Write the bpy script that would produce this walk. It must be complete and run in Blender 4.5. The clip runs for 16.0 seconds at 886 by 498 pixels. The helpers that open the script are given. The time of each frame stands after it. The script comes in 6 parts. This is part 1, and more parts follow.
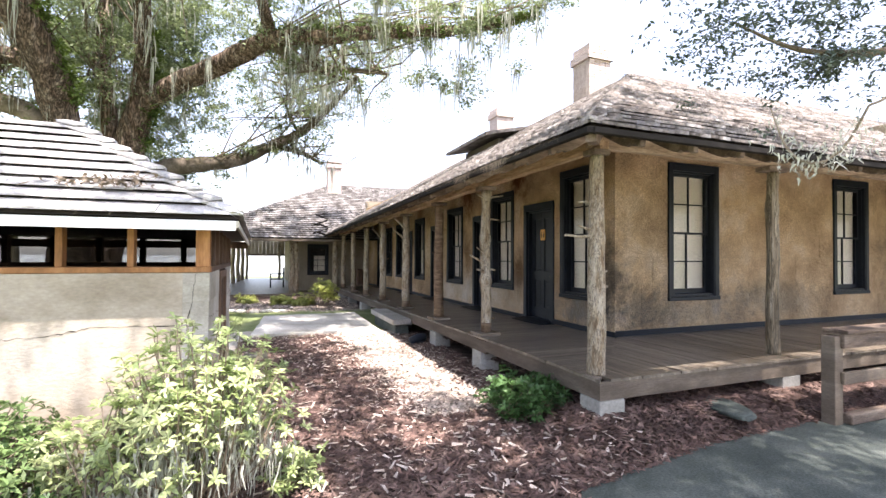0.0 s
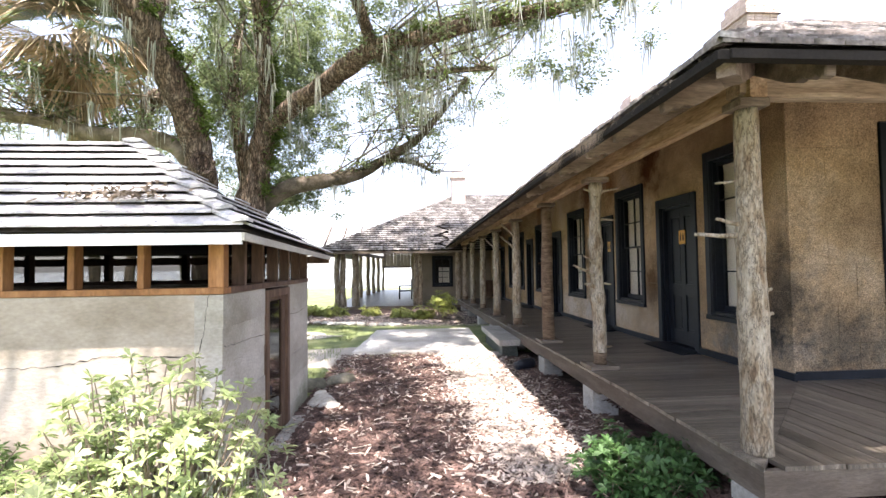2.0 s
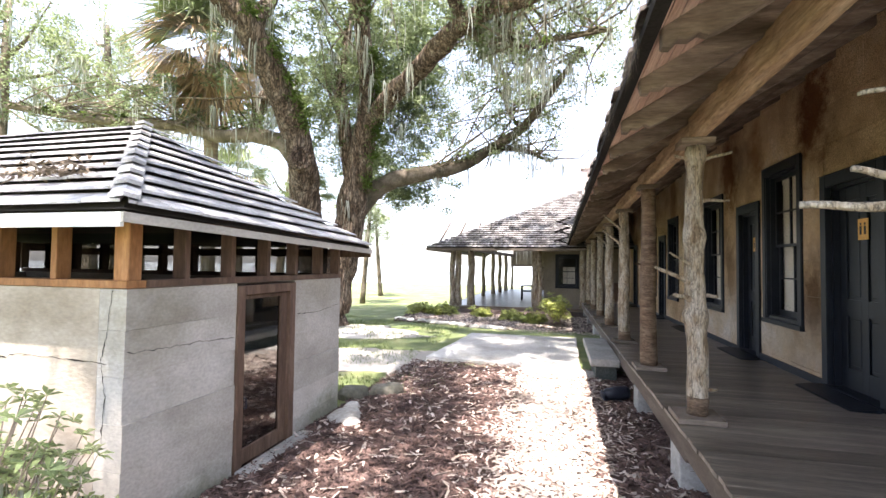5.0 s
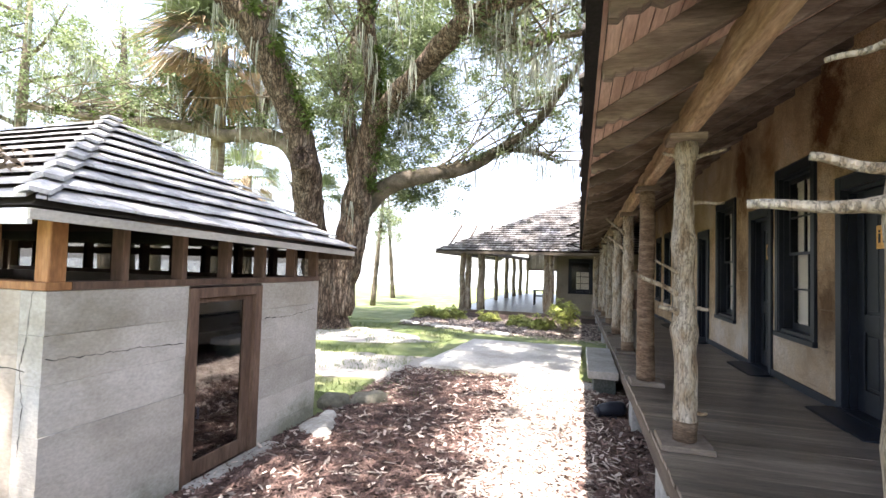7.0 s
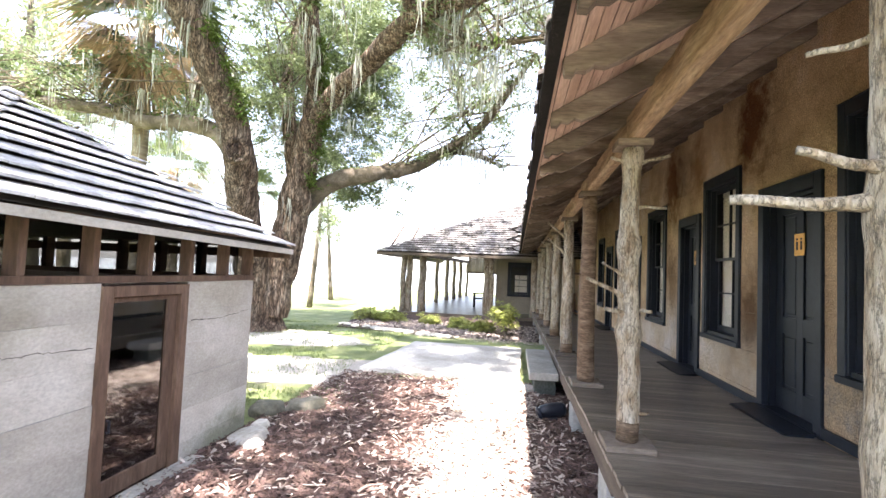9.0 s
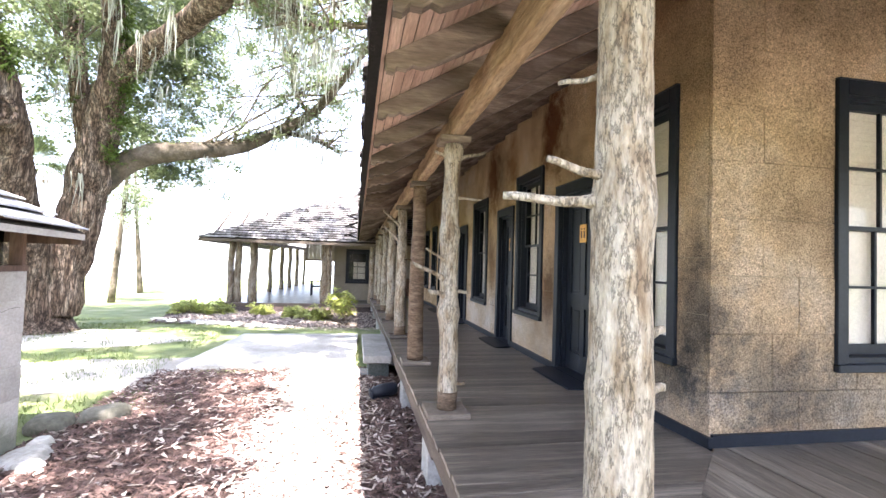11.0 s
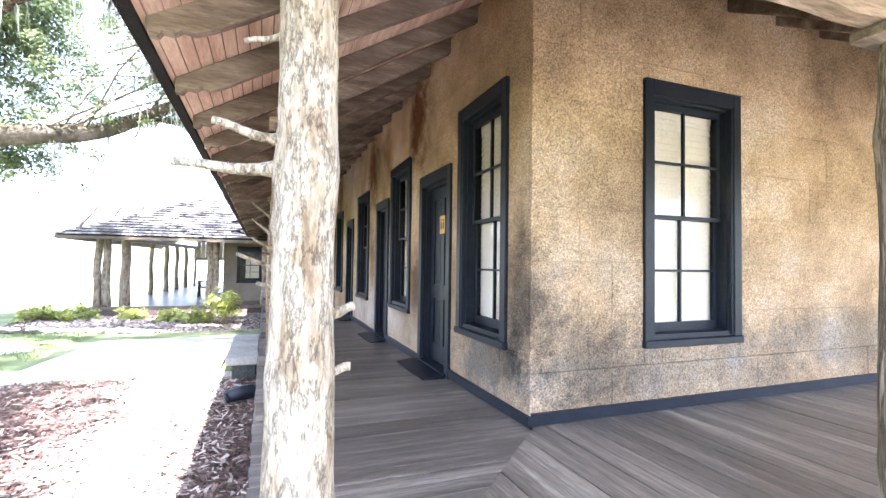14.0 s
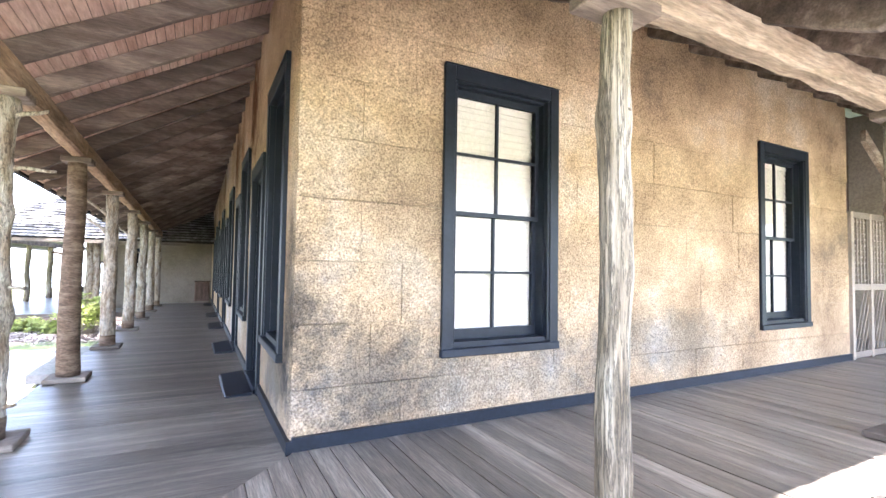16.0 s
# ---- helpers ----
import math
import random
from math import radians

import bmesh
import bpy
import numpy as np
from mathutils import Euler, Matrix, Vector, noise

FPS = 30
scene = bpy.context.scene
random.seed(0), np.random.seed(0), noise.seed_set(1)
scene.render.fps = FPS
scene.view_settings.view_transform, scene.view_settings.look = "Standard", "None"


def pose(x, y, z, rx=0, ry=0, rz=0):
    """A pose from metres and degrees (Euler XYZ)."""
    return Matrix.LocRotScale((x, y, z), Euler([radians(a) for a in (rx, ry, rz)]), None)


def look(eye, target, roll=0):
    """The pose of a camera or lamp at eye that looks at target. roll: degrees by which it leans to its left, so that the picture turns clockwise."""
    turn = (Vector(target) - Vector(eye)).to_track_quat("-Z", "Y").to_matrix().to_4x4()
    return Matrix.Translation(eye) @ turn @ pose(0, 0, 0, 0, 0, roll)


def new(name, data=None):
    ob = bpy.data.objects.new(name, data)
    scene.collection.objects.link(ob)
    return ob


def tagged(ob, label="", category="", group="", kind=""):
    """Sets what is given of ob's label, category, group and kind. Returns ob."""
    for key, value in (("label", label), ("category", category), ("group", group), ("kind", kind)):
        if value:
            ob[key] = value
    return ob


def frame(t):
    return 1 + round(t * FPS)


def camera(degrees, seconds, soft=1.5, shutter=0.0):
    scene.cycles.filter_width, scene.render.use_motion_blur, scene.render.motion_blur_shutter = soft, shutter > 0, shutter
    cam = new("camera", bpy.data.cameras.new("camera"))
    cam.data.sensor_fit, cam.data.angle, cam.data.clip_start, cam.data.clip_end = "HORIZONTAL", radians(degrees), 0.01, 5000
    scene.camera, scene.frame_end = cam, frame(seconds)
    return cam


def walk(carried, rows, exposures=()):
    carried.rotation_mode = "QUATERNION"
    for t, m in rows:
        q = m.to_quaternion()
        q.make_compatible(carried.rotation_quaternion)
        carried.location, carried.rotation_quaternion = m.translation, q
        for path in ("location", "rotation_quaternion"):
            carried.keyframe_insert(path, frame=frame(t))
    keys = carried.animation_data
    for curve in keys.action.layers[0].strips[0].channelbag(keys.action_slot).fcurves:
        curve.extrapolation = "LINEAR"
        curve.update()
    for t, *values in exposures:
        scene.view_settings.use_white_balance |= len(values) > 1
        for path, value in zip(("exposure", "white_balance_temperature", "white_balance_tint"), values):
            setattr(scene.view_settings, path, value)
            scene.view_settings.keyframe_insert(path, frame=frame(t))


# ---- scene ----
cam = camera(87.2, 16.0)
PATH = [
    (0, (0.058, 0.038, 1.704), (0.781, 1.902, 1.734), 0.3),
    (0.5, (0.279, 0.306, 1.715), (0.857, 2.22, 1.745), -0.1),
    (1, (0.506, 0.553, 1.72), (0.916, 2.51, 1.763), -0.5),
    (1.5, (0.778, 0.768, 1.726), (1.064, 2.746, 1.788), -0.7),
    (2, (0.996, 0.995, 1.734), (1.139, 2.989, 1.808), -0.8),
    (2.5, (1.224, 1.25, 1.749), (1.297, 3.247, 1.827), -0.7),
    (3, (1.421, 1.462, 1.715), (1.448, 3.46, 1.808), -0.7),
    (3.5, (1.597, 1.688, 1.709), (1.477, 3.682, 1.799), -0.7),
    (4, (1.737, 1.918, 1.724), (1.448, 3.895, 1.8), -0.3),
    (4.2, (1.803, 2.004, 1.714), (1.453, 3.972, 1.785), -0.2),
    (6.5, (2.548, 2.534, 1.746), (2.003, 4.457, 1.821), 1.4),
    (7, (2.472, 2.639, 1.749), (1.909, 4.556, 1.825), 1.6),
    (7.5, (2.364, 2.721, 1.749), (1.804, 4.639, 1.831), 1.9),
    (8, (2.348, 2.729, 1.752), (1.817, 4.655, 1.835), 2.1),
    (8.5, (2.364, 2.741, 1.742), (1.905, 4.686, 1.83), 2.3),
    (9, (2.376, 2.758, 1.728), (2.064, 4.731, 1.823), 2.4),
    (9.5, (2.396, 2.777, 1.721), (2.257, 4.77, 1.831), 2.3),
    (10, (2.435, 2.754, 1.729), (2.485, 4.75, 1.834), 2.1),
    (10.2, (2.443, 2.743, 1.73), (2.571, 4.737, 1.827), 2.1),
    (12.3, (2.52, 2.539, 1.688), (3.091, 4.456, 1.725), 1.3),
    (12.5, (2.573, 2.537, 1.684), (3.166, 4.447, 1.727), 1.4),
    (13, (2.694, 2.493, 1.7), (3.328, 4.389, 1.74), 1.3),
    (13.5, (2.844, 2.499, 1.695), (3.517, 4.381, 1.742), 1.0),
    (14, (3.077, 2.588, 1.674), (3.791, 4.455, 1.735), 0.8),
    (14.5, (3.286, 2.607, 1.68), (4.088, 4.438, 1.755), 0.8),
    (15, (3.585, 2.544, 1.688), (4.471, 4.336, 1.756), 1.0),
    (15.5, (3.929, 2.483, 1.657), (4.844, 4.26, 1.733), 0.8),
    (16, (4.308, 2.492, 1.663), (5.242, 4.258, 1.747), 0.9),
]
EXPOSURES = [(0, 2.06, 6500, 20), (4.2, 2.24, 6450, 20), (6.3, 2.34, 6400, 18), (8.0, 2.52, 6400, 18), (9.0, 2.88, 6400, 19), (10.2, 3.10, 6250, 20), (12.3, 3.32, 6050, 22), (14.0, 3.76, 5800, 20), (16.0, 4.1, 5620, 19)]
walk(cam, [(t, look(eye, target, roll)) for t, eye, target, roll in PATH], EXPOSURES)


# ---- world and sun ----
SUN_EL, SUN_AZ = 71.0, 180.0          # the sun stands in the -y direction
world = bpy.data.worlds.new("sky")
world.use_nodes = True
scene.world = world
wn = world.node_tree
sky = wn.nodes.new("ShaderNodeTexSky")
sky.sky_type = "NISHITA"
sky.sun_disc = False
sky.sun_elevation, sky.sun_rotation = radians(SUN_EL), radians(SUN_AZ)
sky.dust_density, sky.air_density, sky.ozone_density = 1.6, 1.0, 1.0
haze = wn.nodes.new("ShaderNodeHueSaturation")
haze.inputs["Saturation"].default_value = 0.68
wn.links.new(sky.outputs[0], haze.inputs["Color"])
wn.links.new(haze.outputs[0], wn.nodes["Background"].inputs[0])
wn.nodes["Background"].inputs[1].default_value = 0.15
sun = new("sun", bpy.data.lights.new("sun", "SUN"))
sun.data.energy, sun.data.angle, sun.data.color = 5.0, radians(0.6), (1.0, 0.95, 0.86)
sun.matrix_basis = look((0, 0, 40), (0.03, math.cos(radians(SUN_EL)), 40 - math.sin(radians(SUN_EL))))


# ---- materials ----
def material(name, stops, scale=(1, 1, 1), rough=0.8, bump=0.3, grain=60.0, vary=0.25, spec=0.3, metal=0.0, dist=0.01, big=1.0, thin=0.0, shift=1.0, speck=(0.78, 1.18), cracks=None, stains=()):
    """Noise-mottled surface in world metres. stops: (position, colour) of the large mottling; grain: the fine scale;
    vary: brightness spread from piece to piece; thin: share of light let through, for leaves."""
    m = bpy.data.materials.new(name)
    m.use_nodes = True
    nt = m.node_tree
    n, l = nt.nodes, nt.links
    bsdf = n["Principled BSDF"]
    geo, info, add = n.new("ShaderNodeNewGeometry"), n.new("ShaderNodeObjectInfo"), n.new("ShaderNodeVectorMath")
    add.operation = "MULTIPLY_ADD"
    comb = n.new("ShaderNodeCombineXYZ")
    for i in range(3):
        l.new(info.outputs["Random"], comb.inputs[i])
    add.inputs[1].default_value = (13.0 * shift, 7.0 * shift, 5.0 * shift)
    l.new(comb.outputs[0], add.inputs[0])
    l.new(geo.outputs["Position"], add.inputs[2])
    mp = n.new("ShaderNodeMapping")
    mp.inputs["Scale"].default_value = scale
    l.new(add.outputs[0], mp.inputs[0])
    n1, n2 = n.new("ShaderNodeTexNoise"), n.new("ShaderNodeTexNoise")
    n1.inputs["Scale"].default_value, n1.inputs["Detail"].default_value, n1.inputs["Roughness"].default_value = big, 8, 0.62
    n2.inputs["Scale"].default_value, n2.inputs["Detail"].default_value, n2.inputs["Roughness"].default_value = grain, 4, 0.6
    l.new(mp.outputs[0], n1.inputs["Vector"])
    l.new(mp.outputs[0], n2.inputs["Vector"])
    ramp = n.new("ShaderNodeValToRGB")
    els = ramp.color_ramp.elements
    for i, (p, c) in enumerate(stops):
        e = els[i] if i < 2 else els.new(p)
        e.position, e.color = p, (*c, 1)
    l.new(n1.outputs[0], ramp.inputs[0])
    mul = n.new("ShaderNodeMix")
    mul.data_type, mul.blend_type = "RGBA", "MULTIPLY"
    mul.inputs[0].default_value = 1.0
    gr = n.new("ShaderNodeMapRange")
    gr.inputs[1].default_value, gr.inputs[2].default_value = 0.3, 0.7
    gr.inputs[3].default_value, gr.inputs[4].default_value = speck
    l.new(n2.outputs[0], gr.inputs[0])
    l.new(ramp.outputs[0], mul.inputs[6])
    l.new(gr.outputs[0], mul.inputs[7])
    last = mul.outputs[2]
    if cracks:
        # dark wandering checks in wood and bark: (scale, width, depth)
        rid, off5, ab, cr = n.new("ShaderNodeTexNoise"), n.new("ShaderNodeMath"), n.new("ShaderNodeMath"), n.new("ShaderNodeMapRange")
        rid.inputs["Scale"].default_value, rid.inputs["Detail"].default_value, rid.inputs["Roughness"].default_value = cracks[0], 6, 0.7
        off5.operation, ab.operation = "SUBTRACT", "ABSOLUTE"
        off5.inputs[1].default_value = 0.5
        l.new(mp.outputs[0], rid.inputs["Vector"])
        l.new(rid.outputs[0], off5.inputs[0])
        l.new(off5.outputs[0], ab.inputs[0])
        cr.inputs[1].default_value, cr.inputs[2].default_value = 0.0, cracks[1]
        cr.inputs[3].default_value, cr.inputs[4].default_value = 1 - cracks[2], 1.0
        l.new(ab.outputs[0], cr.inputs[0])
        m3 = n.new("ShaderNodeMix")
        m3.data_type, m3.blend_type = "RGBA", "MULTIPLY"
        m3.inputs[0].default_value = 1.0
        l.new(last, m3.inputs[6])
        l.new(cr.outputs[0], m3.inputs[7])
        last = m3.outputs[2]
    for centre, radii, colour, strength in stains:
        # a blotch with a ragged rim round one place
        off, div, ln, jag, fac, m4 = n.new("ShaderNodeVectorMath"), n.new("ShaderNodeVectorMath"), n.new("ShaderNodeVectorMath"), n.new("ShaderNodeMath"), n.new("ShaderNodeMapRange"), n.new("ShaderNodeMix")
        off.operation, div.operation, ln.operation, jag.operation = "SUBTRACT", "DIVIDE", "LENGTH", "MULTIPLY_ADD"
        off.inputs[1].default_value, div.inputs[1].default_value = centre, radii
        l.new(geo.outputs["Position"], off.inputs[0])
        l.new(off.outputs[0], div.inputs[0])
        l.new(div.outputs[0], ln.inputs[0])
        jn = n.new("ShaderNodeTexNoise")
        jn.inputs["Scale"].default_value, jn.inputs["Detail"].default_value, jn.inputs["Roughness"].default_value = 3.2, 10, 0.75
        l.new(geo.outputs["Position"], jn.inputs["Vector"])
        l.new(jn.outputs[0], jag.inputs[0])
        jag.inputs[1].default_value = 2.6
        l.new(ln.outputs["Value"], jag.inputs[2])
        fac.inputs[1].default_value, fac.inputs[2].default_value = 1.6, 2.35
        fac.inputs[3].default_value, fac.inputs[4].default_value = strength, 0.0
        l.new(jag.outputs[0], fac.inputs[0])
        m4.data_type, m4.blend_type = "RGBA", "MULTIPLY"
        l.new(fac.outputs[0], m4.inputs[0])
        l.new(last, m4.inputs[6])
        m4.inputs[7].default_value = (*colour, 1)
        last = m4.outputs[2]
    hsv = n.new("ShaderNodeHueSaturation")
    vr = n.new("ShaderNodeMapRange")
    vr.inputs[3].default_value, vr.inputs[4].default_value = 1 - vary, 1 + vary
    l.new(info.outputs["Random"] if thin == 0 else geo.outputs["Random Per Island"], vr.inputs[0])
    l.new(vr.outputs[0], hsv.inputs["Value"])
    l.new(last, hsv.inputs["Color"])
    l.new(hsv.outputs[0], bsdf.inputs["Base Color"])
    bsdf.inputs["Roughness"].default_value = rough
    bsdf.inputs["Specular IOR Level"].default_value = spec
    bsdf.inputs["Metallic"].default_value = metal
    if bump:
        b = n.new("ShaderNodeBump")
        b.inputs["Strength"].default_value, b.inputs["Distance"].default_value = bump, dist
        l.new(n2.outputs[0], b.inputs["Height"])
        l.new(b.outputs[0], bsdf.inputs["Normal"])
    if thin:
        tr, mx = n.new("ShaderNodeBsdfTranslucent"), n.new("ShaderNodeMixShader")
        l.new(hsv.outputs[0], tr.inputs[0])
        mx.inputs[0].default_value = thin
        l.new(bsdf.outputs[0], mx.inputs[1])
        l.new(tr.outputs[0], mx.inputs[2])
        l.new(mx.outputs[0], n["Material Output"].inputs[0])
    return m


def glass_material(name, tint=(0.95, 0.97, 0.96), alpha=0.2, rough=0.03, gloss=0.45):
    """Window glass: mostly clear, with mirror gloss."""
    m = bpy.data.materials.new(name)
    m.use_nodes = True
    n, l = m.node_tree.nodes, m.node_tree.links
    tr, gl, mx, fr = n.new("ShaderNodeBsdfTransparent"), n.new("ShaderNodeBsdfGlossy"), n.new("ShaderNodeMixShader"), n.new("ShaderNodeLayerWeight")
    mn = n.new("ShaderNodeMath")
    mn.operation = "MULTIPLY_ADD"
    fr.inputs[0].default_value = 0.25
    mn.inputs[1].default_value, mn.inputs[2].default_value = gloss, alpha
    tr.inputs[0].default_value = (*tint, 1)
    gl.inputs["Roughness"].default_value = rough
    l.new(fr.outputs["Facing"], mn.inputs[0])
    l.new(mn.outputs[0], mx.inputs[0])
    l.new(tr.outputs[0], mx.inputs[1])
    l.new(gl.outputs[0], mx.inputs[2])
    l.new(mx.outputs[0], n["Material Output"].inputs[0])
    return m


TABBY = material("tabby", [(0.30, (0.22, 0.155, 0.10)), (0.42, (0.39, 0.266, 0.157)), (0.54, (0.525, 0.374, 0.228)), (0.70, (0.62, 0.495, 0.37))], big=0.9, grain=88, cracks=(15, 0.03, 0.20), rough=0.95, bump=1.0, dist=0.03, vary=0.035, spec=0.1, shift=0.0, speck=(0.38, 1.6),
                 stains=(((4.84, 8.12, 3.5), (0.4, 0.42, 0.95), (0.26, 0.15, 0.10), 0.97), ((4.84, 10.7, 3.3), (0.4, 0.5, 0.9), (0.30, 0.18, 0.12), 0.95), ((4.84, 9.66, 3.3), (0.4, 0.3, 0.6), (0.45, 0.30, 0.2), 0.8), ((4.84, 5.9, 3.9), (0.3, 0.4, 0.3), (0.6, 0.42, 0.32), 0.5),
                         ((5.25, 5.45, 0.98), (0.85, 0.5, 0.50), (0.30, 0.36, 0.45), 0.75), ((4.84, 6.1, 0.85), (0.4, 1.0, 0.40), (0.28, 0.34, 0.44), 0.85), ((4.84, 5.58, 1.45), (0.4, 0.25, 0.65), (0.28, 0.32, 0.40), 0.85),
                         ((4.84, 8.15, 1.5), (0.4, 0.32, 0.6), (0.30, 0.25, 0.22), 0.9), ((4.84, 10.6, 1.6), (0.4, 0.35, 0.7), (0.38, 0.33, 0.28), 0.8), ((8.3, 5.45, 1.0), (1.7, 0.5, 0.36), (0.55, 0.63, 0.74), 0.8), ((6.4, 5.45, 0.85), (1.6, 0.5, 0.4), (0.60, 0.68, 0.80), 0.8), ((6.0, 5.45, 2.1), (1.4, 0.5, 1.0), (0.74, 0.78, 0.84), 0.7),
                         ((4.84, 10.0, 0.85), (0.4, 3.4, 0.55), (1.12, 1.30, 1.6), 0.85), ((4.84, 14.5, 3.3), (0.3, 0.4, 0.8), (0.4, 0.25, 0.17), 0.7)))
TABBY_LOW = material("tabby_weathered", [(0.34, (0.12, 0.10, 0.08)), (0.45, (0.30, 0.24, 0.16)), (0.56, (0.48, 0.38, 0.24)), (0.75, (0.60, 0.54, 0.44))], big=1.3, grain=36, rough=0.95, bump=1.0, dist=0.014, vary=0.04, spec=0.1, shift=0.0, speck=(0.5, 1.45))
MORTAR = material("mortar", [(0.3, (0.25, 0.20, 0.13)), (0.7, (0.40, 0.33, 0.22))], grain=50, rough=0.95)
TRIM = material("dark_blue_paint", [(0.3, (0.0055, 0.0075, 0.0115)), (0.7, (0.011, 0.0145, 0.021))], big=3, grain=30, rough=0.45, bump=0.08, vary=0.08, spec=0.25)
DECK_X = material("deck_grain_x", [(0.25, (0.055, 0.045, 0.036)), (0.5, (0.128, 0.107, 0.083)), (0.75, (0.29, 0.252, 0.20))], scale=(0.35, 6, 1), big=2.5, grain=22, rough=0.34, bump=0.4, dist=0.006, vary=0.36, spec=0.55, speck=(0.45, 1.45))
DECK_Y = material("deck_grain_y", [(0.25, (0.055, 0.045, 0.036)), (0.5, (0.128, 0.107, 0.083)), (0.75, (0.29, 0.252, 0.20))], scale=(6, 0.35, 1), big=2.5, grain=22, rough=0.34, bump=0.4, dist=0.006, vary=0.36, spec=0.55, speck=(0.45, 1.45))
SKIRT = material("skirt_board", [(0.3, (0.075, 0.058, 0.044)), (0.5, (0.125, 0.10, 0.076)), (0.7, (0.20, 0.165, 0.13))], scale=(1, 1, 5), grain=25, rough=0.8)
LOG = material("weathered_cedar", [(0.34, (0.18, 0.124, 0.076)), (0.43, (0.295, 0.228, 0.152)), (0.52, (0.385, 0.322, 0.24)), (0.66, (0.465, 0.41, 0.328))], scale=(1, 1, 0.30), big=16, grain=85, rough=0.85, bump=1.0, dist=0.025, vary=0.08, speck=(0.62, 1.25), cracks=(20, 0.035, 0.66))
LOG_GROOVED = material("furrowed_cedar", [(0.34, (0.13, 0.098, 0.062)), (0.46, (0.23, 0.185, 0.128)), (0.56, (0.32, 0.27, 0.20)), (0.7, (0.42, 0.37, 0.30))], scale=(1, 1, 0.07), big=14, grain=60, rough=0.88, bump=1.0, dist=0.02, vary=0.08, speck=(0.6, 1.25), cracks=(30, 0.06, 0.75))
LOG_DARK = material("palm_log", [(0.3, (0.07, 0.043, 0.027)), (0.5, (0.15, 0.10, 0.063)), (0.7, (0.27, 0.195, 0.13))], scale=(3, 3, 11), big=1.4, grain=10, rough=0.9, bump=1.0, dist=0.03, speck=(0.55, 1.4))
BEAM = material("hewn_beam", [(0.3, (0.19, 0.115, 0.064)), (0.5, (0.36, 0.24, 0.142)), (0.7, (0.53, 0.395, 0.265))], scale=(5, 0.7, 5), big=2.2, grain=14, rough=0.8, bump=0.7, dist=0.014, speck=(0.62, 1.28))
BEAM_X = material("hewn_beam_x", [(0.3, (0.15, 0.105, 0.066)), (0.5, (0.29, 0.215, 0.145)), (0.7, (0.45, 0.36, 0.265))], scale=(0.7, 5, 5), big=2.2, grain=14, rough=0.8, bump=0.7, dist=0.014, speck=(0.62, 1.28))
RAFTER = material("rafter_wood", [(0.3, (0.052, 0.037, 0.029)), (0.5, (0.125, 0.093, 0.071)), (0.7, (0.26, 0.205, 0.16))], scale=(0.8, 5, 5), big=1.5, grain=18, rough=0.85, bump=0.5, vary=0.35, speck=(0.72, 1.25))
SOFFIT = material("soffit_boards", [(0.3, (0.27, 0.165, 0.12)), (0.5, (0.42, 0.285, 0.215)), (0.7, (0.54, 0.40, 0.315))], scale=(5, 0.6, 5), big=1.6, grain=16, rough=0.8, bump=0.3)
SHINGLE = material("roof_shingle", [(0.28, (0.055, 0.043, 0.037)), (0.42, (0.12, 0.102, 0.09)), (0.56, (0.21, 0.19, 0.175)), (0.72, (0.42, 0.40, 0.385))], big=3.0, grain=40, rough=0.8, bump=0.6, vary=0.3, speck=(0.6, 1.35), thin=0.001)
# paler copy of SHINGLE: the glare on the wing roof is put into its colour
WING_SHINGLE = material("glare_pale_shingle", [(0.3, (0.09, 0.08, 0.073)), (0.5, (0.235, 0.22, 0.21)), (0.7, (0.46, 0.45, 0.435))], big=2.2, grain=30, rough=0.75, bump=0.5, vary=0.35, thin=0.001)
SHAKE = material("grey_shake", [(0.28, (0.22, 0.21, 0.20)), (0.45, (0.37, 0.36, 0.35)), (0.6, (0.49, 0.48, 0.465)), (0.75, (0.60, 0.59, 0.58))], scale=(4, 2, 2), big=2.2, grain=30, rough=0.75, bump=0.6, vary=0.2, speck=(0.72, 1.2))
UNDER = material("roof_underlay", [(0.3, (0.03, 0.025, 0.02)), (0.7, (0.06, 0.05, 0.04))], rough=0.9)
CONCRETE = material("board_marked_concrete", [(0.3, (0.33, 0.305, 0.258)), (0.5, (0.44, 0.412, 0.357)), (0.7, (0.54, 0.513, 0.455))], scale=(1, 1, 1.6), big=1.5, grain=34, rough=0.9, bump=0.4, vary=0.07, speck=(0.84, 1.10),
                    stains=(((-0.37, 7.15, 0.05), (0.4, 0.8, 0.30), (0.42, 0.46, 0.36), 0.85), ((-0.37, 5.0, -0.05), (0.4, 0.9, 0.24), (0.45, 0.48, 0.38), 0.8), ((-0.37, 4.7, 1.3), (0.4, 0.4, 0.4), (0.72, 0.70, 0.62), 0.7), ((-0.37, 6.8, 1.45), (0.4, 0.6, 0.3), (0.75, 0.73, 0.66), 0.7)))
CONCRETE_WARM = material("stained_concrete", [(0.3, (0.25, 0.205, 0.148)), (0.5, (0.40, 0.345, 0.272)), (0.7, (0.52, 0.465, 0.395))], scale=(1, 1, 2), big=0.9, grain=24, speck=(0.85, 1.10), rough=0.9, bump=0.4, vary=0.05)
SLAB = material("pad_concrete", [(0.3, (0.23, 0.22, 0.195)), (0.5, (0.34, 0.33, 0.30)), (0.7, (0.44, 0.43, 0.40))], big=1.5, grain=30, rough=0.9, bump=0.25)
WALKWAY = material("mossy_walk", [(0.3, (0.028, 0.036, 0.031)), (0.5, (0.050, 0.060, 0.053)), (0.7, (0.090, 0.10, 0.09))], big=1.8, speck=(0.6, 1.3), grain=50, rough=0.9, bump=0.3)
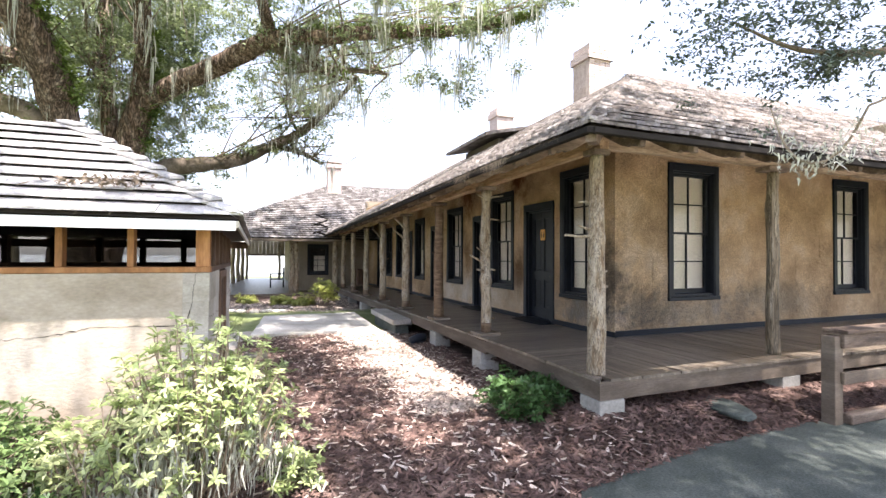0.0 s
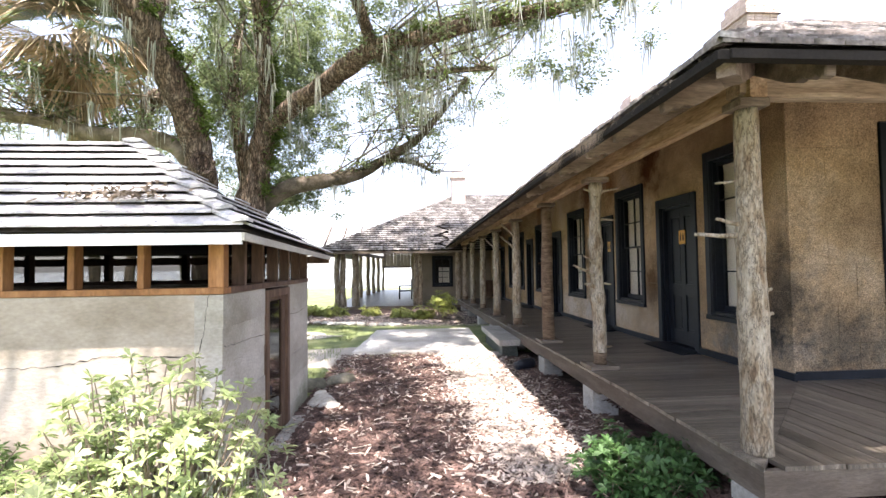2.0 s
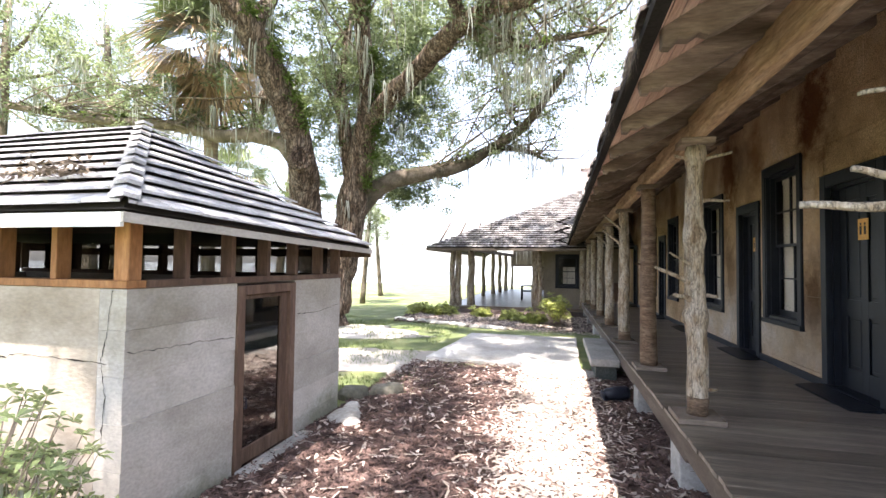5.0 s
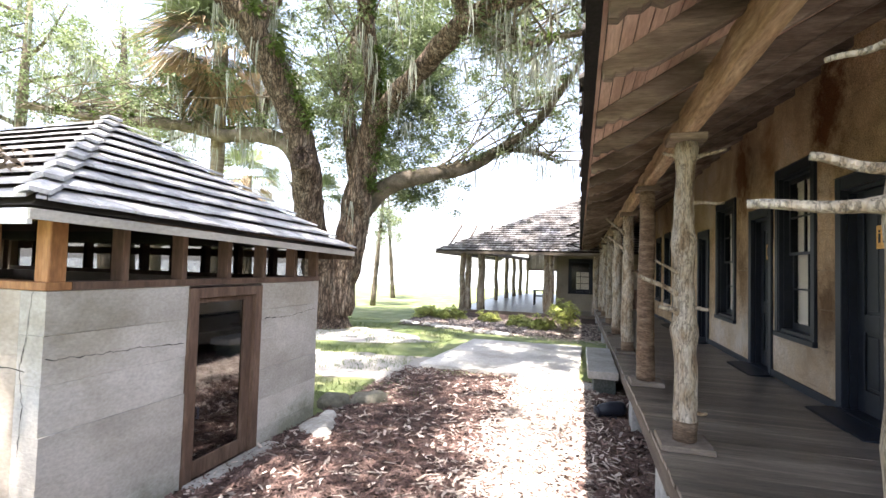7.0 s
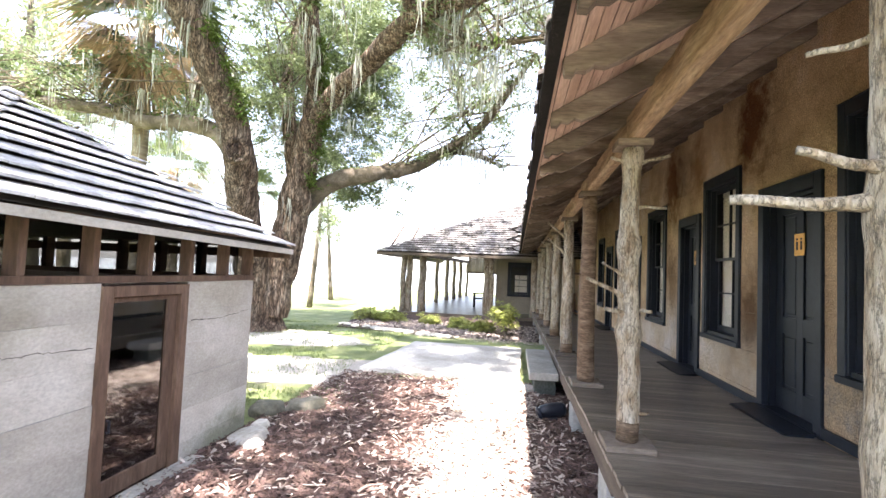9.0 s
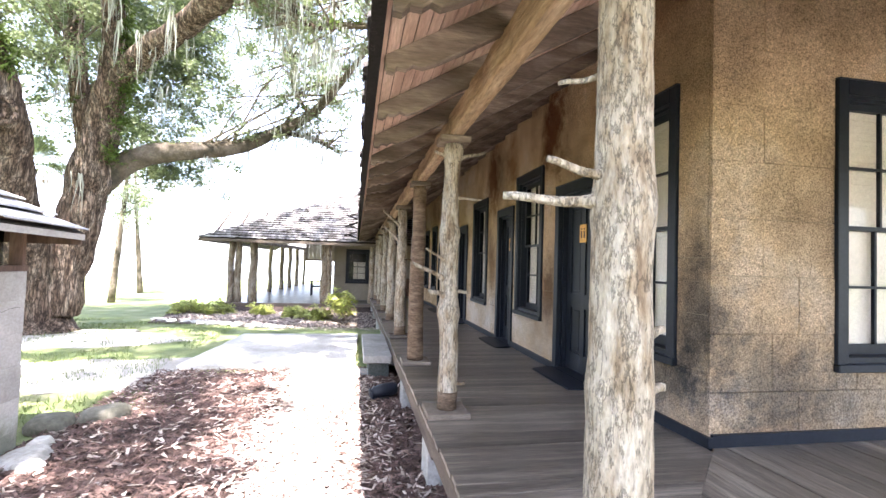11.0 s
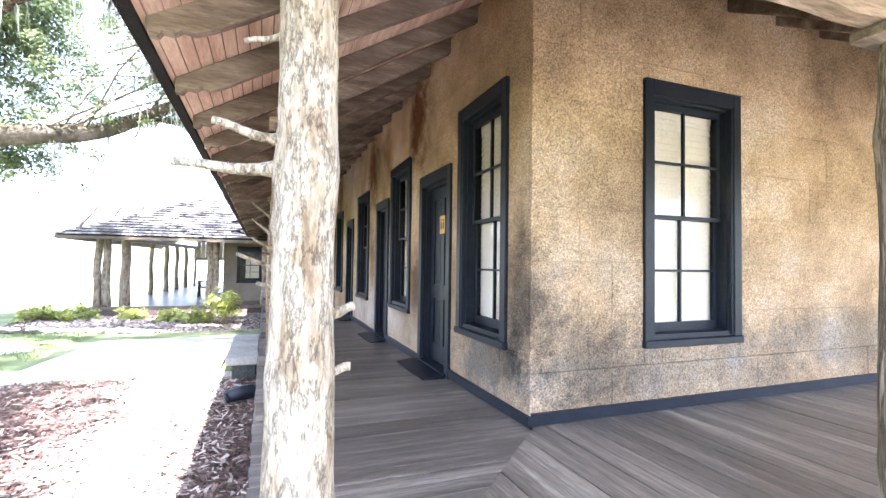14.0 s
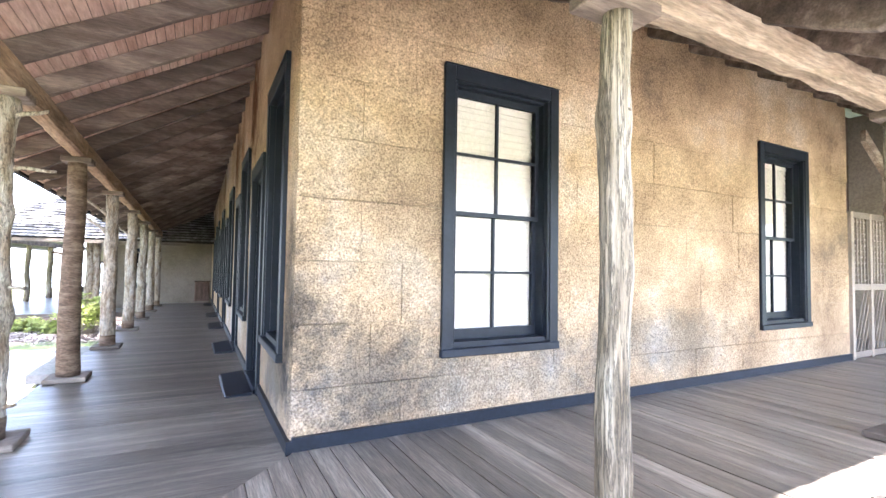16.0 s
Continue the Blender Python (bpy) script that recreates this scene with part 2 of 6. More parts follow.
ORANGE = material("cypress_wood", [(0.3, (0.19, 0.085, 0.032)), (0.5, (0.31, 0.145, 0.055)), (0.7, (0.41, 0.21, 0.09))], scale=(4, 4, 1), big=2, grain=14, rough=0.7, bump=0.3)
DOORWOOD = material("weathered_door_wood", [(0.3, (0.075, 0.046, 0.031)), (0.5, (0.135, 0.083, 0.055)), (0.7, (0.21, 0.14, 0.095))], scale=(4, 4, 0.8), big=2, grain=14, rough=0.75, bump=0.3)
FASCIA = material("white_fascia", [(0.3, (0.62, 0.63, 0.64)), (0.7, (0.78, 0.78, 0.77))], big=2, grain=20, rough=0.6, bump=0.1)
SCREEN = glass_material("screen_glass", (0.25, 0.25, 0.25), 0.12, 0.04)
SLOT = glass_material("slot_screen", (0.66, 0.66, 0.66), 0.0, 0.3, 0.0)
DARK = material("dark_interior", [(0.3, (0.014, 0.013, 0.013)), (0.7, (0.03, 0.027, 0.025))], rough=0.9, spec=0.05)
BLIND = material("white_blind", [(0.3, (0.60, 0.555, 0.49)), (0.7, (0.67, 0.625, 0.56))], rough=0.7, bump=0.05, vary=0.03)
GLASS = glass_material("window_glass", (0.975, 0.97, 0.955), alpha=0.008, gloss=0.09)
BARK = material("oak_bark", [(0.3, (0.095, 0.058, 0.038)), (0.45, (0.235, 0.16, 0.11)), (0.55, (0.39, 0.29, 0.21)), (0.7, (0.54, 0.45, 0.35))], scale=(5, 5, 0.9), big=1.8, grain=9, rough=0.95, bump=1.0, dist=0.10, speck=(0.42, 1.5), cracks=(3.0, 0.10, 0.88))
LIMB = material("limb_bark", [(0.3, (0.05, 0.045, 0.03)), (0.5, (0.14, 0.115, 0.08)), (0.62, (0.22, 0.18, 0.14)), (0.75, (0.07, 0.11, 0.03))], scale=(2, 2, 2), big=1.4, grain=14, rough=0.95, bump=0.9, dist=0.03)
LEAF = material("oak_leaf", [(0.3, (0.10, 0.14, 0.065)), (0.5, (0.20, 0.25, 0.12)), (0.7, (0.34, 0.38, 0.20))], big=0.8, rough=0.42, bump=0, vary=0.35, thin=0.40, spec=0.5)
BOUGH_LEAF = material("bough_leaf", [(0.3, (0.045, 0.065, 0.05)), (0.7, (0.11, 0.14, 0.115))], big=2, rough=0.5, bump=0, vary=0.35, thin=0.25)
FERN = material("limb_fern", [(0.3, (0.07, 0.115, 0.022)), (0.7, (0.15, 0.21, 0.05))], big=2, rough=0.6, bump=0, vary=0.45, thin=0.3)
MOSS = material("spanish_moss", [(0.3, (0.32, 0.33, 0.27)), (0.7, (0.50, 0.51, 0.44))], big=1.5, rough=0.95, bump=0, vary=0.3, thin=0.3)
SHRUB = material("shrub_leaf", [(0.3, (0.20, 0.27, 0.10)), (0.5, (0.34, 0.41, 0.18)), (0.7, (0.52, 0.55, 0.31))], big=3, rough=0.4, bump=0, vary=0.35, thin=0.38, spec=0.55)
BED_SHRUB = material("yellow_green_leaf", [(0.3, (0.26, 0.31, 0.07)), (0.7, (0.50, 0.52, 0.17))], big=3, rough=0.45, bump=0, vary=0.35, thin=0.4, spec=0.4)
AZALEA = material("azalea_leaf", [(0.3, (0.07, 0.12, 0.04)), (0.5, (0.13, 0.20, 0.07)), (0.7, (0.24, 0.30, 0.13))], big=3, rough=0.5, bump=0, vary=0.4, thin=0.35, spec=0.4)
SHRUB_DEEP = material("deep_green_leaf", [(0.3, (0.03, 0.075, 0.025)), (0.5, (0.06, 0.13, 0.04)), (0.7, (0.10, 0.19, 0.06))], big=3, rough=0.45, bump=0, vary=0.4, thin=0.3, spec=0.4)
TWIG = material("twig", [(0.3, (0.13, 0.10, 0.07)), (0.7, (0.26, 0.21, 0.16))], rough=0.9)
MULCH_BED = material("mulch_bed", [(0.3, (0.035, 0.023, 0.019)), (0.5, (0.075, 0.050, 0.041)), (0.7, (0.14, 0.10, 0.083))], big=6, grain=45, rough=0.95, bump=1.0, dist=0.03)
MULCH = material("mulch_chip", [(0.3, (0.046, 0.027, 0.023)), (0.5, (0.112, 0.070, 0.058)), (0.7, (0.235, 0.165, 0.138))], big=6, grain=60, rough=0.8, bump=0.2, vary=0.5, thin=0.02)
GRASS = material("lawn", [(0.3, (0.09, 0.12, 0.045)), (0.5, (0.14, 0.17, 0.065)), (0.7, (0.25, 0.25, 0.13))], big=1.2, grain=60, rough=0.9, bump=0.6, dist=0.03)
BLADE = material("grass_blade", [(0.3, (0.10, 0.14, 0.05)), (0.7, (0.21, 0.25, 0.09))], big=2, rough=0.7, bump=0, vary=0.4, thin=0.3)
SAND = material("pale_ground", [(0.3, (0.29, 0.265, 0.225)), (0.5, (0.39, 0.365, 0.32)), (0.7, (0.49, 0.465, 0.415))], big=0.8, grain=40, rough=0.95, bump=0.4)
STONE = material("fieldstone", [(0.3, (0.28, 0.26, 0.22)), (0.5, (0.44, 0.42, 0.37)), (0.7, (0.58, 0.56, 0.51))], big=3, grain=25, rough=0.9, bump=0.6)
MOSSY_STONE = material("mossy_stone", [(0.3, (0.07, 0.07, 0.048)), (0.5, (0.14, 0.132, 0.10)), (0.7, (0.25, 0.235, 0.19))], big=3, grain=25, rough=0.95, bump=0.7)
BRICK = material("chimney_brick", [(0.3, (0.50, 0.39, 0.34)), (0.7, (0.68, 0.58, 0.53))], big=6, grain=40, rough=0.9, vary=0.25)
FROND = material("palm_frond", [(0.3, (0.11, 0.15, 0.06)), (0.7, (0.22, 0.27, 0.12))], big=2, rough=0.5, bump=0, vary=0.4, thin=0.25)
FROND_DRY = material("dry_frond", [(0.3, (0.34, 0.24, 0.14)), (0.7, (0.58, 0.45, 0.30))], big=2, rough=0.8, bump=0, vary=0.35, thin=0.2)
PALMBARK = material("palm_bark", [(0.3, (0.20, 0.16, 0.11)), (0.7, (0.38, 0.32, 0.25))], scale=(1, 1, 8), big=2, grain=10, rough=0.9, bump=0.8, dist=0.02)
WATER = material("river", [(0.3, (0.25, 0.29, 0.30)), (0.7, (0.32, 0.36, 0.37))], scale=(1, 3, 1), big=0.3, grain=2, rough=0.12, bump=0.1, spec=0.6)
BLACK = material("black_plastic", [(0.3, (0.01, 0.012, 0.02)), (0.7, (0.02, 0.025, 0.035))], rough=0.4, bump=0.05)
SIGN_Y = material("sign_ochre", [(0.3, (0.55, 0.28, 0.06)), (0.7, (0.62, 0.34, 0.09))], rough=0.5, bump=0)
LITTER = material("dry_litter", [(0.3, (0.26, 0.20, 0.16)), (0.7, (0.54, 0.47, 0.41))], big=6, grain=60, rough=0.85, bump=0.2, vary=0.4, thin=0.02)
CREAM = material("cream_wall", [(0.3, (0.20, 0.165, 0.115)), (0.5, (0.29, 0.245, 0.18)), (0.7, (0.37, 0.32, 0.245))], big=0.8, grain=30, rough=0.9, bump=0.4)
LATTICE = material("bare_lattice", [(0.3, (0.15, 0.115, 0.085)), (0.7, (0.27, 0.22, 0.165))], rough=0.8)
BRASS = material("dull_brass", [(0.3, (0.35, 0.25, 0.1)), (0.7, (0.45, 0.33, 0.15))], rough=0.4, metal=0.9, bump=0.05)


# ---- mesh helpers ----
def part(name, bm, mat, parent=None, label="", smooth=False):
    """Links a bmesh as one mesh object under a thing, or on its own."""
    me = bpy.data.meshes.new(name)
    bm.normal_update()
    bm.to_mesh(me)
    bm.free()
    me.materials.append(mat)
    if smooth:
        me.polygons.foreach_set("use_smooth", [True] * len(me.polygons))
    ob = new(name, me)
    if parent is not None:
        ob.parent = parent
    if label:
        ob["label"] = label
    return ob


def soup(name, verts, faces, mat, parent=None, label=""):
    """One mesh of many loose pieces, from arrays."""
    me = bpy.data.meshes.new(name)
    verts, faces = np.asarray(verts, dtype=np.float32).reshape(-1, 3), np.asarray(faces, dtype=np.int32)
    k = faces.shape[1]
    me.vertices.add(len(verts))
    me.vertices.foreach_set("co", verts.ravel())
    me.loops.add(faces.size)
    me.loops.foreach_set("vertex_index", faces.ravel())
    me.polygons.add(len(faces))
    me.polygons.foreach_set("loop_start", np.arange(0, faces.size, k, dtype=np.int32))
    me.update(calc_edges=True)
    me.validate()
    me.materials.append(mat)
    ob = new(name, me)
    if parent is not None:
        ob.parent = parent
    if label:
        ob["label"] = label
    return ob


def thing(name, label, category, at=(0, 0, 0), group="", kind=""):
    """An Empty at the base of a thing that has parts."""
    e = new(name)
    e.matrix_basis = Matrix.Translation(at)
    e.empty_display_size = 0.1
    return tagged(e, label, category, group, kind)


def box(bm, x0, y0, z0, x1, y1, z1, bevel=0.0):
    made = bmesh.ops.create_cube(bm, size=1.0)["verts"]
    bmesh.ops.transform(bm, matrix=Matrix.Translation(((x0 + x1) / 2, (y0 + y1) / 2, (z0 + z1) / 2)) @ Matrix.Diagonal((abs(x1 - x0), abs(y1 - y0), abs(z1 - z0), 1)), verts=made)
    if bevel:
        edges = list({e for v in made for e in v.link_edges})
        bmesh.ops.bevel(bm, geom=edges, offset=bevel, segments=1, affect="EDGES")


def boxed(name, mat, parent, x0, y0, z0, x1, y1, z1, bevel=0.004, label=""):
    bm = bmesh.new()
    box(bm, x0, y0, z0, x1, y1, z1, bevel)
    return part(name, bm, mat, parent, label)


def prism(bm, outline, way):
    """A solid from a flat outline of 3D points pushed along a vector."""
    low = [bm.verts.new(p) for p in outline]
    top = [bm.verts.new(Vector(p) + Vector(way)) for p in outline]
    bm.faces.new(low[::-1])
    bm.faces.new(top)
    for i in range(len(low)):
        j = (i + 1) % len(low)
        bm.faces.new((low[i], low[j], top[j], top[i]))


def tube(bm, pts, radii, seg=10, rough=0.0, seed=0.0):
    """A tapered limb along a line of points, with an uneven skin."""
    pts = [Vector(p) for p in pts]
    rings = []
    side = Vector((1, 0, 0))
    for i, p in enumerate(pts):
        d = (pts[min(i + 1, len(pts) - 1)] - pts[max(i - 1, 0)]).normalized()
        side = (side - d * side.dot(d))
        if side.length < 1e-3:
            side = d.orthogonal()
        side.normalize()
        up = d.cross(side)
        ring = []
        for k in range(seg):
            a = 2 * math.pi * k / seg
            v = side * math.cos(a) + up * math.sin(a)
            r = radii[i]
            if rough:
                r *= 1 + rough * noise.noise((p + v * 0.4) * 2.2 + Vector((seed, 0, 0))) + rough * 0.5 * noise.noise((p + v * r) * 9 + Vector((0, seed, 0)))
            ring.append(bm.verts.new(p + v * r))
        rings.append(ring)
    for a, b in zip(rings, rings[1:]):
        for k in range(seg):
            j = (k + 1) % seg
            bm.faces.new((a[k], a[j], b[j], b[k]))
    bm.faces.new(rings[0][::-1])
    bm.faces.new(rings[-1])


def smooth_line(pts, step=0.25):
    """A curve through points (x, y, z, radius), cut into short steps."""
    pts = [np.array(p, dtype=float) for p in pts]
    out = []
    for i in range(len(pts) - 1):
        p0, p1, p2, p3 = pts[max(i - 1, 0)], pts[i], pts[i + 1], pts[min(i + 2, len(pts) - 1)]
        n = max(2, int(np.linalg.norm(p2[:3] - p1[:3]) / step))
        for k in range(n):
            t = k / n
            out.append(0.5 * (2 * p1 + (p2 - p0) * t + (2 * p0 - 5 * p1 + 4 * p2 - p3) * t * t + (3 * p1 - p0 - 3 * p2 + p3) * t ** 3))
    out.append(pts[-1])
    return out


def fall(y):
    """The long wing settles slightly along its length."""
    return -0.014 * max(0.0, y - 5.0)


RNG = np.random.default_rng(7)

# ---- plan of the long house ----
WX, WY = 4.84, 5.45            # outer wall faces of the long front and of the end
DX, DY = 3.03, 3.60            # edges of the porch deck
PX, PY = 3.22, 3.86            # lines of posts
EX, EY = 2.50, 3.09            # eaves
DECK = 0.54
WALL_TOP = 4.02
PITCH = 0.58
FAR_Y, FAR_X = 22.9, 12.0      # where the two fronts end

# ---- ground ----
def ground_height(x, y):
    """Flat round the house, falling gently away to the lawn and the river."""
    z = -0.22 * min(1.0, max(0.0, (y - 14.0) / 6.0))
    z -= 0.9 * min(1.0, max(0.0, (y - 34.0) / 30.0))
    return z


def sheet(name, mat, xs, ys, lift, rough=0.012):
    bm = bmesh.new()
    grid = [[bm.verts.new((x, y, ground_height(x, y) + lift + rough * noise.noise(Vector((x * 1.3, y * 1.3, 0))))) for x in xs] for y in ys]
    for a, b in zip(grid, grid[1:]):
        for i in range(len(a) - 1):
            bm.faces.new((a[i], a[i + 1], b[i + 1], b[i]))
    return part(name, bm, mat, None, smooth=True)


def spread(a, b, n):
    return [a + (b - a) * i / n for i in range(n + 1)]


far = [-900, -300, -120, -60]
tagged(sheet("ground", GRASS, far + spread(-40, 40, 60) + [60, 120, 300, 900], far + spread(-40, 64, 80) + [90, 200, 900], 0.0), "lawn of short green grass round the house", "lawn", kind="structure")
bm = bmesh.new()
box(bm, -900, 66, -1.2, 900, 1500, -1.04)
tagged(part("water", bm, WATER), "pale wide river beyond the lawn", "river", kind="structure")


def patch(name, mat, outline, z, thick=0.1, lobes=0.12, label="", category="", kind="structure"):
    """A flat bed with a wavering edge."""
    pts = []
    n = len(outline)
    for i in range(n):
        a, b = Vector(outline[i]), Vector(outline[(i + 1) % n])
        k = max(1, int((b - a).length / 0.25))
        for j in range(k):
            p = a.lerp(b, j / k)
            w = lobes * noise.noise(Vector((p.x * 1.7, p.y * 1.7, 3.0)))
            pts.append((p.x + w, p.y + w, z - thick))
    bm = bmesh.new()
    prism(bm, pts, (0, 0, thick))
    bmesh.ops.triangulate(bm, faces=[f for f in bm.faces if len(f.verts) > 4])
    return tagged(part(name, bm, mat), label, category, kind=kind)


patch("mulch_bed", MULCH_BED, [(-8, 2.2), (2.0, 2.75), (4.6, 3.25), (13, 3.3), (13, 5.3), (3.6, 5.3), (3.6, 10.0), (1.2, 10.1), (-0.1, 9.7), (0.15, 8.4), (-0.35, 7.4), (-8, 7.4)], 0.02, label="bed of brown bark mulch and fallen leaves", category="mulch bed")
# mulch banked up against the porch at its corner
def bank(x, y):
    a = min(1.0, max(0.0, (y - 3.08) / 0.5)) if y < 3.9 else 1.0
    b = min(1.0, max(0.0, (x - 2.45) / 0.5))
    c = min(1.0, max(0.0, (4.9 - y) / 0.8)) if x < 3.2 else 1.0
    s = lambda t: t * t * (3 - 2 * t)
    return 0.165 * s(a) * s(b) * s(c)


bm = bmesh.new()
gx, gy = spread(2.4, 12.0, 64), spread(3.06, 5.2, 16)
grid = [[bm.verts.new((x, y, 0.012 + bank(x, y) + 0.02 * noise.noise(Vector((x * 3, y * 3, 1))))) for x in gx] for y in gy]
for a, b in zip(grid, grid[1:]):
    for i in range(len(a) - 1):
        bm.faces.new((a[i], a[i + 1], b[i + 1], b[i]))
tagged(part("mulch_bank", bm, MULCH_BED, smooth=True), "brown mulch banked up under the porch edge", "mulch bed", kind="structure")
patch("far_mulch_bed", MULCH_BED, [(-2.9, 16.2), (-0.6, 15.6), (0.4, 13.9), (3.5, 13.7), (4.5, 24), (-2.2, 24), (-3.2, 19.0)], -0.02, label="mulched planting bed before the porch", category="mulch bed").location.z = -0.03
patch("sandy_patch", SAND, [(-2.2, 9.4), (-0.4, 9.0), (0.2, 10.0), (0.0, 11.2), (-2.8, 11.0)], 0.012, lobes=0.5, label="bare sandy patch in the lawn", category="ground")
patch("sandy_patch", SAND, [(-6.0, 12.6), (-2.0, 12.2), (-0.6, 13.0), (-2.4, 14.4), (-6.4, 14.2)], 0.012, lobes=0.5, label="bare sandy patch in the lawn", category="ground")
# bare sand strip; part of its sun glare is put into the pale colour
patch("worn_path", SAND, [(1.72, 4.7), (2.3, 4.5), (2.48, 6.0), (2.5, 10.0), (1.75, 10.1), (1.6, 8.4), (1.82, 7.0)], 0.026, thick=0.05, lobes=0.3, label="strip of bare sand in the mulch, coloured paler for its sun glare", category="path")
# unseen pale ground, added to throw sunlight up under the porch roof
patch("sandy_yard", SAND, [(0.5, -9), (1.0, -1.4), (3.0, 0.0), (4.6, 1.32), (15, 1.45), (15, -9)], 0.02, lobes=0.05, label="unseen pale ground added south of the walk to bounce light", category="ground")
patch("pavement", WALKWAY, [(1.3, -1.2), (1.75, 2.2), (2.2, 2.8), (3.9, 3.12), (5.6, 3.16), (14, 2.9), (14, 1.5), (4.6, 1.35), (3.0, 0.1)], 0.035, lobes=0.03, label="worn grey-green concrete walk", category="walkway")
patch("pavement", SLAB, [(-0.15, 10.35), (2.5, 10.1), (2.55, 13.5), (0.12, 13.5)], 0.07, thick=0.2, lobes=0.03, label="pale concrete pad before the porch step", category="concrete pad")
patch("flagstone", SLAB, [(1.7, 9.75), (2.9, 9.7), (2.9, 10.05), (1.75, 10.1)], 0.06, thick=0.1, lobes=0.05, label="rough edge stone of the concrete pad", category="paving stone", kind="")


# ---- walls of the long house ----
# openings along the long front: (kind, from, to, bottom, top); heights before the settling
FRONT = [("window", 5.78, 6.76, 1.06, 3.16), ("door", 6.95, 7.95, DECK, 2.72), ("window", 8.36, 9.38, 1.10, 3.10), ("door", 9.50, 10.32, DECK, 2.72),
         ("window", 10.95, 12.02, 1.10, 3.06), ("door", 12.52, 13.35, DECK, 2.70), ("window", 13.95, 14.95, 1.10, 3.04), ("door", 15.25, 16.05, DECK, 2.70),
         ("window", 16.4, 17.3, 1.10, 3.02), ("window", 17.9, 18.8, 1.10, 3.0), ("door", 19.6, 20.4, DECK, 2.70)]
END = [("window", 5.86, 6.93, 1.06, 3.16), ("window", 9.89, 10.95, 1.06, 3.16)]
THICK = 0.35


def cells(u0, u1, z0, z1, holes):
    """The rectangle less its openings, cut into rectangles."""
    us = sorted({u0, u1, *[v for h in holes for v in h[:2]]})
    out = []
    for a, b in zip(us, us[1:]):
        gaps = sorted((h[2], h[3]) for h in holes if h[0] < b - 1e-6 and h[1] > a + 1e-6)
        z = z0
        for lo, hi in gaps:
            if lo > z + 1e-6:
                out.append((a, b, z, lo))
            z = max(z, hi)
        if z < z1 - 1e-6:
            out.append((a, b, z, z1))
    return out


def hole(o, dz=0.0):
    return (o[1] + 0.05, o[2] - 0.05, o[3] + dz + (0.05 if o[0] == "window" else -0.1), o[4] + dz - 0.05)


bm = bmesh.new()
for a, b, lo, hi in cells(WY + 0.02, FAR_Y, 0.3, WALL_TOP, [hole(o, fall((o[1] + o[2]) / 2)) for o in FRONT]):
    box(bm, WX + 0.02, a, lo, WX + THICK, b, hi)
wall_front = tagged(part("wall_front", bm, MORTAR), "long tan tabby block wall with dark-trimmed openings", "wall", kind="structure")
bm = bmesh.new()
for a, b, lo, hi in cells(WX + 0.02, FAR_X, 0.3, WALL_TOP, [hole(o) for o in END]):
    box(bm, a, WY + 0.02, lo, b, WY + THICK, hi)
wall_end = tagged(part("wall_end", bm, MORTAR), "tan tabby block end wall with two tall windows", "wall", kind="structure")
bm = bmesh.new()
box(bm, WX, FAR_Y, -0.2, 12, FAR_Y + 0.3, 4.4)
box(bm, FAR_X - 0.3, WY + 0.05, -0.2, FAR_X - 0.02, 9.0, 4.4)
box(bm, 12, WY + 3, -0.2, 12.3, FAR_Y, 4.4)
box(bm, WX + 0.4, WY + 0.4, 0.3, 12, FAR_Y, 0.5)
tagged(part("wall_inner", bm, CREAM), "plain plastered rear walls of the house", "wall", kind="structure")
# added out of view to keep eastern light off the siding and lattice
bm = bmesh.new()
box(bm, 15.05, DY - 0.2, 0.0, 15.25, 6.6, 4.6)
tagged(part("wall_east", bm, CREAM), "unseen plain wall added to block light from the east", "wall", kind="structure")
bm = bmesh.new()
z = 0.45
while z < 4.6:
    box(bm, FAR_X, 6.62, z, 21.0, 6.66, z + 0.145)
    z += 0.15
tagged(part("wall_siding", bm, DOORWOOD), "brown board siding beyond the lattice", "wall", kind="structure")
bm = bmesh.new()
box(bm, WX + 0.37, WY + 0.37, 4.0, 12, FAR_Y, 4.06)
tagged(part("ceiling", bm, CREAM), "plain plaster ceiling inside the house", "ceiling", kind="structure")
bm = bmesh.new()
prev = WY - 0.025
for o in [o for o in FRONT if o[0] == "door"] + [("end", FAR_Y, FAR_Y)]:
    steps = max(1, int((o[1] - prev) / 1.2))
    for k in range(steps):
        a, b = prev + (o[1] - prev) * k / steps, prev + (o[1] - prev) * (k + 1) / steps
        box(bm, WX - 0.025, a, DECK + fall((a + b) / 2), WX + 0.01, b, DECK + fall((a + b) / 2) + 0.085)
    prev = o[2]
box(bm, WX + 0.01, WY - 0.025, DECK, FAR_X, WY + 0.01, DECK + 0.085)
tagged(part("baseboard", bm, TRIM), "dark blue painted board along the foot of the wall", "baseboard", kind="structure")


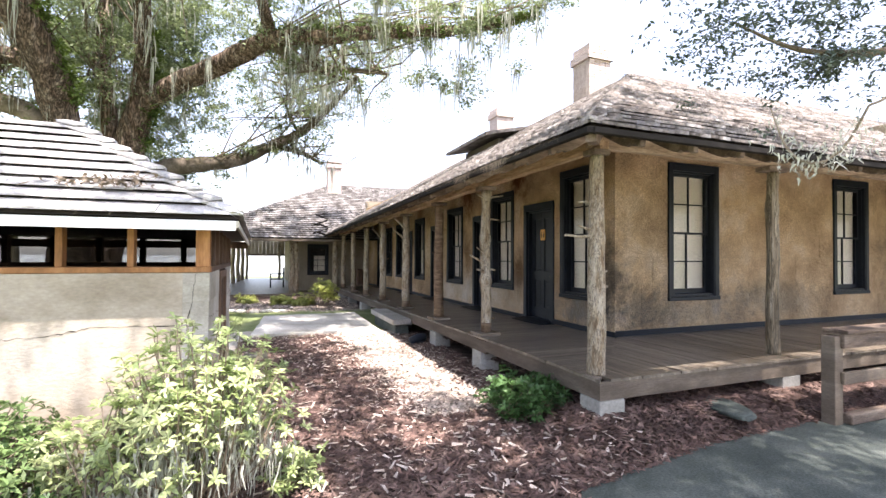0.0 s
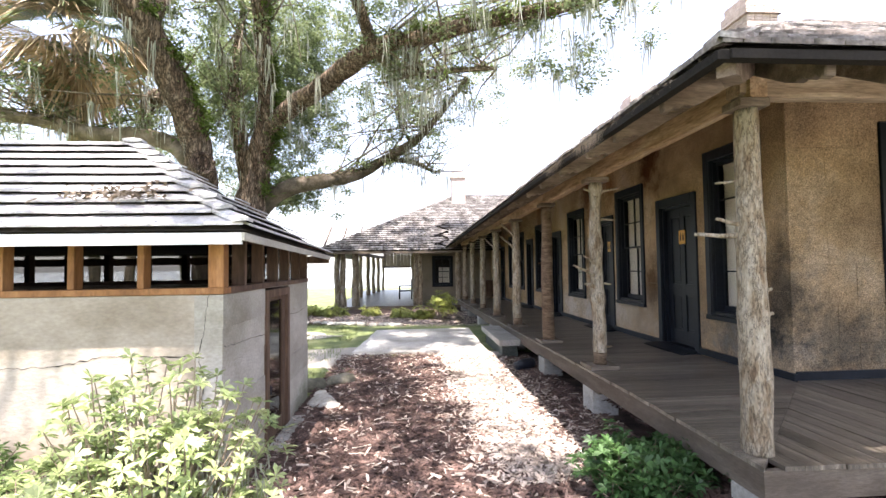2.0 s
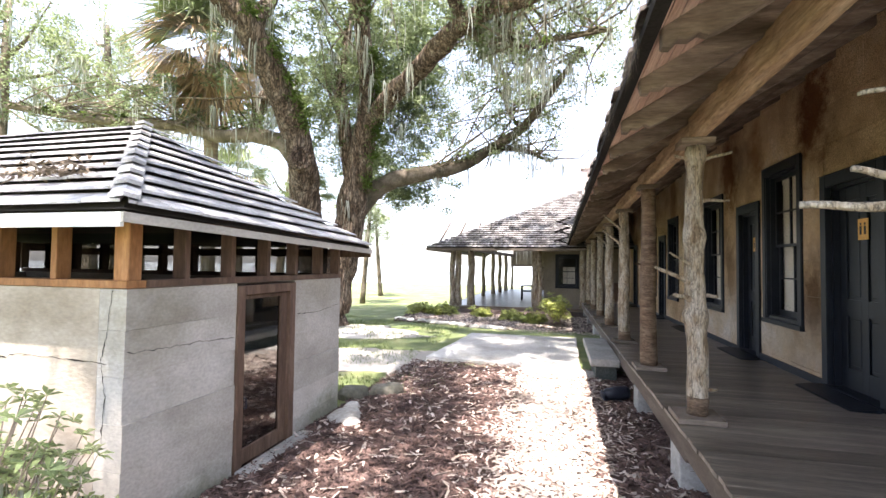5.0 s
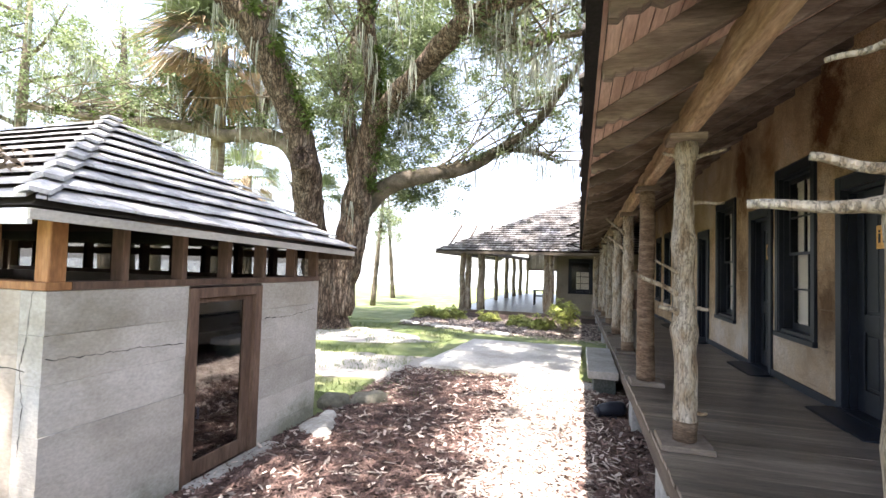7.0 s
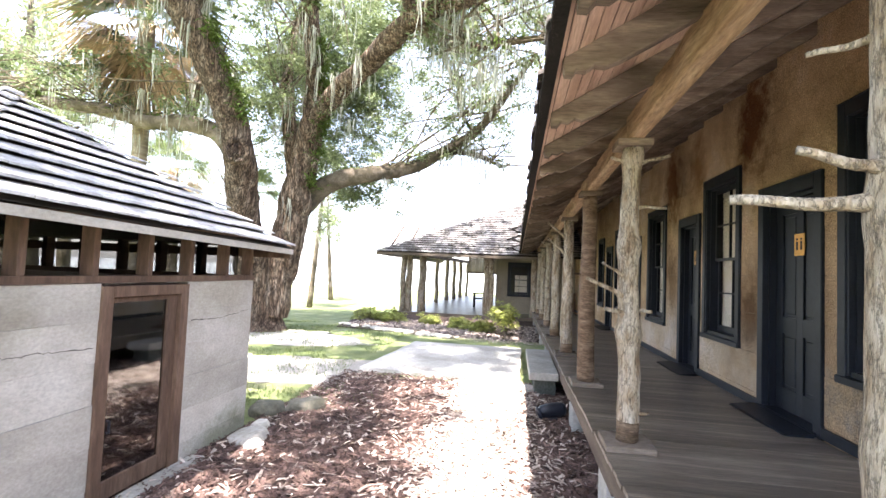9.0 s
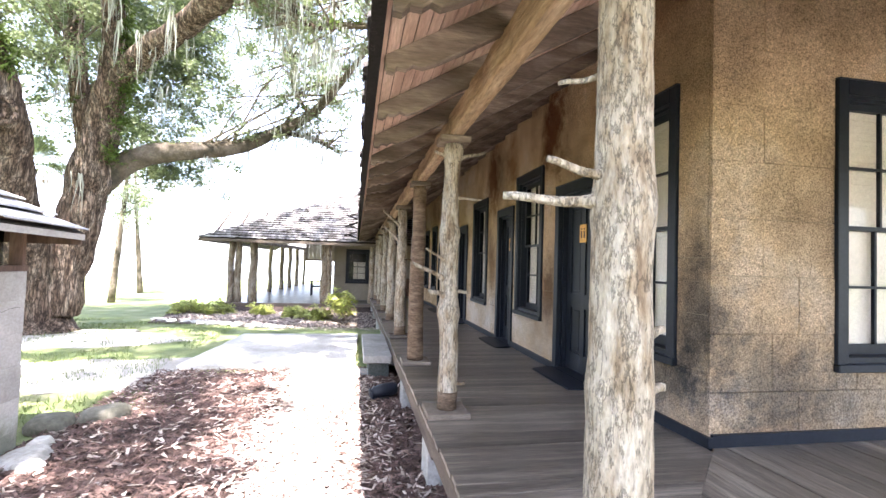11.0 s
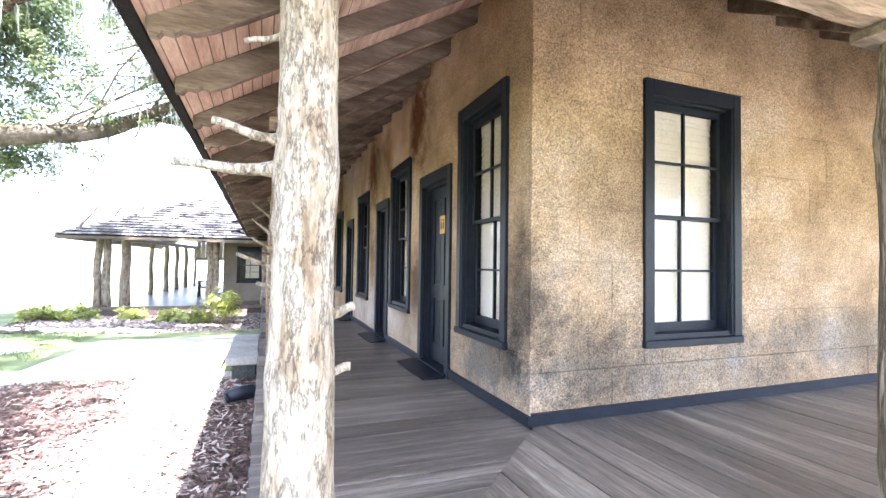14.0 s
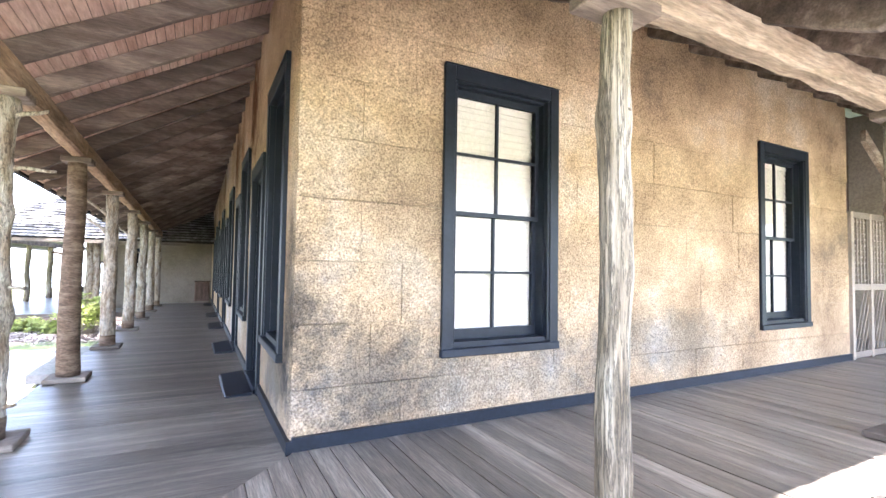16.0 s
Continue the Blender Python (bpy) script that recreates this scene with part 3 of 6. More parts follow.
# ---- windows and doors; built facing -y with the outer wall face at y = 0 ----
def build_window(name, w, h, m, lit=True, label="tall dark-painted sash window with pale blinds behind eight panes"):
    """A casing round two sashes of two by two panes, set back in the wall."""
    win = thing(name, label, "window", kind="structure")
    t = 0.088
    bm = bmesh.new()
    box(bm, 0, -0.03, 0, t, 0.03, h, 0.004)
    box(bm, w - t, -0.03, 0, w, 0.03, h, 0.004)
    box(bm, t, -0.03, h - 0.11, w - t, 0.03, h, 0.004)
    box(bm, t - 0.012, -0.018, 0.04, t + 0.02, 0.045, h - 0.11, 0.004)
    box(bm, w - t - 0.02, -0.018, 0.04, w - t + 0.012, 0.045, h - 0.11, 0.004)
    for x0, x1 in ((0.06, t + 0.03), (w - t - 0.03, w - 0.06)):
        box(bm, x0, 0.03, 0.02, x1, 0.30, h - 0.06)
    box(bm, t, 0.03, h - 0.13, w - t, 0.30, h - 0.06)
    box(bm, 0.0, -0.036, h, w, 0.02, h + 0.008, 0.002)
    part("casing", bm, TRIM, win)
    bm = bmesh.new()
    box(bm, -0.006, -0.045, -0.03, w + 0.006, 0.05, 0.03, 0.006)
    box(bm, 0.08, 0.0, 0.03, w - 0.08, 0.2, 0.07)
    part("window_sill", bm, TRIM, win)
    x0, x1 = t + 0.03, w - t - 0.03
    mid = 0.07 + (h - 0.13 - 0.07) * 0.5
    for nm, lo, hi, y in (("upper_sash", mid - 0.012, h - 0.13, 0.085), ("lower_sash", 0.07, mid + 0.02, 0.122)):
        bm = bmesh.new()
        f = 0.036
        low = 0.075 if nm == "lower_sash" else 0.032
        top = 0.03 if nm == "lower_sash" else 0.05
        box(bm, x0, y, lo, x0 + f, y + 0.035, hi)
        box(bm, x1 - f, y, lo, x1, y + 0.035, hi)
        box(bm, x0 + f, y, lo, x1 - f, y + 0.035, lo + low)
        box(bm, x0 + f, y, hi - top, x1 - f, y + 0.035, hi)
        c, q = (x0 + x1) / 2, (lo + low + hi - top) / 2
        box(bm, c - 0.010, y + 0.002, lo + low, c + 0.010, y + 0.03, hi - top)
        box(bm, x0 + f, y + 0.004, q - 0.010, x1 - f, y + 0.028, q + 0.010)
        sash = part(nm, bm, TRIM, win)
        for a, b in ((x0 + f, c - 0.01), (c + 0.01, x1 - f)):
            for p, r in ((lo + low, q - 0.01), (q + 0.01, hi - top)):
                bm = bmesh.new()
                box(bm, a, y + 0.014, p, b, y + 0.018, r)
                part("pane", bm, GLASS, sash).visible_shadow = False
    if lit:
        bm = bmesh.new()
        z = 0.10
        while z < h - 0.2:
            prism(bm, [(x0 + 0.01, 0.166, z), (x0 + 0.01, 0.180, z + 0.06), (x0 + 0.01, 0.183, z + 0.06), (x0 + 0.01, 0.17, z)], (x1 - x0 - 0.02, 0, 0))
            z += 0.058
        box(bm, x0 + 0.01, 0.165, h - 0.22, x1 - 0.01, 0.20, h - 0.135)
        part("blind", bm, BLIND, win, "pale slatted blind")
        bm = bmesh.new()
        box(bm, x0 - 0.03, 0.205, 0.05, x1 + 0.03, 0.215, h - 0.1)
        part("backing", bm, BLIND, win, "white board behind the blind")
    else:
        # dark sheet that stands for the unlit room behind the glass
        bm = bmesh.new()
        box(bm, x0 - 0.03, 0.28, 0.05, x1 + 0.03, 0.29, h - 0.1)
        part("curtain", bm, DARK, win, "dark sheet standing in for the unlit room")
        # white panel painted as the daylight of an opposite window
        bm = bmesh.new()
        box(bm, x0 + 0.2, 0.18, 0.16, x1 - 0.04, 0.19, h * 0.62)
        part("half_curtain", bm, BLIND, win, "white panel standing in for daylight seen through the room")
    win.matrix_basis = m
    return win


def build_door(name, w, h, m, sign=True, label="dark blue four-panel wooden door, closed"):
    door = thing(name, label, "door", kind="structure")
    t = 0.10
    bm = bmesh.new()
    box(bm, 0, -0.03, 0, t, 0.03, h, 0.004)
    box(bm, w - t, -0.03, 0, w, 0.03, h, 0.004)
    box(bm, t, -0.03, h - 0.12, w - t, 0.03, h, 0.004)
    box(bm, 0.0, -0.036, h, w, 0.02, h + 0.008, 0.002)
    box(bm, 0.04, 0.03, 0, t + 0.02, 0.3, h - 0.05)
    box(bm, w - t - 0.02, 0.03, 0, w - 0.04, 0.3, h - 0.05)
    box(bm, t, 0.03, h - 0.15, w - t, 0.3, h - 0.05)
    part("door_frame", bm, TRIM, door)
    x0, x1, z0, z1 = t + 0.02, w - t - 0.02, 0.05, h - 0.15
    bm = bmesh.new()
    y = 0.09
    box(bm, x0, y + 0.018, z0, x1, y + 0.04, z1)
    s = 0.105
    c = (x0 + x1) / 2
    lock = z0 + 0.36 * (z1 - z0)
    for a, b in ((x0, x0 + s), (c - 0.05, c + 0.05), (x1 - s, x1)):
        box(bm, a, y, z0, b, y + 0.018, z1, 0.003)
    for a, b in ((z0, z0 + 0.2), (lock, lock + 0.16), (z1 - 0.13, z1)):
        for p, r in ((x0 + s, c - 0.05), (c + 0.05, x1 - s)):
            box(bm, p, y, a, r, y + 0.018, b)
    for a, b in ((z0 + 0.23, lock - 0.03), (lock + 0.19, z1 - 0.16)):
        for p, r in ((x0 + s + 0.03, c - 0.08), (c + 0.08, x1 - s - 0.03)):
            box(bm, p, y + 0.008, a, r, y + 0.02, b, 0.006)
    leaf = part("door_leaf", bm, TRIM, door)
    bm = bmesh.new()
    tube(bm, [(x1 - 0.055, y, lock + 0.08), (x1 - 0.055, y - 0.03, lock + 0.08)], [0.012, 0.012], 10)
    tube(bm, [(x1 - 0.055, y - 0.03, lock + 0.08), (x1 - 0.055, y - 0.045, lock + 0.08), (x1 - 0.055, y - 0.06, lock + 0.08)], [0.02, 0.028, 0.018], 12)
    part("door_knob", bm, BRASS, door, "dull brass knob")
    bm = bmesh.new()
    box(bm, 0.05, -0.05, 0, w - 0.05, 0.2, 0.045, 0.006)
    part("threshold", bm, TRIM, door)
    if sign:
        bm = bmesh.new()
        box(bm, c - 0.075, y - 0.006, 1.50, c + 0.075, y, 1.70)
        plate = part("sign_plate", bm, SIGN_Y, door, "small ochre sign with two dark figures")
        bm = bmesh.new()
        for u in (-0.032, 0.032):
            box(bm, c + u - 0.013, y - 0.009, 1.55, c + u + 0.013, y - 0.006, 1.63)
            box(bm, c + u - 0.010, y - 0.009, 1.64, c + u + 0.010, y - 0.006, 1.66)
        part("pictogram", bm, TRIM, plate, "dark pictogram bars")
    door.matrix_basis = m
    return door


TO_FRONT = pose(0, 0, 0, 0, 0, -90)        # turns a front that looks to -y so that it looks to -x
n = 0
for kind, a, b, lo, hi in FRONT:
    n += 1
    dz = fall((a + b) / 2)
    m = Matrix.Translation((WX, b, lo + dz)) @ TO_FRONT
    if kind == "window":
        build_window("window_%d" % n, b - a, hi - lo, m, lit=True)
    else:
        build_door("door_%d" % n, b - a, hi - lo, m, sign=n < 6)
for kind, a, b, lo, hi in END:
    n += 1
    build_window("window_%d" % n, b - a, hi - lo, Matrix.Translation((a, WY, lo)))


def door_wedge(y):
    """A low dark ramp board before a door."""
    z = DECK + fall(y)
    bm = bmesh.new()
    prism(bm, [(WX - 0.06, y - 0.48, z + 0.002), (WX - 0.06, y - 0.48, z + 0.04), (WX - 0.27, y - 0.48, z + 0.016), (WX - 0.29, y - 0.48, z + 0.002)], (0, 0.96, 0))
    bmesh.ops.recalc_face_normals(bm, faces=bm.faces)
    tagged(part("door_ramp", bm, TRIM), "low dark-painted ramp board on the porch deck before a door", "door ramp", group="ramps before the doors")


for o in FRONT:
    if o[0] == "door":
        door_wedge((o[1] + o[2]) / 2)


# ---- porch: skirt, piers, posts, beams, rafters ----
bm = bmesh.new()
y = DY
while y < 21.0:
    b = min(y + 2.4, 21.0)
    dz = fall((y + b) / 2)
    box(bm, DX + 0.01, y + (0.012 if y == DY else 0), DECK - 0.20 + dz, DX + 0.05, b, DECK - 0.028 + dz)
    y = b
box(bm, DX + 0.05, DY + 0.012, DECK - 0.20, 15.0, DY + 0.05, DECK - 0.028)
skirt = tagged(part("porch_skirt", bm, SKIRT), "weathered brown edge board round the porch deck", "porch edge", kind="structure")
bm = bmesh.new()
for x in (3.5, 4.2, 4.7):
    box(bm, x, WY, DECK - 0.17 - 0.2, x + 0.07, 21.0, DECK - 0.10 - 0.2)
for y in (4.0, 4.6, 5.2):
    box(bm, WX, y, DECK - 0.17, 15.0, y + 0.07, DECK - 0.05)
tagged(part("porch_joist", bm, SKIRT), "dark timber joists under the porch deck", "joist", kind="structure")
for x, y in [(DX + 0.16, DY + 0.16)] + [(DX + 0.16, q) for q in (6.33, 8.25, 10.6, 12.9, 15.1, 17.4, 19.7)] + [(q, DY + 0.16) for q in (5.78, 8.5, 11.2, 13.9)]:
    g = ground_height(x, y)
    bm = bmesh.new()
    box(bm, x - 0.15, y - 0.15, g - 0.05, x + 0.15, y + 0.15, DECK - 0.205 + fall(y), 0.008)
    tagged(part("porch_pier", bm, SLAB), "rough concrete pier block under the porch edge", "pier", group="porch piers")
bm = bmesh.new()
box(bm, WX + 0.05, WY + 0.05, -0.1, WX + 0.3, FAR_Y, 0.3)
box(bm, WX + 0.05, WY + 0.05, -0.1, FAR_X, WY + 0.3, 0.3)
tagged(part("foundation", bm, SLAB), "concrete foundation in the dark under the porch", "foundation", kind="structure")

BEAM_LOW, BEAM_TOP = 2.77, 2.99


def log_post(x, y, foot, top, r, seed, stubs=(), mat=LOG, lean=(0, 0), label="bare knotty cedar log post with stubs of branches", base=True, wob=0.18, bulge=(), cap=(0.125, 0.11), collar=0.0, taper=0.22, sway=0.022):
    """A debarked trunk used as a porch post: plate below, cap board above, knots and stubs."""
    post = thing("porch_post", label, "post", at=(x, y, foot), group="porch posts")
    pts, rad = [], []
    h = top - foot - 0.055 - (0.045 if base else 0)
    z0 = 0.045 if base else 0.0
    steps = 46
    for i in range(steps + 1):
        t = i / steps
        wx = sway * noise.noise(Vector((seed, t * 2.2, 0))) + lean[0] * t
        wy = sway * noise.noise(Vector((0, t * 2.2, seed))) + lean[1] * t
        q = r * (1.12 - taper * t)
        for bt, ba in bulge:
            q += ba * math.exp(-((t - bt) / 0.035) ** 2)
        pts.append((wx, wy, z0 + h * t))
        rad.append(q)
    bm = bmesh.new()
    tube(bm, pts, rad, 22, wob, seed * 3.1)
    trunk = part("trunk", bm, mat, post, smooth=True)
    for zz, ang, length, rr, rise in stubs:
        t = min(1.0, max(0.0, (zz - foot) / (top - foot)))
        c = Vector(pts[int(t * steps)])
        c.z = zz - foot
        d = Vector((math.cos(radians(ang)), math.sin(radians(ang)), 0))
        line, rs = [], []
        for k in range(9):
            s = k / 8
            line.append(c + d * (r * 0.55 + (length) * s) + Vector((0, 0, rise * length * s + 0.004 * math.sin(7 * s + seed))))
            rs.append(rr * (1.9 - 0.9 * min(1, s * 5)) * (1 - 0.35 * s))
        bm = bmesh.new()
        tube(bm, line, rs, 10, 0.25, seed + zz)
        part("branch_stub", bm, mat, post, smooth=True)
    if collar:
        # dark strip of bark left round the foot
        bm = bmesh.new()
        k = [i for i in range(steps + 1) if pts[i][2] < collar + z0]
        tube(bm, [pts[i] for i in k], [rad[i] * 1.035 + 0.004 * noise.noise(Vector((seed, i, 2))) for i in k], 22, wob, seed * 3.1)
        part("bark_collar", bm, LOG_DARK, post, "dark bark at the foot", smooth=True)
    bm = bmesh.new()
    box(bm, lean[0] - cap[0], lean[1] - cap[1], top - foot - 0.055, lean[0] + cap[0], lean[1] + cap[1], top - foot, 0.006)
    part("cap_board", bm, RAFTER, post)
    if base:
        bm = bmesh.new()
        box(bm, -0.17, -0.17, 0.002, 0.17, 0.17, 0.045, 0.006)
        part("base_plate", bm, SKIRT, post)
    return post


log_post(3.171, 3.82, DECK, BEAM_LOW, 0.084, 1.7, sway=0.006, bulge=((0.62, 0.009), (0.39, 0.006)), base=False, wob=0.13, taper=0.34, cap=(0.10, 0.09),
         stubs=((1.905, 165, 0.28, 0.018, 0.04), (1.972, 179, 0.173, 0.014, 0.22), (2.265, 150, 0.135, 0.010, -0.10), (1.535, 2, 0.085, 0.017, 0.25), (1.395, -8, 0.075, 0.017, 0.1), (1.0, -75, 0.04, 0.03, 0.1), (1.36, -95, 0.03, 0.025, 0.0), (2.25, -85, 0.02, 0.02, 0.0)),
         label="pale knotty cedar corner post with long branch stubs")
log_post(3.205, 6.36, DECK + fall(6.33), BEAM_LOW + fall(6.33), 0.069, 5.2, bulge=((0.66, 0.018), (0.36, 0.024), (0.97, 0.02)), collar=0.17, wob=0.2,
         stubs=((1.60, 200, 0.30, 0.019, 0.42), (1.47, 205, 0.16, 0.022, 0.25), (1.74, 215, 0.22, 0.013, 0.45), (2.26, 10, 0.24, 0.014, 0.02), (2.58, -20, 0.22, 0.016, 0.2), (2.58, 190, 0.12, 0.018, 0.4), (1.5, -10, 0.12, 0.018, 0.0), (0.75, -20, 0.10, 0.016, 0.3)))
log_post(3.212, 8.38, DECK + fall(8.25), BEAM_LOW + fall(8.25), 0.088, 9.4, mat=LOG_DARK, wob=0.08, label="brown ringed palm log post on a wooden plate",
         stubs=((1.75, 200, 0.12, 0.014, 0.1),))
for k, (y, st) in enumerate([(10.6, ((2.35, 205, 0.34, 0.024, 0.7), (2.1, 190, 0.3, 0.022, 0.8))), (12.9, ((2.2, 200, 0.3, 0.02, 0.8), (1.6, 20, 0.15, 0.015, 0.1))),
                             (15.1, ((1.9, 185, 0.2, 0.016, 0.4),)), (17.4, ((1.5, 210, 0.15, 0.016, 0.3),)), (19.7, ())]):
    log_post(PX, y, DECK + fall(y), BEAM_LOW + fall(y), 0.086, 12.0 + k * 2.7, stubs=st, collar=0.15)
log_post(5.84, PY, DECK, BEAM_LOW + 0.03, 0.066, 31.0, mat=LOG_GROOVED, base=False, cap=(0.18, 0.09), stubs=((2.33, -80, 0.03, 0.02, 0),), label="straight grooved cedar post on the end porch", bulge=((0.8, 0.012),))
for k, x in enumerate((8.62, 11.3, 13.9)):
    log_post(x, PY, DECK, BEAM_LOW + 0.03, 0.075, 41.0 + k * 3, cap=(0.18, 0.09), stubs=((1.2 + 0.3 * k, -60, 0.1, 0.016, 0.2),), collar=0.14)


def rough_beam(name, a, b, w, h, seed, mat=BEAM, label="rough-hewn timber beam on the porch posts", category="beam"):
    """A hand-hewn beam from a to b (middle of the lower face)."""
    a, b = Vector(a), Vector(b)
    d = b - a
    n = max(2, int(d.length / 0.12))
    side = Vector((d.y, -d.x, 0)).normalized()
    bm = bmesh.new()
    rings = []
    for i in range(n + 1):
        p = a + d * (i / n)
        w1 = w / 2 + 0.014 * noise.noise(Vector((seed, i * 0.5, 0)))
        dz = 0.014 * noise.noise(Vector((0, i * 0.5, seed)))
        c = 0.02
        prof = [(-w1 + c, dz), (w1 - c, dz), (w1, dz + c), (w1, h - c), (w1 - c, h), (-w1 + c, h), (-w1, h - c), (-w1, dz + c)]
        rings.append([bm.verts.new(p + side * u + Vector((0, 0, v))) for u, v in prof])
    for r, s in zip(rings, rings[1:]):
        for k in range(8):
            bm.faces.new((r[k], r[(k + 1) % 8], s[(k + 1) % 8], s[k]))
    bm.faces.new(rings[0][::-1])
    bm.faces.new(rings[-1])
    bmesh.ops.recalc_face_normals(bm, faces=bm.faces)
    return tagged(part(name, bm, mat), label, category, kind="structure")


ys = [PY - 0.1, 6.36, 8.38, 10.6, 12.9, 15.1, 17.4, 19.7, 22.0]
for k, (a, b) in enumerate(zip(ys, ys[1:])):
    rough_beam("porch_beam", (PX, a, BEAM_LOW + fall(a)), (PX, b, BEAM_LOW + fall(b)), 0.115, 0.20, k * 1.9)
xs = [PX - 0.1, 5.84, 8.62, 11.3, 13.9, 16.5, 19]
for k, (a, b) in enumerate(zip(xs, xs[1:])):
    rough_beam("porch_beam", (a, PY, BEAM_LOW + 0.033), (b, PY, BEAM_LOW + 0.033), 0.135, 0.18, 20 + k * 1.9, BEAM_X)

RISE = 0.17                                   # depth of a rafter


def under(d):
    """Height of the rafters' lower edge at d metres in from the eave."""
    return BEAM_TOP + PITCH * (d - (PX - EX)) - 0.03


def rafter(name, eave, way, length, dz, seed, cut=0.0):
    """A hewn rafter with a scalloped tail and a wavering lower edge. eave: plan point; way: unit plan direction up the slope."""
    side = Vector((-way[1], way[0], 0)) * 0.032
    tip = 0.02 * noise.noise(Vector((seed * 1.7, 3, 0)))
    low = [(0.06, 0.14), (0.065 + tip, 0.085), (0.10 + tip, 0.06), (0.125, 0.075), (0.17, 0.045), (0.205, 0.05), (0.25 + tip, 0.012), (0.32, 0.0)]
    u = 0.48
    while u < length - 0.1:
        low.append((u, 0.016 * noise.noise(Vector((u * 2.3, seed * 3.1, 0)))))
        u += 0.16
    prof = [q for q in low if q[0] < length - 0.02] + [(length, 0.0), (length, RISE), (0.06, RISE)]
    e = Vector((eave[0], eave[1], 0))
    w = Vector((way[0], way[1], 0))
    pts = [e + w * u - side + Vector((0, 0, under(u) + v + dz)) for u, v in prof]
    bm = bmesh.new()
    prism(bm, pts, side * 2)
    bmesh.ops.recalc_face_normals(bm, faces=bm.faces)
    bmesh.ops.bevel(bm, geom=[q for q in bm.edges if abs((q.verts[0].co - q.verts[1].co).dot(side)) < 1e-4], offset=0.007, segments=1, affect="EDGES")
    return tagged(part(name, bm, RAFTER), "weathered rafter with a scalloped tail under the porch roof", "rafter", kind="structure")


SPAN = WX + 0.1 - EX
RAFTERS = [3.74, 4.40, 4.97, 5.69, 6.42, 7.08, 7.70] + [8.30 + 0.6 * i for i in range(23)]
for k, y in enumerate(RAFTERS):
    rafter("rafter", (EX, y), (1, 0), min(SPAN, y - EY), fall(y), k)
k = len(RAFTERS)
x = EX + 0.62
while x < 19:
    inside = min(SPAN, x - EX)
    rafter("rafter", (x, EY), (0, 1), inside, 0.0, k)
    x += 0.62
    k += 1
bm = bmesh.new()
e, w = Vector((EX, EY, 0)), Vector((1, 1, 0)).normalized()
pts = [e + w * (u * math.sqrt(2)) + Vector((0.03, -0.03, under(u) + v)) for u, v in [(0.07, 0.07), (0.15, 0.05), (0.22, 0.0), (SPAN, 0), (SPAN, RISE), (0.07, RISE)]]
prism(bm, pts, (-0.06, 0.06, 0))
bmesh.ops.recalc_face_normals(bm, faces=bm.faces)
tagged(part("hip_rafter", bm, RAFTER), "hip rafter at the porch corner", "rafter", kind="structure")


# ---- roof of the long house ----
RIDGE = 5.9                                    # run from the eave to the ridge


def roof_z(d):
    return under(d) + RISE + 0.03


def front_point(d, y, lift=0.0):
    return (EX + d, y, roof_z(d) + lift + fall(y))


def end_point(d, x, lift=0.0):
    return (x, EY + d, roof_z(d) + lift)


# soffit boards, running along the eaves
bm = bmesh.new()
d = 0.0
ROWS_S = []
while d < SPAN:
    ROWS_S.append((d + 0.003, min(d + 0.063, SPAN)))
    d += 0.066
for a, b in ROWS_S:
    lo = Vector(front_point(a, EY + a, -0.028)), Vector(front_point(b, EY + b, -0.028))
    ys = [EY + b] + spread(6.0, 22.0, 8)
    for p, q in zip(ys, ys[1:]):
        p0 = EY + a if p == EY + b else p
        prism(bm, [front_point(a, p0, -0.028), front_point(b, p, -0.028), front_point(b, q, -0.028), front_point(a, q, -0.028)], (0, 0, 0.02))
    prism(bm, [end_point(a, EX + a, -0.028), end_point(a, 20, -0.028), end_point(b, 20, -0.028), end_point(b, EX + b, -0.028)], (0, 0, 0.02))
bmesh.ops.recalc_face_normals(bm, faces=bm.faces)
tagged(part("porch_ceiling", bm, SOFFIT), "reddish sheathing boards above the porch rafters", "ceiling", kind="structure")
# the sheet under the shingles
bm = bmesh.new()
far_roof = 24.0
prism(bm, [front_point(0.01, EY + 0.01), front_point(0.01, far_roof), front_point(RIDGE, far_roof), front_point(RIDGE, EY + RIDGE)], (0, 0, 0.015))
prism(bm, [end_point(0.01, EX + 0.01), end_point(RIDGE, EX + RIDGE), end_point(RIDGE, 20), end_point(0.01, 20)], (0, 0, 0.015))
prism(bm, [(EX + RIDGE, EY + RIDGE, roof_z(RIDGE)), (EX + RIDGE, far_roof, roof_z(RIDGE) + fall(far_roof)), (EX + 2 * RIDGE, far_roof, roof_z(0)), (20, EY + 2 * RIDGE, roof_z(0)), (20, EY + RIDGE, roof_z(RIDGE))], (0, 0, 0.012))
bmesh.ops.recalc_face_normals(bm, faces=bm.faces)
main_roof = tagged(part("roof", bm, UNDER), "hipped roof of weathered brown shingles with dark eaves", "roof", kind="structure")
bm = bmesh.new()
y = EY
while y < 22.4:
    b = min(y + 2.4, 22.4)
    prism(bm, [(EX - 0.02, y, roof_z(0) - 0.034 + fall(y)), (EX - 0.02, b, roof_z(0) - 0.034 + fall(b)), (EX - 0.02, b, roof_z(0) + 0.012 + fall(b)), (EX - 0.02, y, roof_z(0) + 0.012 + fall(y))], (0.06, 0, 0))
    y = b
box(bm, EX + 0.04, EY - 0.02, roof_z(0) - 0.034, 20, EY + 0.04, roof_z(0) + 0.012)
bmesh.ops.recalc_face_normals(bm, faces=bm.faces)
tagged(part("trim", bm, DARK), "dark eave board along the porch roof", "eave board", kind="structure")


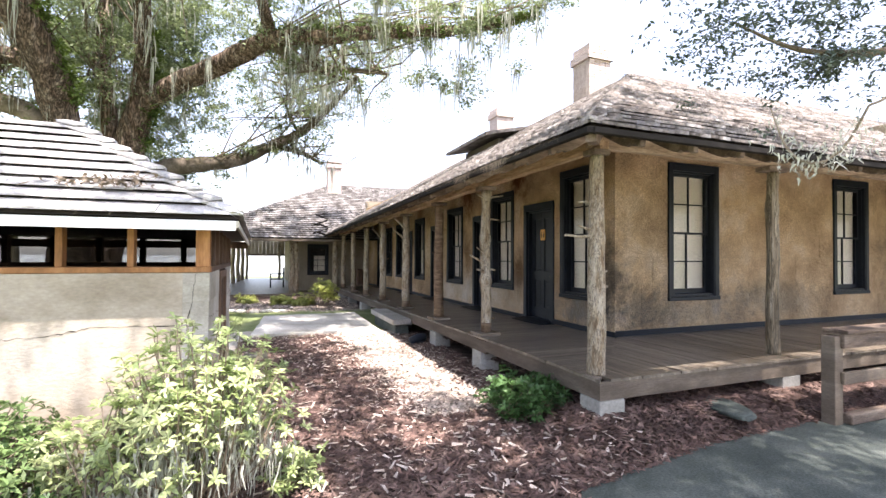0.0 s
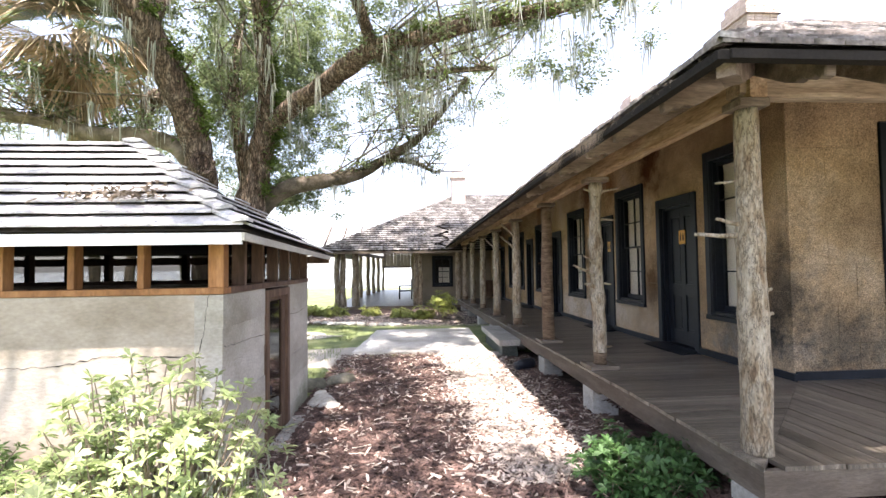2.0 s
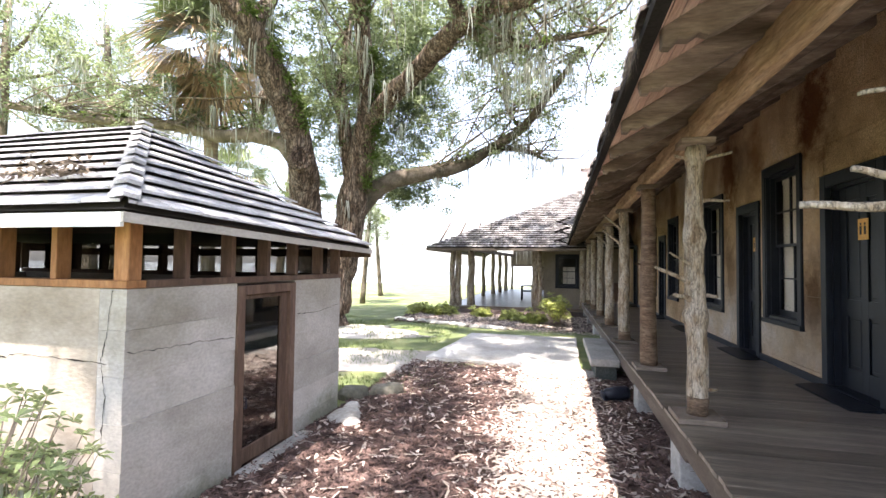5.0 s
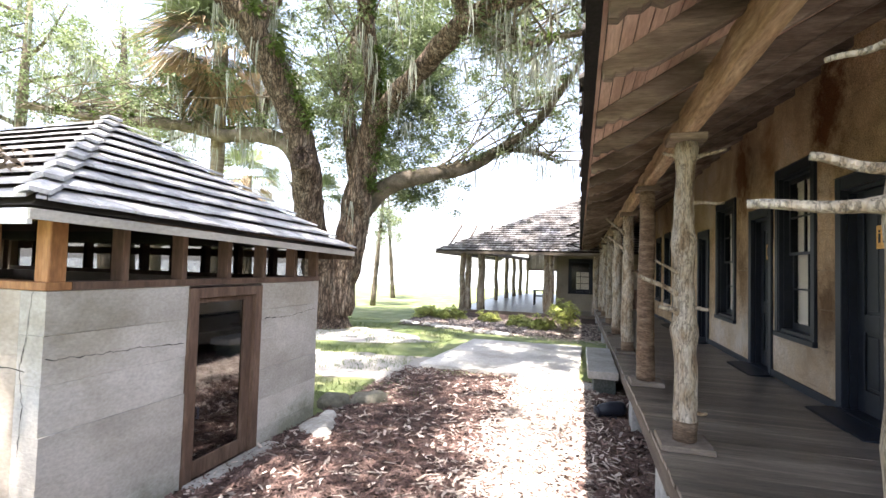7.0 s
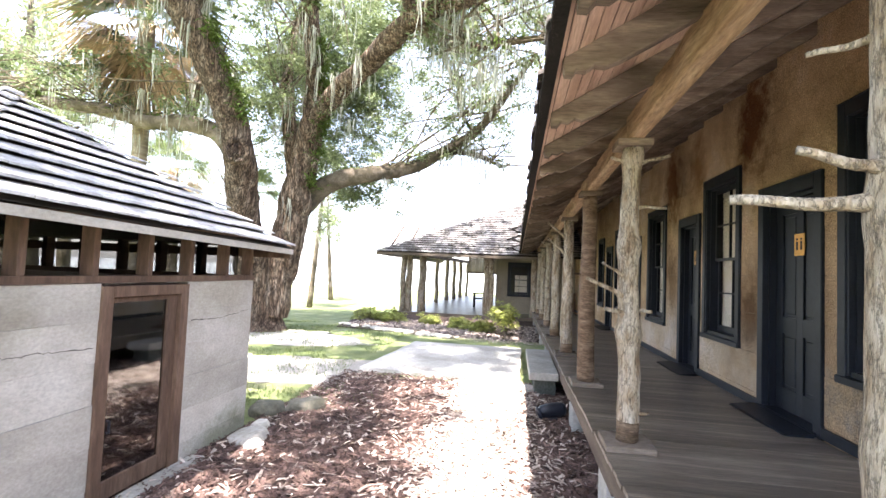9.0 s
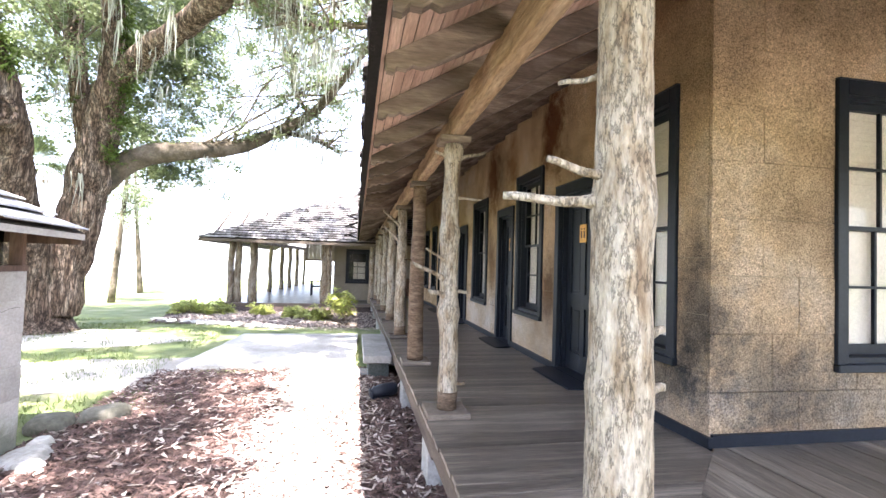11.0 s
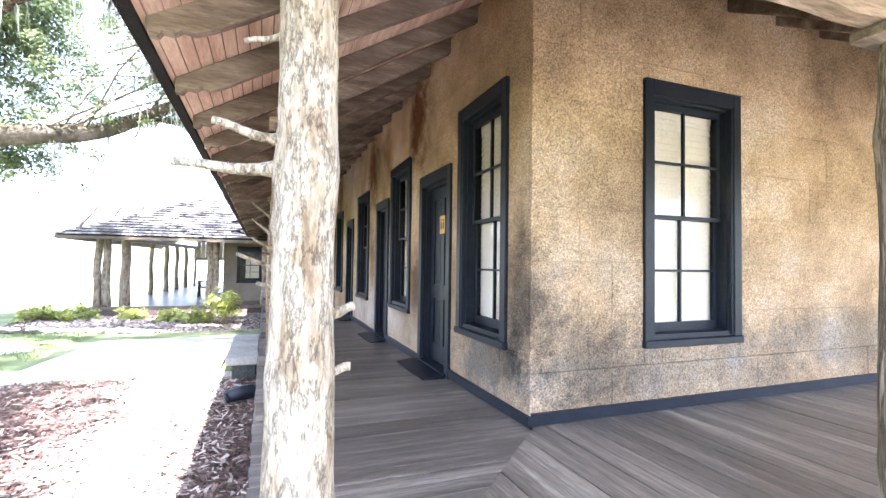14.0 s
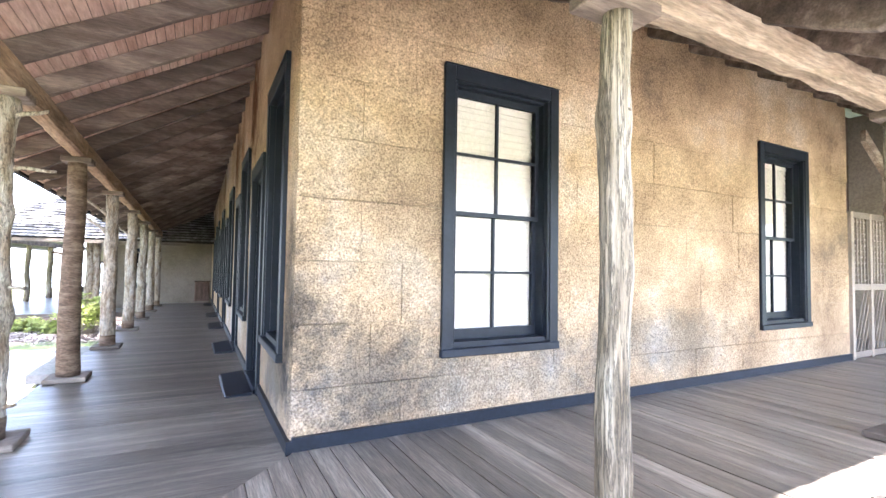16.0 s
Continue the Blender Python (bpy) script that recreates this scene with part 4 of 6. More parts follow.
curl = thing("broken_eave_end", "stack of dark curled shingle ends at the far eave", "roof edge", at=(EX - 0.1, 19.8, roof_z(0) + fall(19.8)))
for k in range(6):
    bm = bmesh.new()
    box(bm, -0.34 - 0.08 * math.sin(k * 2.3), -0.14, -0.02, 0.16, 0.14, 0.025, 0.006)
    o = part("curled_shingle", bm, DARK, curl)
    o.matrix_basis = pose(0.0, 0.05 * math.cos(k * 4), 0.05 + k * 0.17, 6 * math.sin(k * 5), 18 * math.cos(k * 3.1), 20 * math.sin(k * 1.7))


def chimney(x, y, base, top, w=0.75):
    c = thing("chimney", "red brick chimney with a corbelled top", "chimney", at=(x, y, base), group="chimneys")
    h = top - base
    bm = bmesh.new()
    z, k = 0.0, 0
    while z < h - 0.01:
        proj = 0.06 if h - 0.42 < z < h - 0.18 else 0.0
        s = w / 2 + proj
        for i in range(4):
            off = (0.11 if k % 2 else 0.0)
            for j in range(4):
                u0, u1 = -s + j * 2 * s / 4 + 0.005, -s + (j + 1) * 2 * s / 4 - 0.005
                a = [(u0, -s), (s, u0), (-u1, s), (-s, -u1)][i]
                q = {0: (u0, -s, u1, -s + 0.09), 1: (s - 0.09, u0, s, u1), 2: (u0, s - 0.09, u1, s), 3: (-s, u0, -s + 0.09, u1)}[i]
                box(bm, q[0], q[1], z + 0.005, q[2], q[3], z + 0.07)
        z += 0.075
        k += 1
    tagged(part("brickwork", bm, BRICK, c), kind="stuff")
    bm = bmesh.new()
    box(bm, -w / 2 + 0.02, -w / 2 + 0.02, 0, w / 2 - 0.02, w / 2 - 0.02, h - 0.03)
    part("mortar_core", bm, MORTAR, c)


chimney(9.1, 11.25, 5.3, 7.8)
chimney(9.5, 17.6, 5.3, 7.9)

# raised ventilator with its own small roof on the front slope
dormer = thing("roof_dormer", "small brown roof dormer with a shingled shed roof", "dormer", at=(6.6, 14.3, 4.9))
bm = bmesh.new()
box(bm, 6.75, 12.6, 4.2, 9.0, 15.1, 5.32)
part("dormer_wall", bm, SKIRT, dormer).parent = None
dormer_wall = bpy.data.objects["dormer_wall"]
dormer_wall.parent = dormer
dormer_wall.matrix_parent_inverse = dormer.matrix_basis.inverted()
bm = bmesh.new()
prism(bm, [(6.15, 12.3, 5.28), (6.15, 15.5, 5.28), (9.2, 15.5, 5.95), (9.2, 12.3, 5.95)], (0, 0, 0.10))
bmesh.ops.recalc_face_normals(bm, faces=bm.faces)
o = part("dormer_roof", bm, SHINGLE, dormer)
o.matrix_parent_inverse = dormer.matrix_basis.inverted()

# low cupboard in the shade at the far end of the porch
chest = thing("porch_cupboard", "small dark wooden cupboard at the porch's far end", "cupboard", at=(4.52, 22.3, DECK + fall(21.0) - 0.002))
bm = bmesh.new()
box(bm, -0.24, -0.2, 0.0, 0.24, 0.2, 0.70, 0.01)
part("body", bm, DOORWOOD, chest)
bm = bmesh.new()
box(bm, -0.27, -0.23, 0.70, 0.27, 0.22, 0.735, 0.008)
part("top", bm, DOORWOOD, chest)
bm = bmesh.new()
box(bm, -0.21, -0.218, 0.06, 0.21, -0.201, 0.66, 0.004)
part("door", bm, DOORWOOD, chest)

# concrete step slab beside the porch
step = thing("porch_step", "heavy concrete step slab on a dark block beside the porch", "step", at=(2.87, 10.55, 0.0))
bm = bmesh.new()
box(bm, -0.26, -1.05, 0.25, 0.15, 1.05, 0.36, 0.01)
part("tread", bm, SLAB, step)
bm = bmesh.new()
box(bm, -0.18, -0.95, -0.02, 0.12, 0.95, 0.25, 0.01)
part("riser", bm, WALKWAY, step)


# ---- the little well house ----
SX0, SX1, SY0, SY1 = -5.2, -0.37, 4.51, 7.33
SW = 1.55                                      # top of its concrete walls
DOOR0, DOOR1 = 5.52, 6.32
shed = thing("well_house", "low grey concrete outbuilding with slotted eaves and hipped shake roof", "outbuilding", at=(SX1, SY0, 0))


def on_shed(name, bm, mat, parent=None, label="", smooth=False):
    o = part(name, bm, mat, parent or shed, label, smooth)
    if parent is None:
        o.matrix_parent_inverse = shed.matrix_basis.inverted()
    return o


def lift(z, y):
    """The north end of the walls stands a little lower."""
    return z - 0.02 * (y - SY0)


bm = bmesh.new()
box(bm, SX0, SY0, -0.1, SX1 - 0.2, SY0 + 0.2, SW)
on_shed("wall_south", bm, CONCRETE_WARM, label="stained concrete wall with a long crack")
lifts = [(-0.1, 0.18), (0.18, 0.46), (0.46, 0.74), (0.74, 1.02), (1.02, 1.30), (1.30, SW)]
for k, (a, b) in enumerate(lifts):
    for y0, y1 in ((SY0, DOOR0 - 0.02), (DOOR1 + 0.02, SY1)):
        j = 0.004 * ((k * 7) % 3 - 1)
        bm = bmesh.new()
        box(bm, SX1 - 0.2, y0, a + 0.0006, SX1 + j, y1, b - 0.0006, 0.0015)
        on_shed("concrete_lift", bm, CONCRETE, label="board-marked grey concrete")
bm = bmesh.new()
box(bm, SX0, SY1 - 0.2, -0.1, SX1 - 0.2, SY1, SW)
box(bm, SX0, SY0 + 0.2, -0.1, SX0 + 0.2, SY1 - 0.2, SW)
on_shed("wall_back", bm, CONCRETE_WARM)
bm = bmesh.new()
box(bm, SX0 + 0.2, SY0 + 0.2, -0.05, SX1 - 0.2, SY1 - 0.2, 0.0)
on_shed("inner_floor", bm, MULCH_BED)


def crack(name, pts, plane, seed):
    """A dark open crack that wanders over a wall face."""
    bm = bmesh.new()
    rows = []
    n = 0
    for a, b in zip(pts, pts[1:]):
        a, b = Vector(a), Vector(b)
        for i in range(12):
            p = a.lerp(b, i / 12)
            n += 1
            u = p.x + 0.016 * noise.noise(Vector((n * 0.55, seed, 0))) + 0.007 * noise.noise(Vector((n * 1.9, seed, 5)))
            v = p.y + 0.016 * noise.noise(Vector((seed, n * 0.55, 0))) + 0.007 * noise.noise(Vector((seed, n * 1.9, 5)))
            w = 0.0012 + 0.006 * abs(noise.noise(Vector((n * 0.3, 0, seed)))) ** 1.3
            rows.append((u, v, w))
    for (u, v, w), (u2, v2, w2) in zip(rows, rows[1:]):
        if abs(u2 - u) > abs(v2 - v):
            q = [(u, v - w), (u2, v2 - w2), (u2, v2 + w2), (u, v + w)]
        else:
            q = [(u - w, v), (u + w, v), (u2 + w2, v2), (u2 - w2, v2)]
        if plane == "south":
            vs = [bm.verts.new((s, SY0 - 0.003, t)) for s, t in q]
        else:
            vs = [bm.verts.new((SX1 + 0.008, s, t)) for s, t in q]
        bm.faces.new(vs)
    return on_shed(name, bm, DARK)


crack("crack", [(-0.47, SW), (-0.50, 1.28), (-0.54, 1.12), (-0.50, 0.9), (-0.52, 0.6)], "south", 1.0)
crack("crack", [(-0.5, 1.10), (-1.2, 1.12), (-1.5, 1.06), (-1.9, 1.05), (-2.6, 1.12)], "south", 4.0)
crack("crack", [(SY0 + 0.01, 1.165), (4.83, 1.15), (5.1, 1.145), (5.50, 1.12)], "east", 7.0)
crack("crack", [(6.4, 1.22), (6.8, 1.20), (7.3, 1.25)], "east", 9.0)

# timber band of slots between wall and roof
bm = bmesh.new()
box(bm, SX0, SY0 - 0.012, SW + 0.002, SX1 + 0.012, SY0 + 0.13, SW + 0.05, 0.004)
on_shed("sill_plate", bm, ORANGE)
bm = bmesh.new()
prism(bm, [(SX1 + 0.013, SY0 + 0.132, SW + 0.002), (SX1 + 0.013, SY1, SW + 0.002 - 0.0), (SX1 + 0.013, SY1, SW + 0.05), (SX1 + 0.013, SY0 + 0.132, SW + 0.05)], (-0.14, 0, 0))
box(bm, SX0, SY1 - 0.13, SW + 0.002, SX1 - 0.13, SY1, SW + 0.05)
bmesh.ops.recalc_face_normals(bm, faces=bm.faces)
on_shed("sill_plate", bm, DOORWOOD)
slots_s = [SX1 - 0.05] + [-0.95 - 0.48 * i for i in range(9)]
for i, x in enumerate(slots_s):
    bm = bmesh.new()
    wdt = 0.055 if i == 0 else 0.024
    box(bm, x - wdt, SY0 + 0.002, SW + 0.05, x + wdt if i else SX1 + 0.004, SY0 + 0.10, 2.0, 0.004)
    on_shed("stud", bm, ORANGE)
for i, y in enumerate([4.562, 4.975, 5.447, 5.911, 6.368, 6.867, 7.281]):
    bm = bmesh.new()
    wdt = 0.044 if i == 0 else 0.024
    box(bm, SX1 - 0.10, y - wdt, SW + 0.05, SX1 + 0.006, y + wdt, 2.0, 0.004)
    on_shed("stud", bm, ORANGE if i == 0 else DOORWOOD)
for i in range(10):
    bm = bmesh.new()
    box(bm, -0.95 - 0.48 * i - 0.03, SY1 - 0.10, SW + 0.05, -0.95 - 0.48 * i + 0.03, SY1 - 0.004, 2.0)
    on_shed("stud", bm, DOORWOOD)
for i in range(7):
    y = SY0 + 0.3 + i * 0.38
    bm = bmesh.new()
    box(bm, SX0 + 0.02, y - 0.03, SW, SX0 + 0.1, y + 0.03, 2.0)
    on_shed("stud", bm, DOORWOOD)
for q in ((SX0 + 0.12, SY0 + 0.105, SX1 - 0.12, SY0 + 0.110), (SX1 - 0.112, SY0 + 0.12, SX1 - 0.107, SY1 - 0.12), (SX0 + 0.12, SY1 - 0.112, SX1 - 0.12, SY1 - 0.107)):
    bm = bmesh.new()
    box(bm, q[0], q[1], SW + 0.051, q[2], q[3], 1.96)
    on_shed("insect_screen", bm, SLOT, label="dark insect screen").visible_shadow = False
# fascia and roof
OV = 0.25
RX0, RX1, RY0, RY1 = SX0 - OV, SX1 + OV - 0.01, SY0 - OV, SY1 + OV + 0.14
bm = bmesh.new()
box(bm, RX0, RY0, 1.905, RX1 - 0.02, RY0 + 0.022, 1.985)
on_shed("fascia", bm, FASCIA, label="white painted fascia board")
bm = bmesh.new()
prism(bm, [(RX1, RY0, 1.93), (RX1, RY1, 1.845), (RX1, RY1, 1.90), (RX1, RY0, 1.985)], (-0.02, 0, 0))
bmesh.ops.recalc_face_normals(bm, faces=bm.faces)
on_shed("fascia", bm, CONCRETE, label="grey-white fascia board, darker than the south one")
bm = bmesh.new()
box(bm, RX0, RY1 - 0.022, 1.80, RX1 - 0.02, RY1, 1.90)
box(bm, RX0, RY0 + 0.022, 1.85, RX0 + 0.022, RY1 - 0.022, 1.98)
box(bm, RX0 + 0.03, RY0 + 0.03, 1.965, RX1 - 0.03, RY1 - 0.03, 1.98)
on_shed("soffit", bm, DOORWOOD)
RYM = (RY0 + RY1) / 2
RUN = RYM - RY0
SPITCH = 1.06 / RUN


def shed_south(d, x, lift=0.0):
    return Vector((x, RY0 + d, 2.0 + SPITCH * d + lift))


def shed_east(d, y, lift=0.0):
    return Vector((RX1 - d, y, 2.0 + SPITCH * d + lift - 0.025 * (y - RY0) * (1 - d / RUN)))


bm = bmesh.new()
ridge_a, ridge_b = Vector((RX1 - RUN, RYM, 2.0 + SPITCH * RUN)), Vector((RX0 + RUN, RYM, 2.0 + SPITCH * RUN))
c = [Vector((RX1, RY0, 2.0)), Vector((RX1, RY1, 1.91)), Vector((RX0, RY1, 1.95)), Vector((RX0, RY0, 2.0))]
v = [bm.verts.new(p) for p in c + [ridge_a, ridge_b]]
for f in ((0, 4, 5, 3), (0, 1, 4), (1, 2, 5, 4), (2, 3, 5)):
    bm.faces.new([v[i] for i in f])
bm.faces.new([v[i] for i in (3, 2, 1, 0)])
bmesh.ops.recalc_face_normals(bm, faces=bm.faces)
shed_roof = on_shed("roof", bm, UNDER)

# the screened door
sdoor = thing("screen_door", "brown wooden screen door with dark mesh panes, closed", "door", at=(SX1, DOOR0, 0.05))
bm = bmesh.new()
box(bm, -0.12, -0.02, -0.02, 0.02, 0.07, 1.48, 0.004)
box(bm, -0.12, 0.73, -0.02, 0.02, 0.82, 1.48, 0.004)
box(bm, -0.12, 0.07, 1.40, 0.02, 0.73, 1.48, 0.004)
part("door_frame", bm, DOORWOOD, sdoor)
bm = bmesh.new()
box(bm, -0.05, 0.075, 0.0, -0.01, 0.105, 1.395, 0.004)
box(bm, -0.05, 0.62, 0.0, -0.01, 0.725, 1.395, 0.004)
box(bm, -0.05, 0.105, 0.0, -0.01, 0.62, 0.13, 0.004)
box(bm, -0.05, 0.105, 1.36, -0.01, 0.62, 1.395, 0.004)
part("door_leaf", bm, DOORWOOD, sdoor)
bm = bmesh.new()
box(bm, -0.034, 0.105, 0.13, -0.028, 0.62, 1.36)
part("pane", bm, SCREEN, sdoor, "dark reflecting screen").visible_shadow = False
bm = bmesh.new()
tube(bm, [(0.0, 0.105, 0.47), (0.02, 0.105, 0.47), (0.02, 0.105, 0.55), (0.0, 0.105, 0.55)], [0.008] * 4, 8)
part("handle", bm, BLACK, sdoor, "small dark handle")
bm = bmesh.new()
box(bm, SX1 + 0.01, 5.5, -0.02, SX1 + 0.16, 6.5, 0.055, 0.012)
tagged(part("door_sill", bm, SLAB), "pale stone sill before the screen door", "door sill")


def boulder(name, x, y, sx, sy, sz, seed, label, mat=STONE, group="stones by the path"):
    bm = bmesh.new()
    bmesh.ops.create_icosphere(bm, subdivisions=3, radius=1.0)
    for q in bm.verts:
        f = 1 + 0.28 * noise.noise(q.co * 1.3 + Vector((seed, 0, 0))) + 0.08 * noise.noise(q.co * 4 + Vector((0, seed, 0)))
        q.co = Vector((q.co.x * sx * f, q.co.y * sy * f, max(-0.6, min(0.75, q.co.z * f)) * sz))
    o = part(name, bm, mat, smooth=True)
    o.matrix_basis = pose(x, y, ground_height(x, y) + sz * 0.35, 0, 0, seed * 77)
    return tagged(o, label, "stone", group)


boulder("stone", -0.12, 7.02, 0.22, 0.17, 0.09, 1.1, "flat pale fieldstone in the mulch")
boulder("stone", 0.02, 6.86, 0.14, 0.11, 0.07, 2.3, "flat pale fieldstone in the mulch")
boulder("stone", -0.2, 7.35, 0.13, 0.10, 0.08, 3.9, "flat pale fieldstone in the mulch")
boulder("stone", -0.05, 8.1, 0.26, 0.17, 0.12, 5.2, "low mossy boulder at the lawn's edge", MOSSY_STONE)
boulder("stone", -0.42, 7.85, 0.22, 0.2, 0.12, 6.6, "low mossy boulder at the lawn's edge", MOSSY_STONE)
for k in range(22):
    t = k / 21
    x = -3.0 + 3.6 * t + 0.1 * math.sin(k * 9.1)
    y = 16.9 - 1.9 * t + 0.12 * math.cos(k * 5.3)
    boulder("stone", x, y, 0.15 + 0.05 * math.sin(k * 3), 0.12, 0.08, 10 + k, "pale border stone round the planting bed", group="border stones")
STONE_AT = 4.5, 3.45
boulder("stone", STONE_AT[0], STONE_AT[1], 0.36, 0.2, 0.05, 50, "flat grey flagstone beside the porch", WALKWAY).location.z += bank(*STONE_AT) + 0.02

# small round light in the mulch
spot = thing("ground_light", "small rounded black ground spotlight in the mulch", "spotlight", at=(2.86, 8.55, 0.03))
bm = bmesh.new()
tube(bm, [(-0.16, -0.05, 0.06), (-0.12, -0.04, 0.075), (0.0, 0.0, 0.095), (0.11, 0.04, 0.10), (0.15, 0.05, 0.10)], [0.045, 0.075, 0.085, 0.085, 0.07], 16)
part("housing", bm, BLACK, spot, smooth=True)
bm = bmesh.new()
tube(bm, [(-0.175, -0.055, 0.052), (-0.15, -0.048, 0.062)], [0.062, 0.082], 16)
part("bezel", bm, BLACK, spot, smooth=True)
bm = bmesh.new()
box(bm, -0.05, -0.10, 0.0, 0.06, 0.10, 0.03, 0.008)
part("bracket", bm, BLACK, spot)
bm = bmesh.new()
tube(bm, [(0, 0, -0.08), (0, 0, 0.02)], [0.008, 0.02], 8)
part("stake", bm, BLACK, spot)

# low timber rail by the walk
rail = thing("timber_rail", "low weathered timber rail fence beside the walk", "rail fence", at=(5.45, 3.02, 0.0))
bm = bmesh.new()
box(bm, -0.06, -0.06, -0.1, 0.07, 0.07, 0.92, 0.006)
part("rail_post", bm, SKIRT, rail)
bm = bmesh.new()
box(bm, 2.4, -0.06, -0.1, 2.53, 0.07, 0.92, 0.006)
part("rail_post", bm, SKIRT, rail)
for z0, z1, y0 in ((0.80, 0.95, -0.10), (0.44, 0.56, -0.10)):
    bm = bmesh.new()
    box(bm, 0.02, y0, z0, 3.2, y0 + 0.04, z1, 0.006)
    part("rail_board", bm, RAFTER if z0 > 0.7 else SKIRT, rail)
bm = bmesh.new()
box(bm, 0.0, -0.14, 0.95, 3.2, 0.09, 0.985, 0.006)
part("top_rail", bm, RAFTER, rail)
bm = bmesh.new()
box(bm, 0.1, -0.12, 0.035, 3.2, -0.02, 0.14, 0.01)
part("kerb_board", bm, RAFTER, rail)

# lattice screen at the far end of the end porch
lat = thing("lattice_screen", "pale wooden lattice gate closing the porch", "lattice screen", at=(12.02, WY, DECK))
for x in (0.0, 0.55, 1.2):
    bm = bmesh.new()
    box(bm, x, -0.03, 0.003, x + 0.07, 0.03, 1.98)
    part("stile", bm, LATTICE, lat)
for z in (0.02, 0.92, 1.90):
    bm = bmesh.new()
    box(bm, 0.07, -0.025, z, 1.2, 0.025, z + 0.08)
    part("cross_rail", bm, LATTICE, lat)
for k in range(11):
    bm = bmesh.new()
    box(bm, 0.1 + k * 0.1, -0.012, 1.0, 0.125 + k * 0.1, 0.0, 1.9)
    part("slat", bm, LATTICE, lat)
    bm = bmesh.new()
    box(bm, 0.07, 0.001, 1.04 + k * 0.08, 1.2, 0.012, 1.06 + k * 0.08)
    part("slat", bm, LATTICE, lat)
    bm = bmesh.new()
    prism(bm, [(0.08 + k * 0.1, 0.0, 0.1), (0.10 + k * 0.1, 0.0, 0.1), (min(1.19, 0.45 + k * 0.1), 0.0, 0.92), (min(1.19, 0.43 + k * 0.1), 0.0, 0.92)], (0, 0.01, 0))
    part("slat", bm, LATTICE, lat)


brace = thing("porch_brace", "pale diagonal timber brace beside the lattice", "brace", at=(11.95, 5.2, 3.5))
bm = bmesh.new()
prism(bm, [(-0.05, 0, 0.05), (1.5, 0, -0.95), (1.5, 0, -1.10), (-0.05, 0, -0.10)], (0, 0.06, 0))
bmesh.ops.recalc_face_normals(bm, faces=bm.faces)
part("brace_board", bm, BEAM_X, brace)
bm = bmesh.new()
box(bm, 1.42, -0.06, -2.958, 1.56, 0.08, 0.2, 0.008)
part("brace_post", bm, RAFTER, brace)


# ---- the far wing with its open porch ----
BX0, BY0, BZ = -2.3, 20.95, 0.10
WEND = 35.6                                    # far end of the open porch
wing = thing("far_wing", "far house wing with an open shingled porch on log posts", "house", at=(1.5, 22.8, 0))
INV = wing.matrix_basis.inverted()


def on_wing(name, bm, mat, label="", smooth=False):
    o = part(name, bm, mat, wing, label, smooth)
    o.matrix_parent_inverse = INV
    return o


bm = bmesh.new()
for a, b, lo, hi in cells(1.55, WX, -0.3, 3.2, [(2.08, 2.98, 0.82, 2.2)]):
    box(bm, a, FAR_Y, lo, b, FAR_Y + 0.25, hi)
on_wing("wall", bm, CREAM, "pale plastered wall")
bm = bmesh.new()
box(bm, 1.55, FAR_Y + 0.25, -0.3, 1.8, WEND, 3.0)
on_wing("side_wall", bm, CREAM, "pale plastered wall")
bm = bmesh.new()
x = BX0
box(bm, BX0, BY0 + 0.01, BZ - 0.2, WX - 0.05, BY0 + 0.05, BZ - 0.03)
box(bm, BX0, BY0 + 0.05, BZ - 0.2, BX0 + 0.04, WEND, BZ - 0.03)
on_wing("porch_edge", bm, SKIRT)
bm = bmesh.new()
box(bm, BX0 + 0.04, BY0 + 0.05, BZ - 0.06, WX - 0.05, WEND, BZ - 0.034)
on_wing("porch_floor", bm, DECK_Y)
for x in (-1.9, 0.2, 2.2, 3.6):
    bm = bmesh.new()
    box(bm, x, BY0 + 0.06, -0.35, x + 0.3, BY0 + 0.36, BZ - 0.2)
    on_wing("pier", bm, SLAB)
win = build_window("far_window", 0.98, 1.42, Matrix.Translation((2.04, FAR_Y, 0.80)), lit=False, label="dark sash window in the far wing with daylight behind it")
WING_POSTS = [(-2.11, 21.18, 0.12), (-1.88, 21.24, 0.13), (-1.33, 21.2, 0.155), (1.27, 21.22, 0.13), (1.44, 21.2, 0.11), (3.1, 21.2, 0.13), (-1.72, 27.0, 0.10), (-1.52, 29.3, 0.12), (-1.33, 31.0, 0.11), (-1.14, 32.8, 0.11), (-0.94, 35.0, 0.08), (1.2, 35.3, 0.09)]
for k, (x, y, r) in enumerate(WING_POSTS):
    bm = bmesh.new()
    tube(bm, [(x + 0.02 * math.sin(k + i), y + 0.02 * math.cos(k * 2 + i), BZ - 0.03 + i * 0.272) for i in range(10)], [r * (1.08 - 0.02 * i) for i in range(10)], 12, 0.18, k * 3.3)
    on_wing("log_post", bm, LOG, smooth=True)
bm = bmesh.new()
box(bm, -2.2, 21.12, 2.5, 4.6, 21.28, 2.68)
prism(bm, [(-2.05, 21.28, 2.34), (-1.87, 21.28, 2.34), (-0.85, WEND, 2.34), (-1.03, WEND, 2.34)], (0, 0, 0.18))
bmesh.ops.recalc_face_normals(bm, faces=bm.faces)
on_wing("porch_beam", bm, RAFTER)
WE_X, WE_Y, WE_Z, WRUN = -2.95, 20.1, 2.36, 6.6
WP = 0.50


def wing_front(d, x, l=0.0):
    return Vector((x, WE_Y + d, WE_Z + WP * d + l))


def wing_side(d, y, l=0.0):
    return Vector((WE_X + d, y, WE_Z + WP * d + l))


